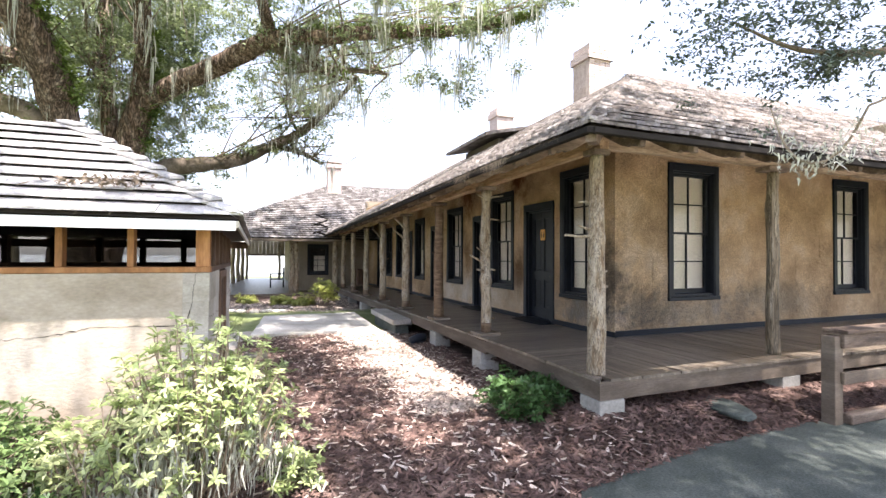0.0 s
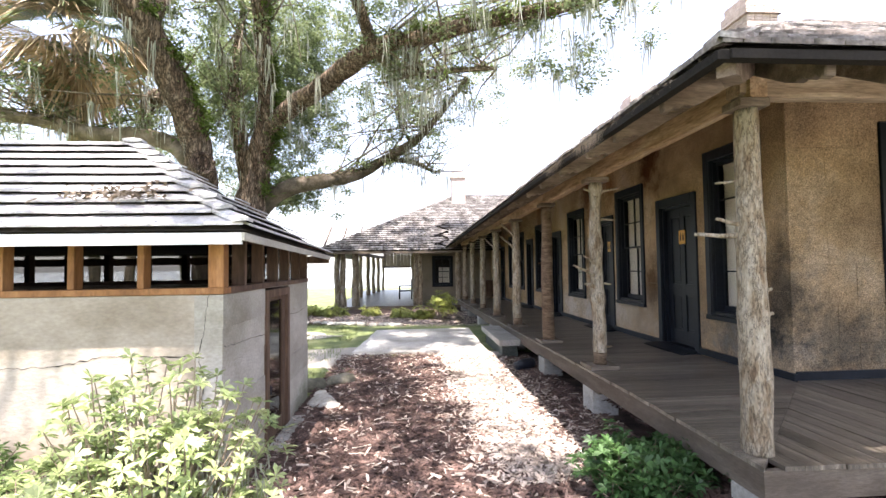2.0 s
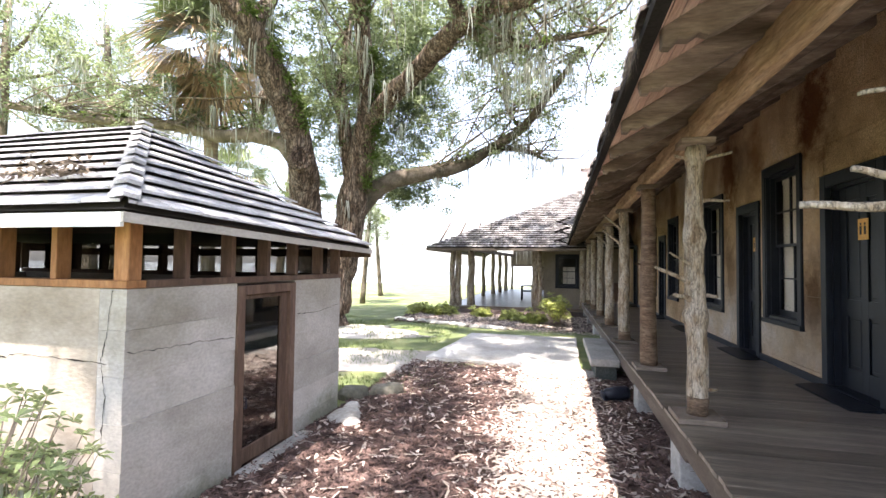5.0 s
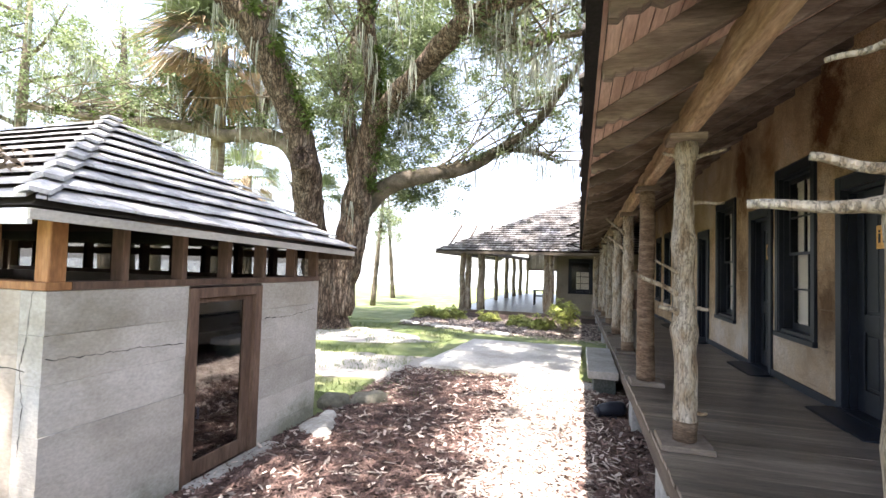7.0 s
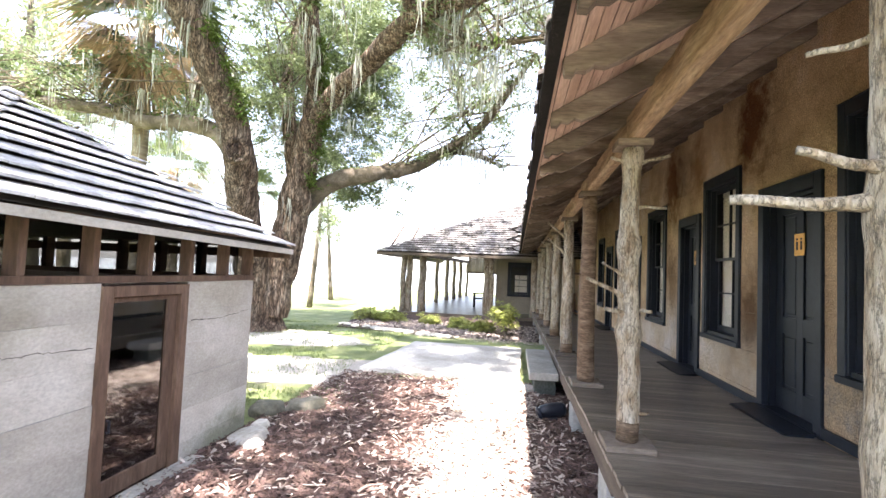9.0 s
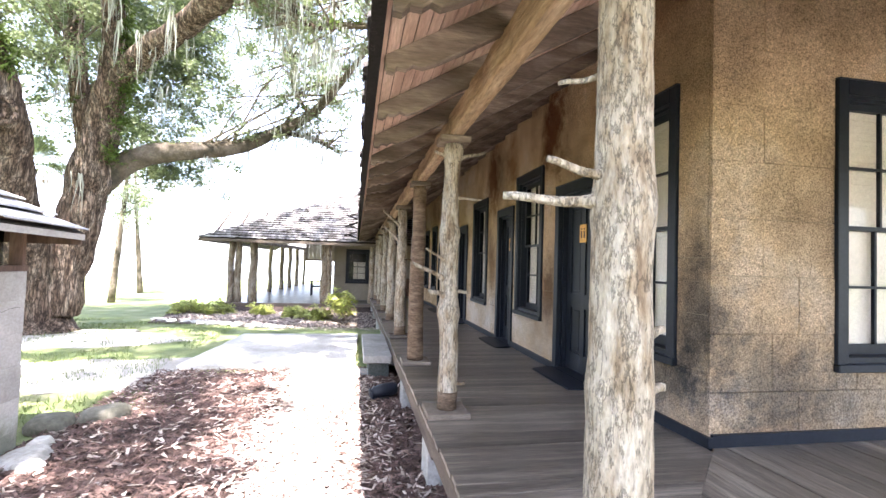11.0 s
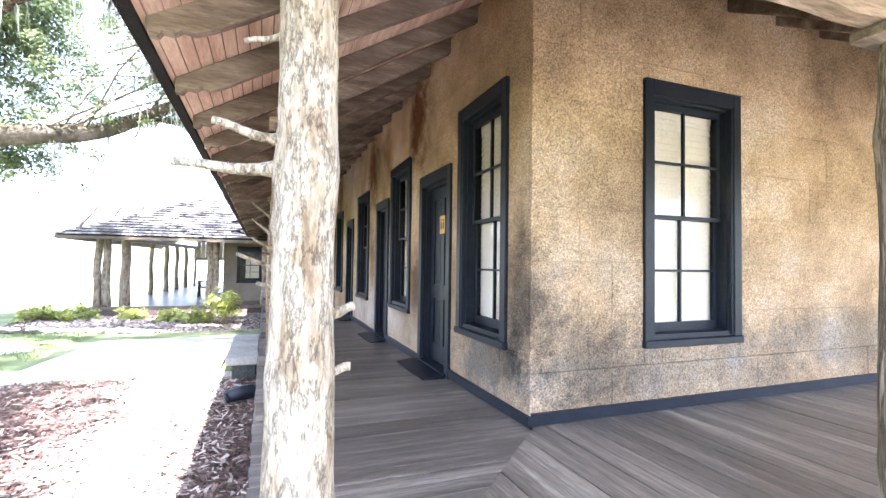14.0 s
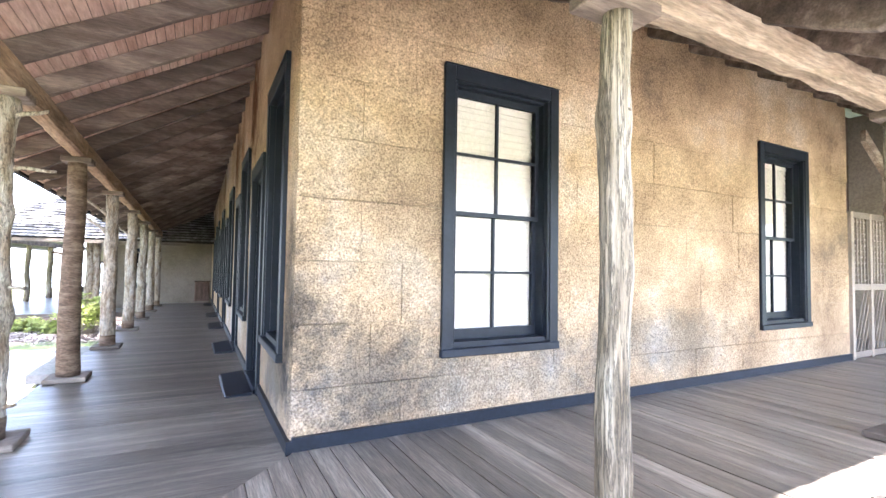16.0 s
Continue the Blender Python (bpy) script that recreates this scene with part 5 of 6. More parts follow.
bm = bmesh.new()
prism(bm, [wing_front(0, WE_X), wing_front(0, 9.0), wing_front(WRUN, 9.0), wing_front(WRUN, WE_X + WRUN)], (0, 0, 0.02))
prism(bm, [wing_side(0, WE_Y), wing_side(WRUN, WE_Y + WRUN), wing_side(WRUN, WEND + 0.6), wing_side(0, WEND + 0.6)], (0, 0, 0.02))
bmesh.ops.recalc_face_normals(bm, faces=bm.faces)
wing_roof = on_wing("roof", bm, UNDER)
bm = bmesh.new()
box(bm, WE_X, WE_Y - 0.02, WE_Z - 0.08, 4.0, WE_Y + 0.02, WE_Z + 0.02)
box(bm, WE_X - 0.02, WE_Y + 0.02, WE_Z - 0.08, WE_X + 0.02, WEND + 0.6, WE_Z + 0.02)
on_wing("eave_board", bm, SKIRT)
for k in range(9):
    bm = bmesh.new()
    x = -2.6 + k * 0.7
    prism(bm, [wing_front(0.05, x, -0.12), wing_front(0.05, x, -0.01), wing_front(2.6, x, -0.01), wing_front(2.6, x, -0.12)], (0.05, 0, 0))
    bmesh.ops.recalc_face_normals(bm, faces=bm.faces)
    on_wing("rafter", bm, RAFTER)
x = -0.95
while x < 1.55:
    bm = bmesh.new()
    box(bm, x, WEND, 1.78, min(x + 0.24, 1.55), WEND + 0.03, 2.9 + 0.25 * (x + 0.95))
    on_wing("gable_board", bm, CREAM)
    x += 0.25
bm = bmesh.new()
box(bm, -1.0, WEND - 0.06, 1.66, 1.55, WEND + 0.06, 1.78)
on_wing("tie_beam", bm, RAFTER)
chimney(3.6, 25.5, 5.0, 6.7, 0.7)

bench = thing("porch_bench", "dark slatted wooden armchair on the far porch", "armchair", at=(0.45, 25.0, BZ - 0.034))
for x in (0.0, 0.62):
    for y in (0.0, 0.55):
        bm = bmesh.new()
        box(bm, x - 0.03, y - 0.03, 0, x + 0.03, y + 0.03, 0.66 if x == 0 else 1.0)
        part("leg", bm, TRIM, bench)
bm = bmesh.new()
box(bm, -0.02, -0.02, 0.40, 0.64, 0.57, 0.45)
part("seat", bm, TRIM, bench)
for y in (0.0, 0.55):
    bm = bmesh.new()
    box(bm, -0.06, y - 0.05, 0.66, 0.66, y + 0.05, 0.70)
    part("armrest", bm, TRIM, bench)
for k in range(4):
    bm = bmesh.new()
    box(bm, 0.6, 0.06 + k * 0.13, 0.45, 0.63, 0.11 + k * 0.13, 1.02)
    part("back_slat", bm, TRIM, bench)


# ---- trees and plants ----
def leaf_arrays(centres, size, aspect=0.5, spread_z=1.0, rng=RNG, droop=0.0):
    """Small folded leaves at the given points: eight vertices and two quads each."""
    n = len(centres)
    a = rng.uniform(0, 2 * math.pi, n)
    tilt = rng.uniform(-0.9, 0.7, n) - droop
    roll = rng.uniform(-0.9, 0.9, n)
    s = size * rng.uniform(0.6, 1.35, n)
    d = np.stack([np.cos(a) * np.cos(tilt), np.sin(a) * np.cos(tilt), np.sin(tilt)], 1)
    h = np.stack([-np.sin(a), np.cos(a), np.zeros(n)], 1)
    u = np.cross(d, h)
    w = h * np.cos(roll)[:, None] + u * np.sin(roll)[:, None]
    k = np.cross(d, w)
    s = s[:, None]
    base, tip = centres, centres + d * s
    mid = centres + d * s * 0.5
    fold = k * s * 0.10
    l1, r1 = mid + w * s * aspect * 0.5 + fold, mid - w * s * aspect * 0.5 + fold
    v = np.stack([base, l1, tip, r1], 1)
    f = np.arange(n * 4).reshape(n, 4)
    return v.reshape(-1, 3), f


def clumps(points, per, radius, rng=RNG, flat=0.7):
    """Leaf points gathered in uneven clumps round each given point."""
    out = []
    for p in points:
        k = max(3, int(per * rng.uniform(0.5, 1.5)))
        q = rng.normal(0, 1, (k, 3)) * np.array([radius, radius, radius * flat]) * rng.uniform(0.6, 1.2)
        out.append(np.asarray(p)[None, :3] + q)
    return np.concatenate(out)


def twig_points(line, count, reach, rng=RNG, up=0.4):
    """Points scattered round a limb's outer length, where its twigs end."""
    line = np.array([p[:3] for p in line])
    i = rng.integers(0, len(line), count)
    off = rng.normal(0, 1, (count, 3)) * reach
    off[:, 2] = np.abs(off[:, 2]) * up + rng.normal(0, 1, count) * reach * 0.35
    return line[i] + off


def moss_arrays(points, length, rng=RNG):
    """Hanging beards of moss: narrow tapering strips that waver."""
    v, f = [], []
    c = 0
    for p in points:
        for j in range(rng.integers(5, 11)):
            q = np.array(p[:3]) + rng.normal(0, 0.07, 3) * np.array([1, 1, 0.4])
            L = length * rng.uniform(0.25, 1.2)
            a = rng.uniform(0, math.pi)
            side = np.array([math.cos(a), math.sin(a), 0]) * rng.uniform(0.008, 0.022)
            drift = rng.normal(0, 0.05, 2)
            for s in range(4):
                t = s / 3
                m = q + np.array([drift[0] * t + 0.02 * math.sin(5 * t + j), drift[1] * t, -L * t])
                w = side * (1 - t * 0.85)
                v += [m - w, m + w]
            for s in range(3):
                f.append((c + 2 * s, c + 2 * s + 1, c + 2 * s + 3, c + 2 * s + 2))
            c += 8
    return np.array(v), np.array(f)


oak = thing("live_oak", "huge old live oak with spreading limbs, ferns and hanging grey moss", "tree", at=(-4.1, 14.2, 0))
OINV = oak.matrix_basis.inverted()


def on_oak(o):
    o.parent = oak
    o.matrix_parent_inverse = OINV
    return o


STEMS = [
    [(-4.15, 14.2, -0.15, 0.80), (-4.2, 14.2, 0.3, 0.56), (-4.3, 13.9, 1.3, 0.46), (-4.25, 13.4, 2.4, 0.42), (-4.15, 12.9, 3.4, 0.40), (-4.0, 12.45, 4.3, 0.38), (-4.02, 12.1, 5.0, 0.37), (-4.15, 11.6, 5.8, 0.36), (-4.5, 11.1, 6.8, 0.35), (-5.1, 10.6, 7.8, 0.30), (-5.6, 10.0, 9.4, 0.24)],
    [(-4.0, 14.3, 0.4, 0.50), (-3.8, 14.3, 1.6, 0.46), (-3.6, 14.3, 2.6, 0.46), (-3.4, 14.2, 3.5, 0.44), (-3.2, 14.1, 4.3, 0.38), (-2.95, 13.9, 5.2, 0.34), (-2.83, 13.75, 5.9, 0.28), (-2.7, 13.3, 6.9, 0.23), (-2.72, 12.9, 8.2, 0.21), (-2.7, 12.4, 10.2, 0.14)],
]
BRANCHES = [
    [(-2.95, 13.9, 5.3, 0.24), (-2.2, 13.4, 5.9, 0.24), (-1.33, 12.8, 6.2, 0.23), (-0.5, 12.1, 6.5, 0.22), (0.2, 11.6, 6.75, 0.20), (1.4, 11.0, 6.8, 0.18), (2.8, 10.7, 7.0, 0.15), (4.6, 10.5, 7.3, 0.11), (6.6, 10.4, 8.0, 0.05)],
    [(-3.5, 14.3, 3.0, 0.30), (-2.75, 14.5, 3.9, 0.25), (-1.6, 14.7, 4.25, 0.22), (-0.8, 15.2, 4.5, 0.19), (-0.1, 15.6, 4.9, 0.17), (1.1, 15.5, 5.6, 0.13), (1.9, 14.6, 6.2, 0.09), (2.7, 14.0, 7.1, 0.05)],
    [(-4.1, 12.7, 3.9, 0.24), (-4.6, 12.6, 4.7, 0.20), (-5.4, 12.5, 4.95, 0.19), (-6.45, 12.5, 5.0, 0.17), (-7.7, 12.4, 5.3, 0.15), (-10.0, 12.0, 5.5, 0.11), (-12.5, 11.6, 5.9, 0.07)],
    [(-3.4, 14.2, 3.7, 0.24), (-3.55, 14.1, 4.7, 0.21), (-3.64, 14.0, 5.6, 0.18), (-3.9, 14.3, 7.0, 0.14), (-3.8, 14.8, 9.4, 0.07)],
    [(-4.5, 11.1, 6.8, 0.2), (-4.6, 12.0, 8.2, 0.16), (-4.4, 12.8, 9.6, 0.12), (-4.2, 13.0, 11.2, 0.06)],
    [(0.2, 11.6, 6.7, 0.12), (1.0, 12.4, 6.5, 0.10), (2.0, 12.6, 6.7, 0.08), (3.2, 12.2, 6.6, 0.04)],
    [(0.3, 15.6, 5.1, 0.08), (1.1, 16.0, 5.1, 0.06), (1.9, 16.2, 4.8, 0.03)],
    [(-5.1, 10.6, 7.8, 0.22), (-5.0, 9.0, 9.4, 0.17), (-4.6, 7.0, 10.4, 0.12), (-3.6, 5.0, 11.0, 0.06)],
    [(0.2, 11.6, 6.75, 0.14), (-0.4, 9.6, 8.4, 0.11), (-0.6, 7.0, 9.4, 0.08), (-0.4, 4.8, 9.8, 0.04)],
    [(-4.1, 11.9, 5.4, 0.17), (-5.0, 12.4, 5.9, 0.16), (-5.4, 12.6, 5.4, 0.15), (-5.5, 12.7, 4.9, 0.11)],
    [(0.8, 11.3, 6.8, 0.07), (1.3, 11.6, 6.2, 0.05), (1.9, 11.6, 6.1, 0.03)],
    [(1.1, 15.5, 5.6, 0.05), (0.7, 15.0, 6.2, 0.04), (0.8, 14.6, 6.9, 0.02)],
]
for k, s in enumerate(STEMS):
    q = smooth_line(s, 0.16)
    bm = bmesh.new()
    tube(bm, [p[:3] for p in q], [p[3] * 0.9 for p in q], 30, 0.20, k * 5.0)
    on_oak(part("trunk", bm, BARK, smooth=True))
crown_lines = []
for k, s in enumerate(BRANCHES):
    q = smooth_line(s, 0.2)
    bm = bmesh.new()
    tube(bm, [p[:3] for p in q], [p[3] for p in q], 14, 0.22, 30 + k * 5.0)
    on_oak(part("limb", bm, LIMB if k in (1, 2, 5, 6) else BARK, smooth=True))
    crown_lines.append(q)
crown_lines.append(smooth_line(STEMS[0], 0.2)[-16:])
crown_lines.append(smooth_line(STEMS[1], 0.2)[-22:])
bm = bmesh.new()
turn = Vector((0.55, -0.83, 0.05)).to_track_quat("Z", "Y").to_matrix()
heart = Vector((-3.80, 12.08, 4.16))
bmesh.ops.create_uvsphere(bm, u_segments=20, v_segments=12, radius=1.0)
for q in bm.verts:
    f = 1 + 0.16 * noise.noise(q.co * 2.5)
    q.co = heart + turn @ Vector((q.co.x * 0.27 * f, q.co.y * 0.30 * f, q.co.z * 0.16))
for radius, thick in ((0.21, 0.055), (0.10, 0.04)):
    ring = [heart + turn @ Vector((radius * math.cos(2 * math.pi * k / 24), radius * 1.1 * math.sin(2 * math.pi * k / 24), 0.13 + 0.02 * math.sin(k * 2.1))) for k in range(25)]
    tube(bm, ring, [thick * (1 + 0.2 * math.sin(k * 1.7)) for k in range(25)], 10, 0.2, 4.0)
on_oak(part("burl", bm, BARK, smooth=True))
# twigs, leaves, ferns, moss
tw, leaf_pts, moss_pts, fern_pts = [], [], [], []
for k, q in enumerate(crown_lines):
    n = len(q)
    outer = q[n // 4:]
    cnt = int((24 + 1.7 * n) * (0.62 if k in (0, 1, 5) else 1.0))
    pts = twig_points(outer, cnt, 0.75, up=0.9)
    leaf_pts.append(pts)
    for p in pts[: cnt // 2]:
        i = int(RNG.integers(0, len(outer)))
        tw.append((outer[i], p))
    i = RNG.integers(0, n, 16)
    moss_pts.append(np.array([q[j][:3] for j in i]) + RNG.normal(0, 0.3, (16, 3)))
    for j in range(n):
        if RNG.random() < 0.8:
            fern_pts.append(np.array(q[j][:3]) + np.array([RNG.normal(0, 0.06), RNG.normal(0, 0.06), q[j][3] * 0.85]))
for s in STEMS + BRANCHES[:1]:
    for q in smooth_line(s, 0.07):
        if q[2] > 3.6:
            fern_pts += [np.array(q[:3]) + np.array([q[3] * (0.85 + RNG.normal(0, 0.12)), -q[3] * RNG.uniform(0, 0.5), RNG.normal(0, 0.06) + q[3] * 0.2]) for j in range(2) if noise.noise(Vector(q[:3]) * 1.3) > -0.15]
bm = bmesh.new()
for a, b in tw:
    a, b = np.array(a[:3]), np.array(b)
    m = (a + b) / 2 + RNG.normal(0, 0.12, 3)
    tube(bm, [a, m, b], [0.028, 0.018, 0.007], 5)
tagged(on_oak(part("twig_growth", bm, LIMB)), kind="stuff")
# the high crown above the limbs
HIGH = [(-3.6, 16.6, 9.2, 1.5, 100), (-2.6, 16.8, 9.6, 1.3, 90), (-4.8, 16.7, 7.8, 1.2, 70), (-2.6, 16.6, 7.2, 0.9, 50),
        (-4.0, 17.5, 5.2, 1.6, 80), (-5.6, 17.5, 6.6, 1.8, 90), (-3.0, 18.0, 6.5, 1.4, 90), (-5.0, 18.0, 9.2, 2.0, 100), (-2.8, 17.5, 4.3, 1.0, 60), (-6.8, 18.0, 8.8, 1.8, 80), (-2.6, 17.0, 8.2, 1.2, 60),
        (3.4, 10.8, 7.5, 1.1, 60), (5.2, 10.6, 7.7, 1.1, 60), (6.8, 10.8, 8.4, 1.0, 40), (-9, 9.5, 9.5, 2.2, 60), (-6.5, 13, 10.5, 2.4, 90), (-3.0, 14.5, 10.0, 2.4, 110), (-0.5, 14.5, 8.6, 1.9, 75), (1.6, 14.0, 9.4, 1.7, 50), (-1.8, 17.5, 7.0, 1.6, 120), (1.0, 18.0, 7.6, 1.5, 90), (-0.4, 19.0, 7.6, 1.2, 60),
        (-4.5, 17.5, 7.5, 2.2, 80), (-8.5, 15.5, 7.0, 2.4, 70), (-11.5, 12.5, 7.0, 2.2, 60), (3.8, 12.0, 8.6, 1.5, 44), (1.8, 12.8, 7.6, 1.3, 90), (0.4, 13.6, 7.4, 1.2, 70), (3.2, 13.4, 7.6, 1.0, 50), (5.8, 12.5, 9.4, 1.4, 26), (-3.0, 9.0, 10.5, 2.0, 50), (-6.5, 7.5, 11, 2.2, 50), (-3.4, 16.0, 5.0, 1.2, 40),
        (-0.8, 16.2, 8.6, 1.2, 60), (0.3, 16.0, 7.2, 1.1, 60), (-1.5, 16.0, 6.4, 0.9, 46), (1.4, 16.2, 6.4, 0.9, 40), (2.7, 16.0, 7.9, 1.1, 50), (3.7, 15.8, 6.8, 0.9, 36), (-2.9, 16.4, 8.2, 1.3, 60), (4.2, 11.6, 6.4, 0.7, 26), (5.2, 11.6, 6.2, 0.7, 24), (5.8, 11.5, 6.8, 0.7, 24)]
for x, y, z, r, k in HIGH:
    k *= 2.4 if x < -2.5 and y > 16.5 else 1.0
    k = int(k * (0.66 if x < -2.5 else 0.42 if y < 15.5 else 0.24))
    leaf_pts.append(np.array([x, y, z]) + RNG.normal(0, 1, (k, 3)) * np.array([r, r, r * 0.55]) * 0.62)
# unseen leaf clumps added overhead to shade the path, walk, pad, lawn and roofs
SHADE = [(1.6, 0.9, 9.0, 1.3, 90), (3.2, 0.7, 8.9, 1.3, 80), (4.8, 0.2, 8.7, 1.2, 60), (-1.2, 17.0, 13.8, 1.4, 100), (1.2, 17.5, 13.8, 1.4, 100), (3.0, 18.4, 14.0, 1.2, 60), (-0.2, 19.2, 14.0, 1.2, 50), (0.4, 11.5, 13.6, 1.8, 60), (1.4, 7.6, 11.5, 1.0, 40), (0.2, 2.7, 9.6, 1.3, 55), (0.5, 4.4, 10.0, 1.2, 35), (0.0, 6.2, 10.4, 1.2, 30), (1.0, 8.6, 8.8, 1.2, 105), (0.5, 9.8, 9.4, 1.2, 70), (-2.2, 8.8, 9.2, 1.7, 150), (-4.5, 9.5, 9.6, 1.6, 80), (-0.7, 1.6, 8.8, 1.5, 60), (0.1, 4.2, 9.0, 1.3, 90), (-2.2, 4.0, 9.8, 1.6, 90), (3.0, -0.6, 8.6, 1.7, 130), (6.0, -0.4, 8.4, 1.7, 80), (-0.6, 6.6, 9.6, 1.3, 70), (1.2, -0.4, 8.2, 1.3, 90), (9.0, -0.2, 8.6, 1.8, 30), (13.0, 0.2, 8.8, 1.8, 150), (16.5, 0.0, 9.0, 2.0, 150), (13.0, -3.6, 9.2, 2.2, 150), (17.0, -4.0, 9.4, 2.2, 130), (5.2, 3.4, 9.6, 1.2, 60), (9.0, 4.5, 10.0, 1.6, 70), (7.2, 6.0, 10.4, 1.2, 40), (-3.0, 0.5, 9.0, 1.8, 90)]
for x, y, z, r, k in SHADE:
    k = int(k * (0.85 if y > 1 else 1.2))
    leaf_pts.append(np.array([x, y, z]) + RNG.normal(0, 1, (k, 3)) * np.array([r, r, r * 0.4]) * 0.62)
lp = np.concatenate(leaf_pts)
# the crown mesh also holds the unseen shading clumps
v, f = leaf_arrays(clumps(lp[RNG.random(len(lp)) < 0.62], 95, 0.165), 0.095, 0.5)
on_oak(soup("crown", v, f, LEAF, label="dense small dark green leaves"))
v, f = leaf_arrays(clumps(fern_pts, 20, 0.09, flat=0.45), 0.15, 0.24)
on_oak(soup("fern_growth", v, f, FERN, label="green resurrection fern on the limbs"))
hang = lp[RNG.integers(0, len(lp), 2600)]
hang = hang[(hang[:, 1] > 6) & (hang[:, 1] < 13.2) & (hang[:, 2] < 8.6)][:620]
v, f = moss_arrays(np.concatenate(moss_pts + [hang]), 0.9)
on_oak(soup("hanging_moss", v, f, MOSS, label="grey beards of spanish moss"))


def palm(x, y, top, r, fronds, dry, size, seed, label="cabbage palm with a skirt of dry fronds"):
    rng = np.random.default_rng(seed)
    z0 = ground_height(x, y)
    p = thing("cabbage_palm", label, "palm tree", at=(x, y, z0), group="palms")
    bm = bmesh.new()
    lean = rng.normal(0, 0.25, 2)
    q = [(lean[0] * (i / 20) ** 2, lean[1] * (i / 20) ** 2, (top - z0) * i / 20) for i in range(21)]
    tube(bm, q, [r * (1.25 - 0.3 * i / 20 if i < 3 else 1.0) for i in range(21)], 14, 0.10, seed)
    part("trunk", bm, PALMBARK, p, smooth=True)
    head = np.array(q[-1])
    for nm, count, mat, e0, e1 in (("green_frond", fronds, FROND, -0.2, 1.3), ("dry_frond", dry, FROND_DRY, -1.5, 0.05)):
        for i in range(count):
            a, e = rng.uniform(0, 2 * math.pi), rng.uniform(e0, e1)
            d = np.array([math.cos(a) * math.cos(e), math.sin(a) * math.cos(e), math.sin(e)])
            side = np.array([-math.sin(a), math.cos(a), 0])
            up = np.cross(side, d)
            hub = head + d * size * 0.55
            v, f, c = [], [], 0
            w = 0.012
            v += [head - side * w, head + side * w, hub + side * w, hub - side * w]
            f.append((0, 1, 2, 3))
            c = 4
            for j in range(22):
                t = -1.25 + 2.5 * j / 21
                b = d * math.cos(t) + side * math.sin(t)
                L = size * (0.75 + 0.25 * math.cos(t)) * rng.uniform(0.85, 1.1)
                s2 = np.cross(b, up) * 0.022 * size
                m = hub + b * L * 0.55 + up * 0.03
                tip = hub + b * L + np.array([0, 0, -0.32 * L * (0.4 + rng.random())])
                v += [hub, m - s2, tip, m + s2]
                f.append((c, c + 1, c + 2, c + 3))
                c += 4
            soup(nm, v, f, mat, p)
    return p


palm(-7.6, 13.6, 7.7, 0.19, 40, 30, 1.6, 3)
palm(-9.6, 17.5, 5.0, 0.17, 20, 8, 1.1, 4, "young cabbage palm behind the oak")
palm(-7.6, 19.6, 4.4, 0.16, 18, 4, 1.0, 5, "young cabbage palm behind the oak")


def lawn_tree(x, y, h, r, crown_z, crown_r, seed, count):
    """A slim tree on the far lawn, moss-hung, thin in leaf."""
    rng = np.random.default_rng(seed)
    z0 = ground_height(x, y)
    t = thing("lawn_tree", "slim moss-hung tree on the far lawn", "tree", at=(x, y, z0), group="trees on the far lawn")
    q = [(0.05 * i * math.sin(seed), 0.05 * i * math.cos(seed), h * i / 14) for i in range(15)]
    bm = bmesh.new()
    tube(bm, q, [r * (1.3 - 0.9 * i / 14) for i in range(15)], 10, 0.15, seed)
    for k in range(7):
        a = rng.uniform(0, 6.28)
        b = np.array(q[7 + k])
        tube(bm, [b, b + np.array([math.cos(a), math.sin(a), 0.3]) * crown_r * 0.5, b + np.array([math.cos(a), math.sin(a), 0.5]) * crown_r], [r * 0.4, r * 0.25, r * 0.08], 6)
    part("trunk", bm, LIMB, t, smooth=True)
    pts = np.array([0, 0, crown_z - z0]) + rng.normal(0, 1, (count, 3)) * np.array([crown_r, crown_r, crown_r * 1.1]) * 0.55
    v, f = leaf_arrays(clumps(pts, 60, 0.22, rng), 0.13, 0.45, rng=rng)
    soup("crown", v, f, LEAF, t)
    v, f = moss_arrays(pts[: count // 2], 1.0, rng)
    tagged(soup("hanging_moss", v, f, MOSS, t), kind="stuff")


lawn_tree(-7.1, 23.4, 7.0, 0.11, 4.6, 1.5, 2, 46)
lawn_tree(-8.2, 28.6, 7.0, 0.11, 4.6, 1.5, 5, 34)
lawn_tree(-13.5, 26.0, 9.0, 0.2, 6.6, 2.6, 7, 60)
lawn_tree(-19.0, 22.0, 10.0, 0.24, 7.5, 3.2, 9, 90)
lawn_tree(-16.0, 17.0, 10.0, 0.24, 8.0, 3.0, 11, 90)
lawn_tree(-14.5, 9.0, 10.0, 0.25, 8.0, 3.0, 12, 90)
lawn_tree(-12.6, 15.2, 10.0, 0.22, 7.0, 2.3, 17, 120)
lawn_tree(-15.0, 13.0, 10.5, 0.22, 8.8, 2.6, 18, 130)
lawn_tree(14.5, -13.0, 10.0, 0.25, 7.0, 3.4, 13, 90)
lawn_tree(3.0, -15.0, 10.0, 0.28, 7.0, 3.4, 14, 90)
lawn_tree(-9.0, -12.0, 10.0, 0.28, 7.0, 3.4, 15, 90)

# bough with moss that hangs over the walk
bough = thing("moss_bough", "dark leafy bough with a swag of grey moss", "tree branch", at=(3.4, 0.6, 3.2))
BINV = bough.matrix_basis.inverted()
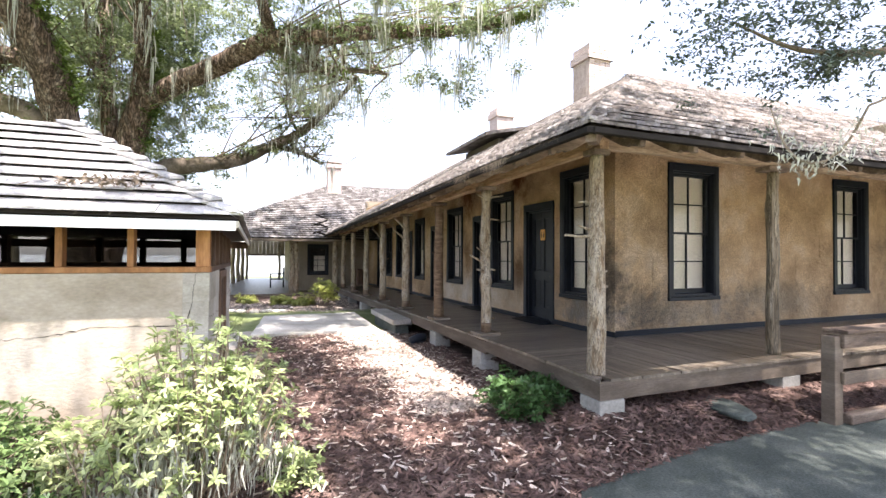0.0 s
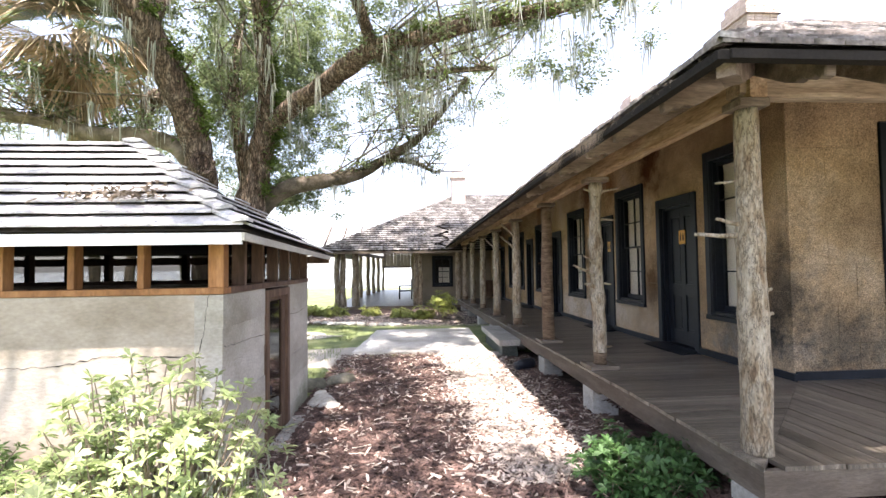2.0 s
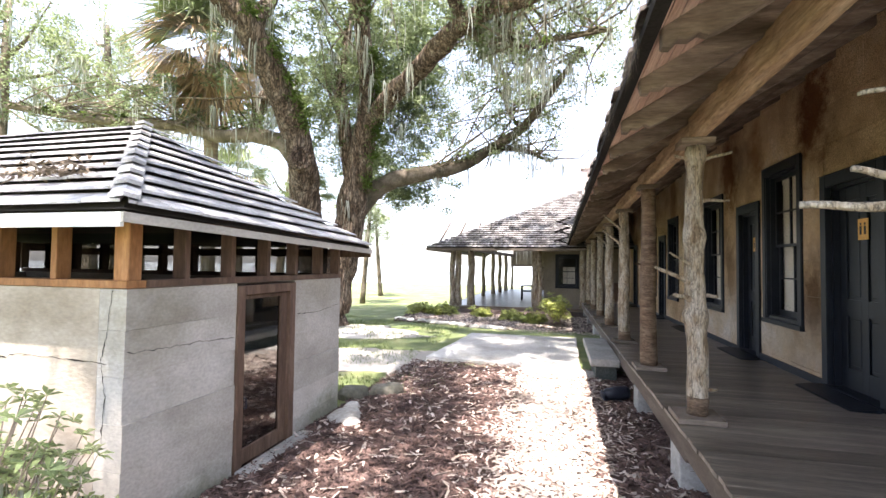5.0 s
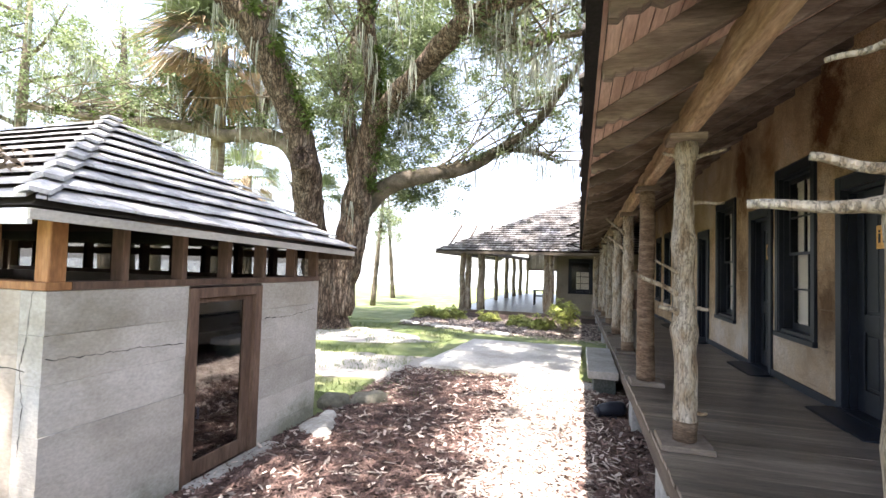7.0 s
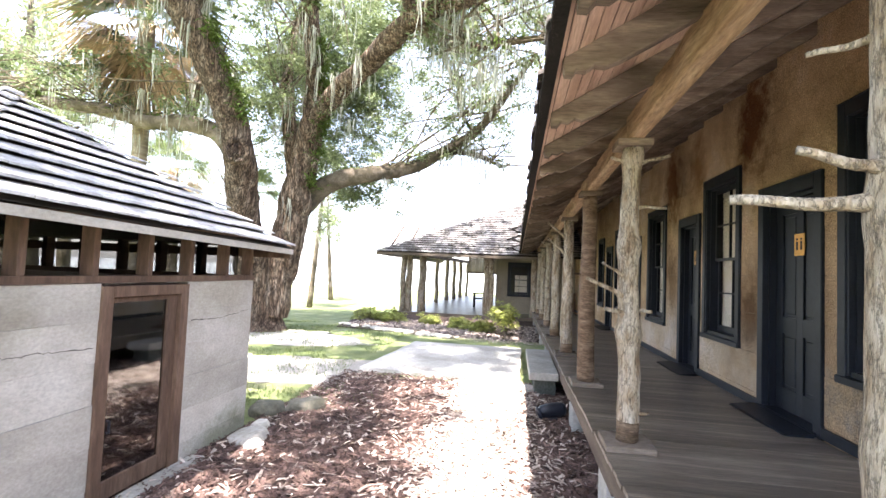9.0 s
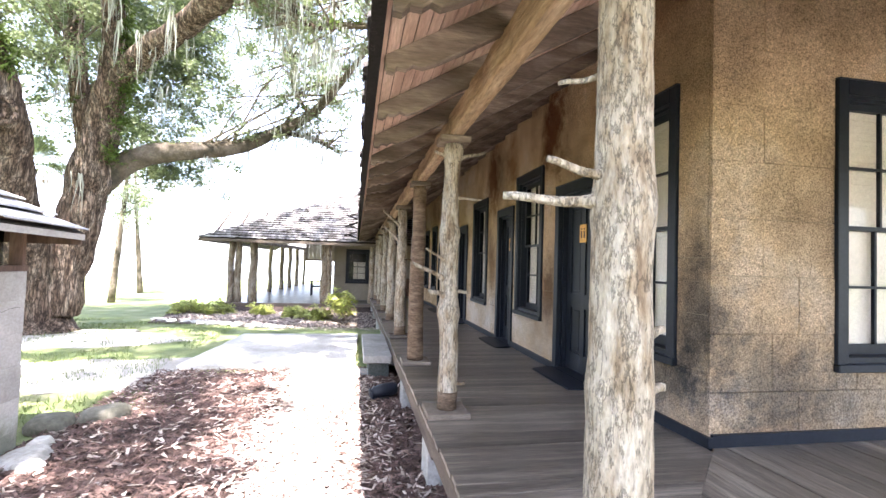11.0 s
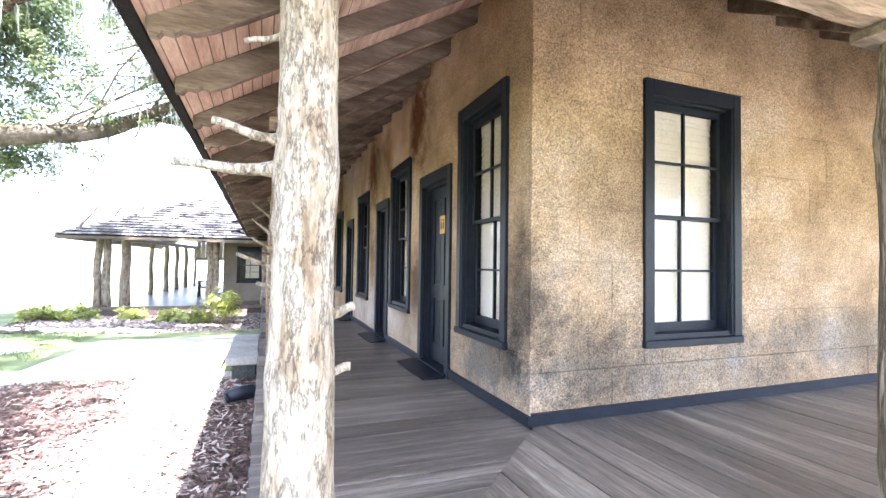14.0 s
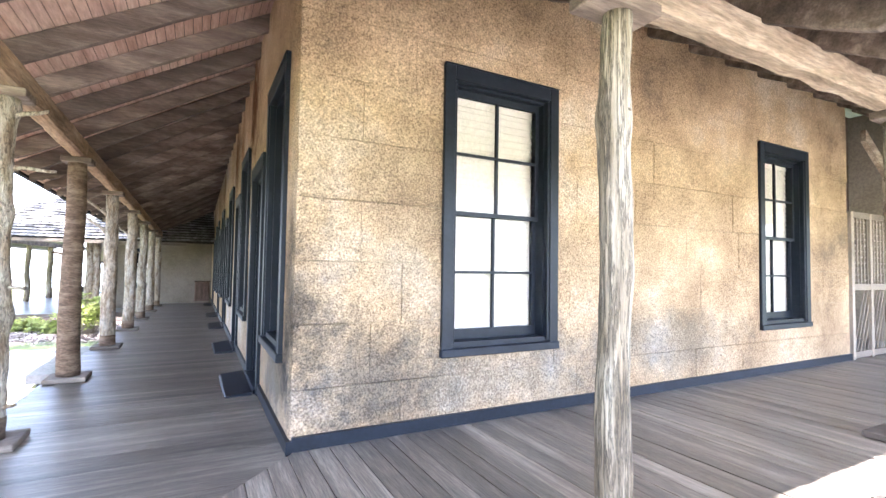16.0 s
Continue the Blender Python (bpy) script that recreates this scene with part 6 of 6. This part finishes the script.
for q in ([(7.5, -3.5, 6.5, 0.10), (5.0, -0.8, 4.2, 0.06), (3.4, 0.6, 3.1, 0.032), (2.95, 1.15, 2.72, 0.022), (2.6, 1.5, 2.72, 0.014), (2.3, 1.7, 2.9, 0.006)],
          [(2.95, 1.15, 2.72, 0.014), (2.85, 1.3, 2.5, 0.010), (2.7, 1.34, 2.42, 0.006)],
          [(3.4, 0.6, 3.1, 0.02), (3.0, 1.3, 3.1, 0.014), (2.6, 1.8, 3.15, 0.008), (2.2, 1.95, 3.2, 0.004)],
          [(2.7, 1.34, 2.42, 0.006), (2.64, 1.42, 2.22, 0.006), (2.58, 1.52, 2.17, 0.006), (2.53, 1.6, 2.26, 0.005), (2.5, 1.66, 2.48, 0.003)]):
    q = smooth_line(q, 0.06)
    bm = bmesh.new()
    tube(bm, [p[:3] for p in q], [p[3] for p in q], 7, 0.2, 3)
    o = part("limb", bm, LIMB, bough, smooth=True)
    o.matrix_parent_inverse = BINV
pts = np.concatenate([np.array([2.52, 1.66, 2.88]) + RNG.normal(0, 1, (200, 3)) * np.array([0.32, 0.28, 0.16]), np.array([3.0, 1.3, 3.05]) + RNG.normal(0, 1, (80, 3)) * np.array([0.3, 0.3, 0.18]), np.array([2.72, 1.5, 2.66]) + RNG.normal(0, 1, (50, 3)) * np.array([0.10, 0.10, 0.05])])
v, f = leaf_arrays(clumps(pts, 22, 0.035), 0.030, 0.45)
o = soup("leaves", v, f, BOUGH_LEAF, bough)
o.matrix_parent_inverse = BINV
sw = np.array([(2.7 - 0.2 * t + RNG.normal(0, 0.01), 1.34 + 0.32 * t, 2.42 - 0.24 * math.sin(math.pi * t) ** 0.7 + RNG.normal(0, 0.012)) for t in np.linspace(0, 1, 30)])
v, f = moss_arrays(sw, 0.045)
o = soup("hanging_moss", (np.asarray(v) - np.repeat(np.asarray(v)[::8], 8, 0)) * np.array([0.35, 0.35, 1.0]) + np.repeat(np.asarray(v)[::8], 8, 0), f, MOSS, bough)
o.matrix_parent_inverse = BINV
tagged(o, kind="stuff")


def whorl_arrays(tips, size, rng):
    """Rosettes of seven to nine narrow leaves round each twig end."""
    n = len(tips)
    per = 9
    axis = np.stack([rng.normal(0, 0.35, n), rng.normal(0, 0.35, n), np.ones(n)], 1) + tips * np.array([0.5, 0.5, 0.0])
    axis /= np.linalg.norm(axis, axis=1)[:, None]
    e1 = np.cross(axis, np.array([0.31, 0.95, 0.0]))
    e1 /= np.linalg.norm(e1, axis=1)[:, None]
    e2 = np.cross(axis, e1)
    a = (np.arange(per)[None, :] + rng.uniform(0, 1, (n, 1))) * 2 * math.pi / per + rng.normal(0, 0.18, (n, per))
    lift_ = rng.uniform(-0.15, 0.75, (n, per))
    out = e1[:, None] * np.cos(a)[..., None] + e2[:, None] * np.sin(a)[..., None]
    d = out * np.cos(lift_)[..., None] + axis[:, None] * np.sin(lift_)[..., None]
    side = np.cross(d, np.broadcast_to(axis[:, None], d.shape))
    side /= np.linalg.norm(side, axis=2)[..., None]
    s = (size * rng.uniform(0.6, 1.25, (n, per)))[..., None]
    up = np.cross(side, d)
    base = np.broadcast_to(tips[:, None], d.shape)
    m = base + d * s * 0.58 + up * s * 0.06
    tip = base + d * s - np.array([0, 0, 0.12]) * s
    v = np.stack([base, m + side * s * 0.17, tip, m - side * s * 0.17], 2).reshape(-1, 3)
    return v, np.arange(len(v)).reshape(-1, 4)


def shrub(x, y, w, h, n, mat, seed, label, leaf=0.064, moss=0):
    """A loose shrub: stems that fork from the ground, with whorls of leaves at their ends."""
    rng = np.random.default_rng(seed)
    s = thing("shrub", label, "shrub", at=(x, y, ground_height(x, y)))
    bm = bmesh.new()
    tips = []
    for i in range(n):
        a, rr = rng.uniform(0, 2 * math.pi), math.sqrt(rng.uniform(0.02, 1)) * w
        zt = h * rng.uniform(0.45, 1.0) * (1 - 0.35 * (rr / w) ** 2)
        b = np.array([0.25 * rr * math.cos(a), 0.25 * rr * math.sin(a), 0.0])
        t = np.array([rr * math.cos(a), rr * math.sin(a), zt])
        m = b * 0.5 + t * 0.5 + rng.normal(0, 0.05, 3)
        m[2] = zt * 0.55
        tube(bm, [b, m, t], [0.009, 0.006, 0.003], 4)
        tips.append(t)
        for j in range(2):
            tips.append(t * rng.uniform(0.72, 0.98) + rng.normal(0, 0.07, 3))
    tagged(part("stem_growth", bm, TWIG, s), kind="stuff")
    v, f = whorl_arrays(np.array(tips), leaf, rng)
    soup("leaves", v, f, mat, s)
    if moss:
        p = np.array(tips)[rng.integers(0, len(tips), moss)] * np.array([0.8, 0.8, 0.7])
        v, f = moss_arrays(p, 0.24, rng)
        root = np.repeat(v[::8], 8, 0)
        v = root + (v - root) * np.array([0.45, 0.45, 1.0])
        tagged(soup("moss", v, f, MOSS, s), kind="stuff")
    return s


shrub(-0.32, 3.55, 0.60, 1.34, 200, SHRUB, 21, "leggy pale green azalea hung with grey moss beside the outbuilding", moss=260)
shrub(-0.82, 3.5, 0.38, 0.85, 80, SHRUB, 26, "pale green azalea beside the outbuilding", moss=60)
shrub(-1.8, 3.65, 0.74, 0.86, 300, AZALEA, 22, "low green azalea before the outbuilding wall")
shrub(-1.15, 3.05, 0.42, 0.42, 110, SHRUB_DEEP, 23, "low green azalea before the outbuilding wall")
shrub(-2.9, 3.6, 0.8, 0.8, 190, AZALEA, 28, "low green azalea before the outbuilding wall")
shrub(0.28, 3.62, 0.2, 0.28, 24, SHRUB, 27, "small pale seedling shrub in the mulch")
shrub(2.68, 4.35, 0.46, 0.45, 160, SHRUB_DEEP, 24, "low deep green shrub at the porch corner", leaf=0.075)
for k, (x, y, w, h) in enumerate([(-2.7, 18.6, 0.65, 0.7), (-1.8, 18.6, 0.65, 0.65), (-0.45, 18.4, 0.4, 0.5), (0.75, 17.6, 0.5, 0.5), (1.45, 17.0, 0.4, 0.5), (2.05, 16.5, 0.55, 1.0)]):
    shrub(x, y, w * 0.8, h * (1.05 if k == 5 else 0.66), 46, BED_SHRUB, 40 + k, "sunlit yellow-green shrub in the planting bed", leaf=0.13)

# grass blades on the near lawn
n = 26000
gx, gy = RNG.uniform(-7, 0.6, n), RNG.uniform(7.3, 17.5, n)
keep = (gy > 8.0 + gx * 0.1) & ~((gx > -0.4) & (gy > 9.6)) & (np.array([noise.noise(Vector((a * 0.7, b * 0.7, 5))) for a, b in zip(gx, gy)]) > -0.18)
gx, gy = gx[keep], gy[keep]
gz = np.array([ground_height(a, b) for a, b in zip(gx, gy)])
a = RNG.uniform(0, 6.283, len(gx))
hgt = RNG.uniform(0.03, 0.085, len(gx))
p = np.stack([gx, gy, gz], 1)
sd = np.stack([np.cos(a), np.sin(a), 0 * a], 1) * 0.006
tip = p + np.stack([RNG.normal(0, 0.02, len(gx)), RNG.normal(0, 0.02, len(gx)), hgt], 1)
v = np.stack([p - sd, p + sd, tip], 1).reshape(-1, 3)
tagged(soup("grass", v, np.arange(len(v)).reshape(-1, 3), BLADE), "short patchy grass blades on the lawn", "grass", kind="stuff")

# bark mulch chips
WALK_EDGE = [1.5, 1.75, 2.2, 3.9, 5.6, 7.0], [2.0, 2.2, 2.78, 3.06, 3.1, 3.1]
n = 72000
cx, cy = RNG.uniform(-2.6, 7.0, n * 3), RNG.uniform(2.5, 10.2, n * 3)
dens = np.exp(-((cy - 5) / 5) ** 2)
ok = (((cx < 3.6) & (cx > -0.35)) | (cy < 4.5)) & (cy > np.interp(cx, WALK_EDGE[0], WALK_EDGE[1])) & (RNG.random(n * 3) < dens * np.where((abs(cx - 2.1) < 0.34) & (cy > 4.7), 0.72, 1.0))
cx, cy = cx[ok][:n], cy[ok][:n]
n = len(cx)
a, L, W = RNG.uniform(0, 6.283, n), RNG.gamma(4.0, 0.0072, n) + 0.007, RNG.uniform(0.005, 0.014, n)
tl = RNG.normal(0, 0.28, n)
d = np.stack([np.cos(a) * np.cos(tl), np.sin(a) * np.cos(tl), np.sin(tl)], 1) * L[:, None]
s = np.stack([-np.sin(a), np.cos(a), RNG.normal(0, 0.3, n)], 1) * W[:, None]
c = np.stack([cx, cy, 0.028 + RNG.uniform(0, 0.022, n) + np.array([bank(p, q) for p, q in zip(cx, cy)])], 1)
u = np.array([0, 0, 0.006])
v = np.stack([c - d - s, c + d - s * 0.6, c + d * 1.1 + s * 0.5, c - d * 0.9 + s, c + u], 1).reshape(-1, 3)
i = np.arange(n)[:, None] * 5
f = np.concatenate([i + np.array([[0, 1, 4]]), i + np.array([[1, 2, 4]]), i + np.array([[2, 3, 4]]), i + np.array([[3, 0, 4]])])
tagged(soup("mulch_chips", v, f, MULCH), "loose brown bark chips and dry leaves", "mulch", kind="stuff")

# pale dry litter, thickest on the sunlit sand strip to imitate its glare
def chips(name, n, xs, ys, mat, label, category, dz=0.04):
    n = len(xs)
    a, L, W = RNG.uniform(0, 6.283, n), RNG.uniform(0.02, 0.06, n), RNG.uniform(0.007, 0.018, n)
    tl = RNG.normal(0, 0.25, n)
    d = np.stack([np.cos(a) * np.cos(tl), np.sin(a) * np.cos(tl), np.sin(tl)], 1) * L[:, None]
    s = np.stack([-np.sin(a), np.cos(a), RNG.normal(0, 0.3, n)], 1) * W[:, None]
    c = np.stack([xs, ys, dz + RNG.uniform(0, 0.02, n) + np.array([bank(p, q) for p, q in zip(xs, ys)])], 1)
    u = np.array([0, 0, 0.006])
    v = np.stack([c - d - s, c + d - s * 0.6, c + d * 1.1 + s * 0.5, c - d * 0.9 + s, c + u], 1).reshape(-1, 3)
    i = np.arange(n)[:, None] * 5
    f = np.concatenate([i + np.array([[0, 1, 4]]), i + np.array([[1, 2, 4]]), i + np.array([[2, 3, 4]]), i + np.array([[3, 0, 4]])])
    return tagged(soup(name, v, f, mat), label, category, kind="stuff")


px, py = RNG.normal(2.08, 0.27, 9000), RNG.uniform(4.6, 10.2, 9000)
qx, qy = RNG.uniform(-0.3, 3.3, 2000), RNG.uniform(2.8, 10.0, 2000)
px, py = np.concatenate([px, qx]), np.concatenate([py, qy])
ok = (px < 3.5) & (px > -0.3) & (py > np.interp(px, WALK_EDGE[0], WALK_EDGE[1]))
chips("dry_litter", 0, px[ok], py[ok], LITTER, "pale dry leaves and bark that whiten the sunlit sand strip", "leaf litter")

fx, fy = RNG.uniform(-2.8, 3.3, 9000), RNG.uniform(14.2, 19.0, 9000)
ok = (fy > 16.0 - 0.55 * (fx + 1.0)) & (RNG.random(9000) < 0.75)
chips("bed_litter", 0, fx[ok], fy[ok], LITTER, "pale dry leaves strewn over the planting bed", "leaf litter", -0.045)

# pine straw caught along the eave
v, f, c = [], [], 0
for k in range(520):
    y = RNG.choice([RNG.uniform(3.2, 7.5), RNG.normal(4.7, 0.25), RNG.normal(5.6, 0.2)])
    L = RNG.uniform(0.02, 0.10) * (1.6 if abs(y - 4.7) < 0.3 or abs(y - 5.6) < 0.25 else 0.6)
    p = np.array([EX - 0.03 + RNG.normal(0, 0.01), y, roof_z(0) + 0.02 + fall(y)])
    q = p + np.array([RNG.normal(-0.01, 0.015), RNG.normal(0, 0.03), -L])
    v += [p - np.array([0, 0.003, 0]), p + np.array([0, 0.003, 0]), q]
    f.append((c, c + 1, c + 2))
    c += 3
tagged(soup("straw_fringe", v, f, TWIG), "dry pine straw hanging over the eave", "pine straw", kind="stuff")
v, f = moss_arrays(np.array([(-1.15 + RNG.normal(0, 0.16), 4.62 + RNG.normal(0, 0.05), 2.32 + RNG.normal(0, 0.02)) for k in range(26)]), 0.05)
tagged(soup("moss_tuft", v, f, TWIG), "fallen tuft of grey moss on the shake roof", "moss", kind="stuff")


# ---- pieces of the setting: deck boards, wall blocks, shingles ----
def unit_box(name, mat, bevel=0.03):
    bm = bmesh.new()
    box(bm, -0.5, -0.5, -0.5, 0.5, 0.5, 0.5)
    me = bpy.data.meshes.new(name)
    bm.to_mesh(me)
    bm.free()
    me.materials.append(mat)
    return me


def piece(name, me, parent, m):
    o = new(name, me)
    o.parent = parent
    o.matrix_basis = m
    return o


def span(x0, y0, z0, x1, y1, z1):
    return Matrix.Translation(((x0 + x1) / 2, (y0 + y1) / 2, (z0 + z1) / 2)) @ Matrix.Diagonal((x1 - x0, y1 - y0, z1 - z0, 1))


deck = tagged(new("deck_floor"), "porch deck of weathered grey-brown boards, mitred at the corner", "deck", kind="structure")
bx, by = unit_box("board", DECK_X), unit_box("board", DECK_Y)
rs = random.Random(4)
y = DY
while y < 21.0:
    b = y + 0.128
    dz = DECK + fall(y) + rs.uniform(-0.0015, 0.0015)
    if b <= WY:
        bm = bmesh.new()
        over = rs.uniform(0.0, 0.012)
        prism(bm, [(DX - over, y, dz - 0.027), (DX + y - DY + 0.001, y, dz - 0.027), (DX + b - DY - 0.004, b - 0.005, dz - 0.027), (DX - over, b - 0.005, dz - 0.027)], (0, 0, 0.027))
        part("board", bm, DECK_X, deck)
    else:
        piece("board", bx, deck, span(DX - rs.uniform(0, 0.012), y, dz - 0.027, WX - 0.026, b - 0.005, dz))
    y = b
x = DX + 0.128
while x < 14.6:
    b = x + 0.128
    dz = DECK + rs.uniform(-0.0015, 0.0015)
    top = DY + (x - DX)
    if top < WY - 0.03:
        bm = bmesh.new()
        over = rs.uniform(0.0, 0.012)
        prism(bm, [(x, DY - over, dz - 0.027), (b - 0.005, DY - over, dz - 0.027), (b - 0.005, DY + b - DX - 0.008, dz - 0.027), (x, top - 0.004, dz - 0.027)], (0, 0, 0.027))
        part("board", bm, DECK_Y, deck)
    else:
        piece("board", by, deck, span(x, DY - rs.uniform(0, 0.012), dz - 0.027, b - 0.005, WY - 0.026 if x < FAR_X else WY + 1.6, dz))
    x = b


def wall_blocks(wall, along, u0, u1, z0, z1, holes, seed, limit):
    """Running-bond tabby blocks with hairline joints, cut round the openings. along: which axis the wall follows."""
    r = random.Random(seed)
    course, k = 0.40, 0
    z = z0
    while z < z1 - 0.02:
        zt = min(z + course, z1)
        u = u0 - (0.38 if k % 2 else 0.0)
        while u < u1:
            w = r.choice((0.72, 0.80, 0.88))
            a, b = max(u, u0), min(u + w, u1)
            u += w
            if b - a < 0.03:
                continue
            for p, q, lo, hi in cells(a, b, z, zt, [(max(a, h[0]), min(b, h[1]), max(z, h[2]), min(zt, h[3])) for h in holes if h[0] < b and h[1] > a and h[2] < zt and h[3] > z]):
                if q - p < 0.02 or hi - lo < 0.02:
                    continue
                g = 0.0022
                proud = r.uniform(-0.0025, 0.0025)
                bm = bmesh.new()
                if along == "y":
                    box(bm, WX + proud, p + g, lo + g, WX + 0.03, q - g, hi - g, 0.0025)
                else:
                    box(bm, p + g, WY + proud, lo + g, q - g, WY + 0.03, hi - g, 0.0025)
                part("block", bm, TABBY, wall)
        z = zt
        k += 1


def trimmed(o, dz=0.0):
    return (o[1] + 0.02, o[2] - 0.02, o[3] + dz + (0.0 if o[0] == "window" else -0.2), o[4] + dz - 0.02)


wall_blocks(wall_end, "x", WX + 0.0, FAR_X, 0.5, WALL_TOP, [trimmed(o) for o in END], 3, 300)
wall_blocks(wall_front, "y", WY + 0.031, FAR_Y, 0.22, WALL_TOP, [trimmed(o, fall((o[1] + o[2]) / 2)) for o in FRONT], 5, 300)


def shingle_soup(name, rows, mat, parent, label="", open_by=0.034):
    """rows: four corners (lower left, lower right, upper right, upper left) and a thickness for each shingle."""
    v, f = [], []
    c = 0
    for a, b, d, e, t in rows:
        up = np.array([0, 0, t])
        a, b, d, e = np.array(a), np.array(b), np.array(d), np.array(e)
        gap = np.array([0, 0, open_by])
        v += [a + gap, b + gap, d, e, a + gap + up, b + gap + up, d + up * 0.25, e + up * 0.25]
        f += [(c + 4, c + 5, c + 6, c + 7), (c, c + 1, c + 5, c + 4), (c + 1, c + 2, c + 6, c + 5), (c + 3, c, c + 4, c + 7)]
        c += 8
    return soup(name, v, f, mat, parent, label)


def course_rows(point, start, stop, run, step, width, thick, r, inv=1.0):
    """Shingles of one slope. point(d, u): place at d up the slope and u along it; start(d), stop(d): its ends."""
    out = []
    d = 0.0
    k = 0
    while d < run - 0.02:
        top = min(d + step * 1.25, run)
        u = start(d) - r.uniform(0, width)
        while u < stop(d):
            w = width * r.uniform(0.65, 1.35)
            a, b = max(u, start(d)), min(u + w - 0.006, stop(d))
            u += w
            if b - a < 0.02:
                continue
            low = max(d - 0.02 + r.uniform(-0.028, 0.012), -0.055)
            t = thick * r.uniform(0.7, 1.5)
            a2, b2 = max(a, start(top)), min(b, stop(top))
            if b2 - a2 < 0.01:
                a2 = b2 = (a + b) / 2 if start(top) < (a + b) / 2 < stop(top) else (min(max(start(top), a), b) if a < start(top) else max(min(stop(top), b), a))
            out.append((point(low, a), point(low, b), point(top, b2), point(top, a2), t))
        d += step
        k += 1
    return out


r = random.Random(9)
def split_rows(rows, axis, low, high, count=140):
    """The shingles of the lowest courses by the corner become pieces; the rest stay joined."""
    near = [q for q in rows if low < q[0][axis] < high and q[0][2] < roof_z(0.75)][:count]
    for q in near:
        shingle_soup("shingle", [q], SHINGLE, main_roof)
    picked = {id(q) for q in near}
    return [q for q in rows if id(q) not in picked]


rows = course_rows(lambda d, u: np.array(front_point(d, u, 0.018)), lambda d: EY + max(0, d), lambda d: 23.5, RIDGE, 0.19, 0.16, 0.024, r)
tagged(shingle_soup("shingles_front", split_rows(rows, 1, EY, 8.5), SHINGLE, main_roof), kind="stuff")
rows = course_rows(lambda d, u: np.array(end_point(d, u, 0.018)), lambda d: EX + max(0, d), lambda d: 15.8, RIDGE, 0.19, 0.16, 0.024, r)
tagged(shingle_soup("shingles_end", split_rows(rows, 0, EX, 8.0), SHINGLE, main_roof), kind="stuff")
rows = course_rows(lambda d, u: np.array(wing_front(d, u, 0.022)), lambda d: WE_X + max(0, d), lambda d: 8.0, WRUN, 0.20, 0.17, 0.026, r)
tagged(shingle_soup("shingles", rows, WING_SHINGLE, wing_roof, open_by=0.07), kind="stuff")
rows = course_rows(lambda d, u: np.array(wing_side(d, u, 0.022)), lambda d: WE_Y + max(0, d), lambda d: WEND + 0.5, WRUN, 0.4, 0.4, 0.03, r)
tagged(shingle_soup("shingles", rows, WING_SHINGLE, wing_roof), kind="stuff")
# hip caps of the long house
rows = []
d = 0.0
while d < RIDGE - 0.1:
    for s in (-1, 1):
        a, b = np.array(front_point(d - 0.02, EY + d - 0.02, 0.045)), np.array(front_point(d + 0.24, EY + d + 0.24, 0.05))
        o = np.array([0.0, 0.13, -0.01]) if s < 0 else np.array([0.13, 0.0, -0.01])
        q = (a, a + o, b + o, b) if s > 0 else (a + o, a, b, b + o)
        rows.append((*q, 0.03))
    d += 0.19
tagged(shingle_soup("hip_caps", rows, SHINGLE, main_roof), kind="stuff")


# shakes of the well house, each a piece of its own on the two slopes that show
def shake(point, a, b, a2, b2, lo, hi, t):
    bm = bmesh.new()
    low = [point(lo, a, 0.05), point(lo, b, 0.05), point(hi, b2, 0.004), point(hi, a2, 0.004)]
    if (low[2] - low[3]).length < 0.02:
        low = low[:3]
    vs = [bm.verts.new(p) for p in low]
    ups = [t, t, t * 0.35, t * 0.35]
    tops = [bm.verts.new(p + Vector((0, 0, ups[i]))) for i, p in enumerate(low)]
    bm.faces.new(vs[::-1])
    bm.faces.new(tops)
    for i in range(len(vs)):
        j = (i + 1) % len(vs)
        bm.faces.new((vs[i], vs[j], tops[j], tops[i]))
    part("shake", bm, SHAKE, shed_roof)


r = random.Random(12)
COURSES = 10
stepc = RUN / COURSES
for k in range(COURSES):
    lo, hi = k * stepc - 0.03, min((k + 1.12) * stepc, RUN)
    for point, start, stop, wide in ((shed_south, lambda d: RX0 + max(d, 0), lambda d: RX1 - max(d, 0), 0.34), (shed_east, lambda d: RY0 + max(d, 0), lambda d: RY1 - max(d, 0), 0.24)):
        u = start(lo) - r.uniform(0, wide)
        while u < stop(lo):
            w = wide * r.uniform(0.6, 1.4)
            a, b = max(u, start(lo)), min(u + w - 0.004, stop(lo))
            u += w
            if b - a < 0.03:
                continue
            a2, b2 = max(a, start(hi)), min(b, stop(hi))
            if b2 < a2:
                a2 = b2 = start(hi) if a < start(hi) else stop(hi)
            j = r.uniform(-0.006, 0.006)
            shake(point, a, b, a2, b2, lo + j, hi, 0.014 * r.uniform(0.8, 1.3))
hipdir = ridge_a - Vector((RX1, RY0, 2.0))
for k in range(COURSES):
    a = Vector((RX1, RY0, 2.0)) + hipdir * (k / COURSES - 0.022)
    b = Vector((RX1, RY0, 2.0)) + hipdir * min((k + 1.12) / COURSES, 1.0)
    for off in (Vector((-0.10, 0.0, 0.0)), Vector((0.0, 0.10, 0.0))):
        bm = bmesh.new()
        prism(bm, [a + Vector((0, 0, 0.088)), a + off + Vector((0, 0, 0.078)), b + off + Vector((0, 0, 0.022)), b + Vector((0, 0, 0.030))], (0, 0, 0.024))
        bmesh.ops.recalc_face_normals(bm, faces=bm.faces)
        part("hip_cap", bm, SHAKE, shed_roof)
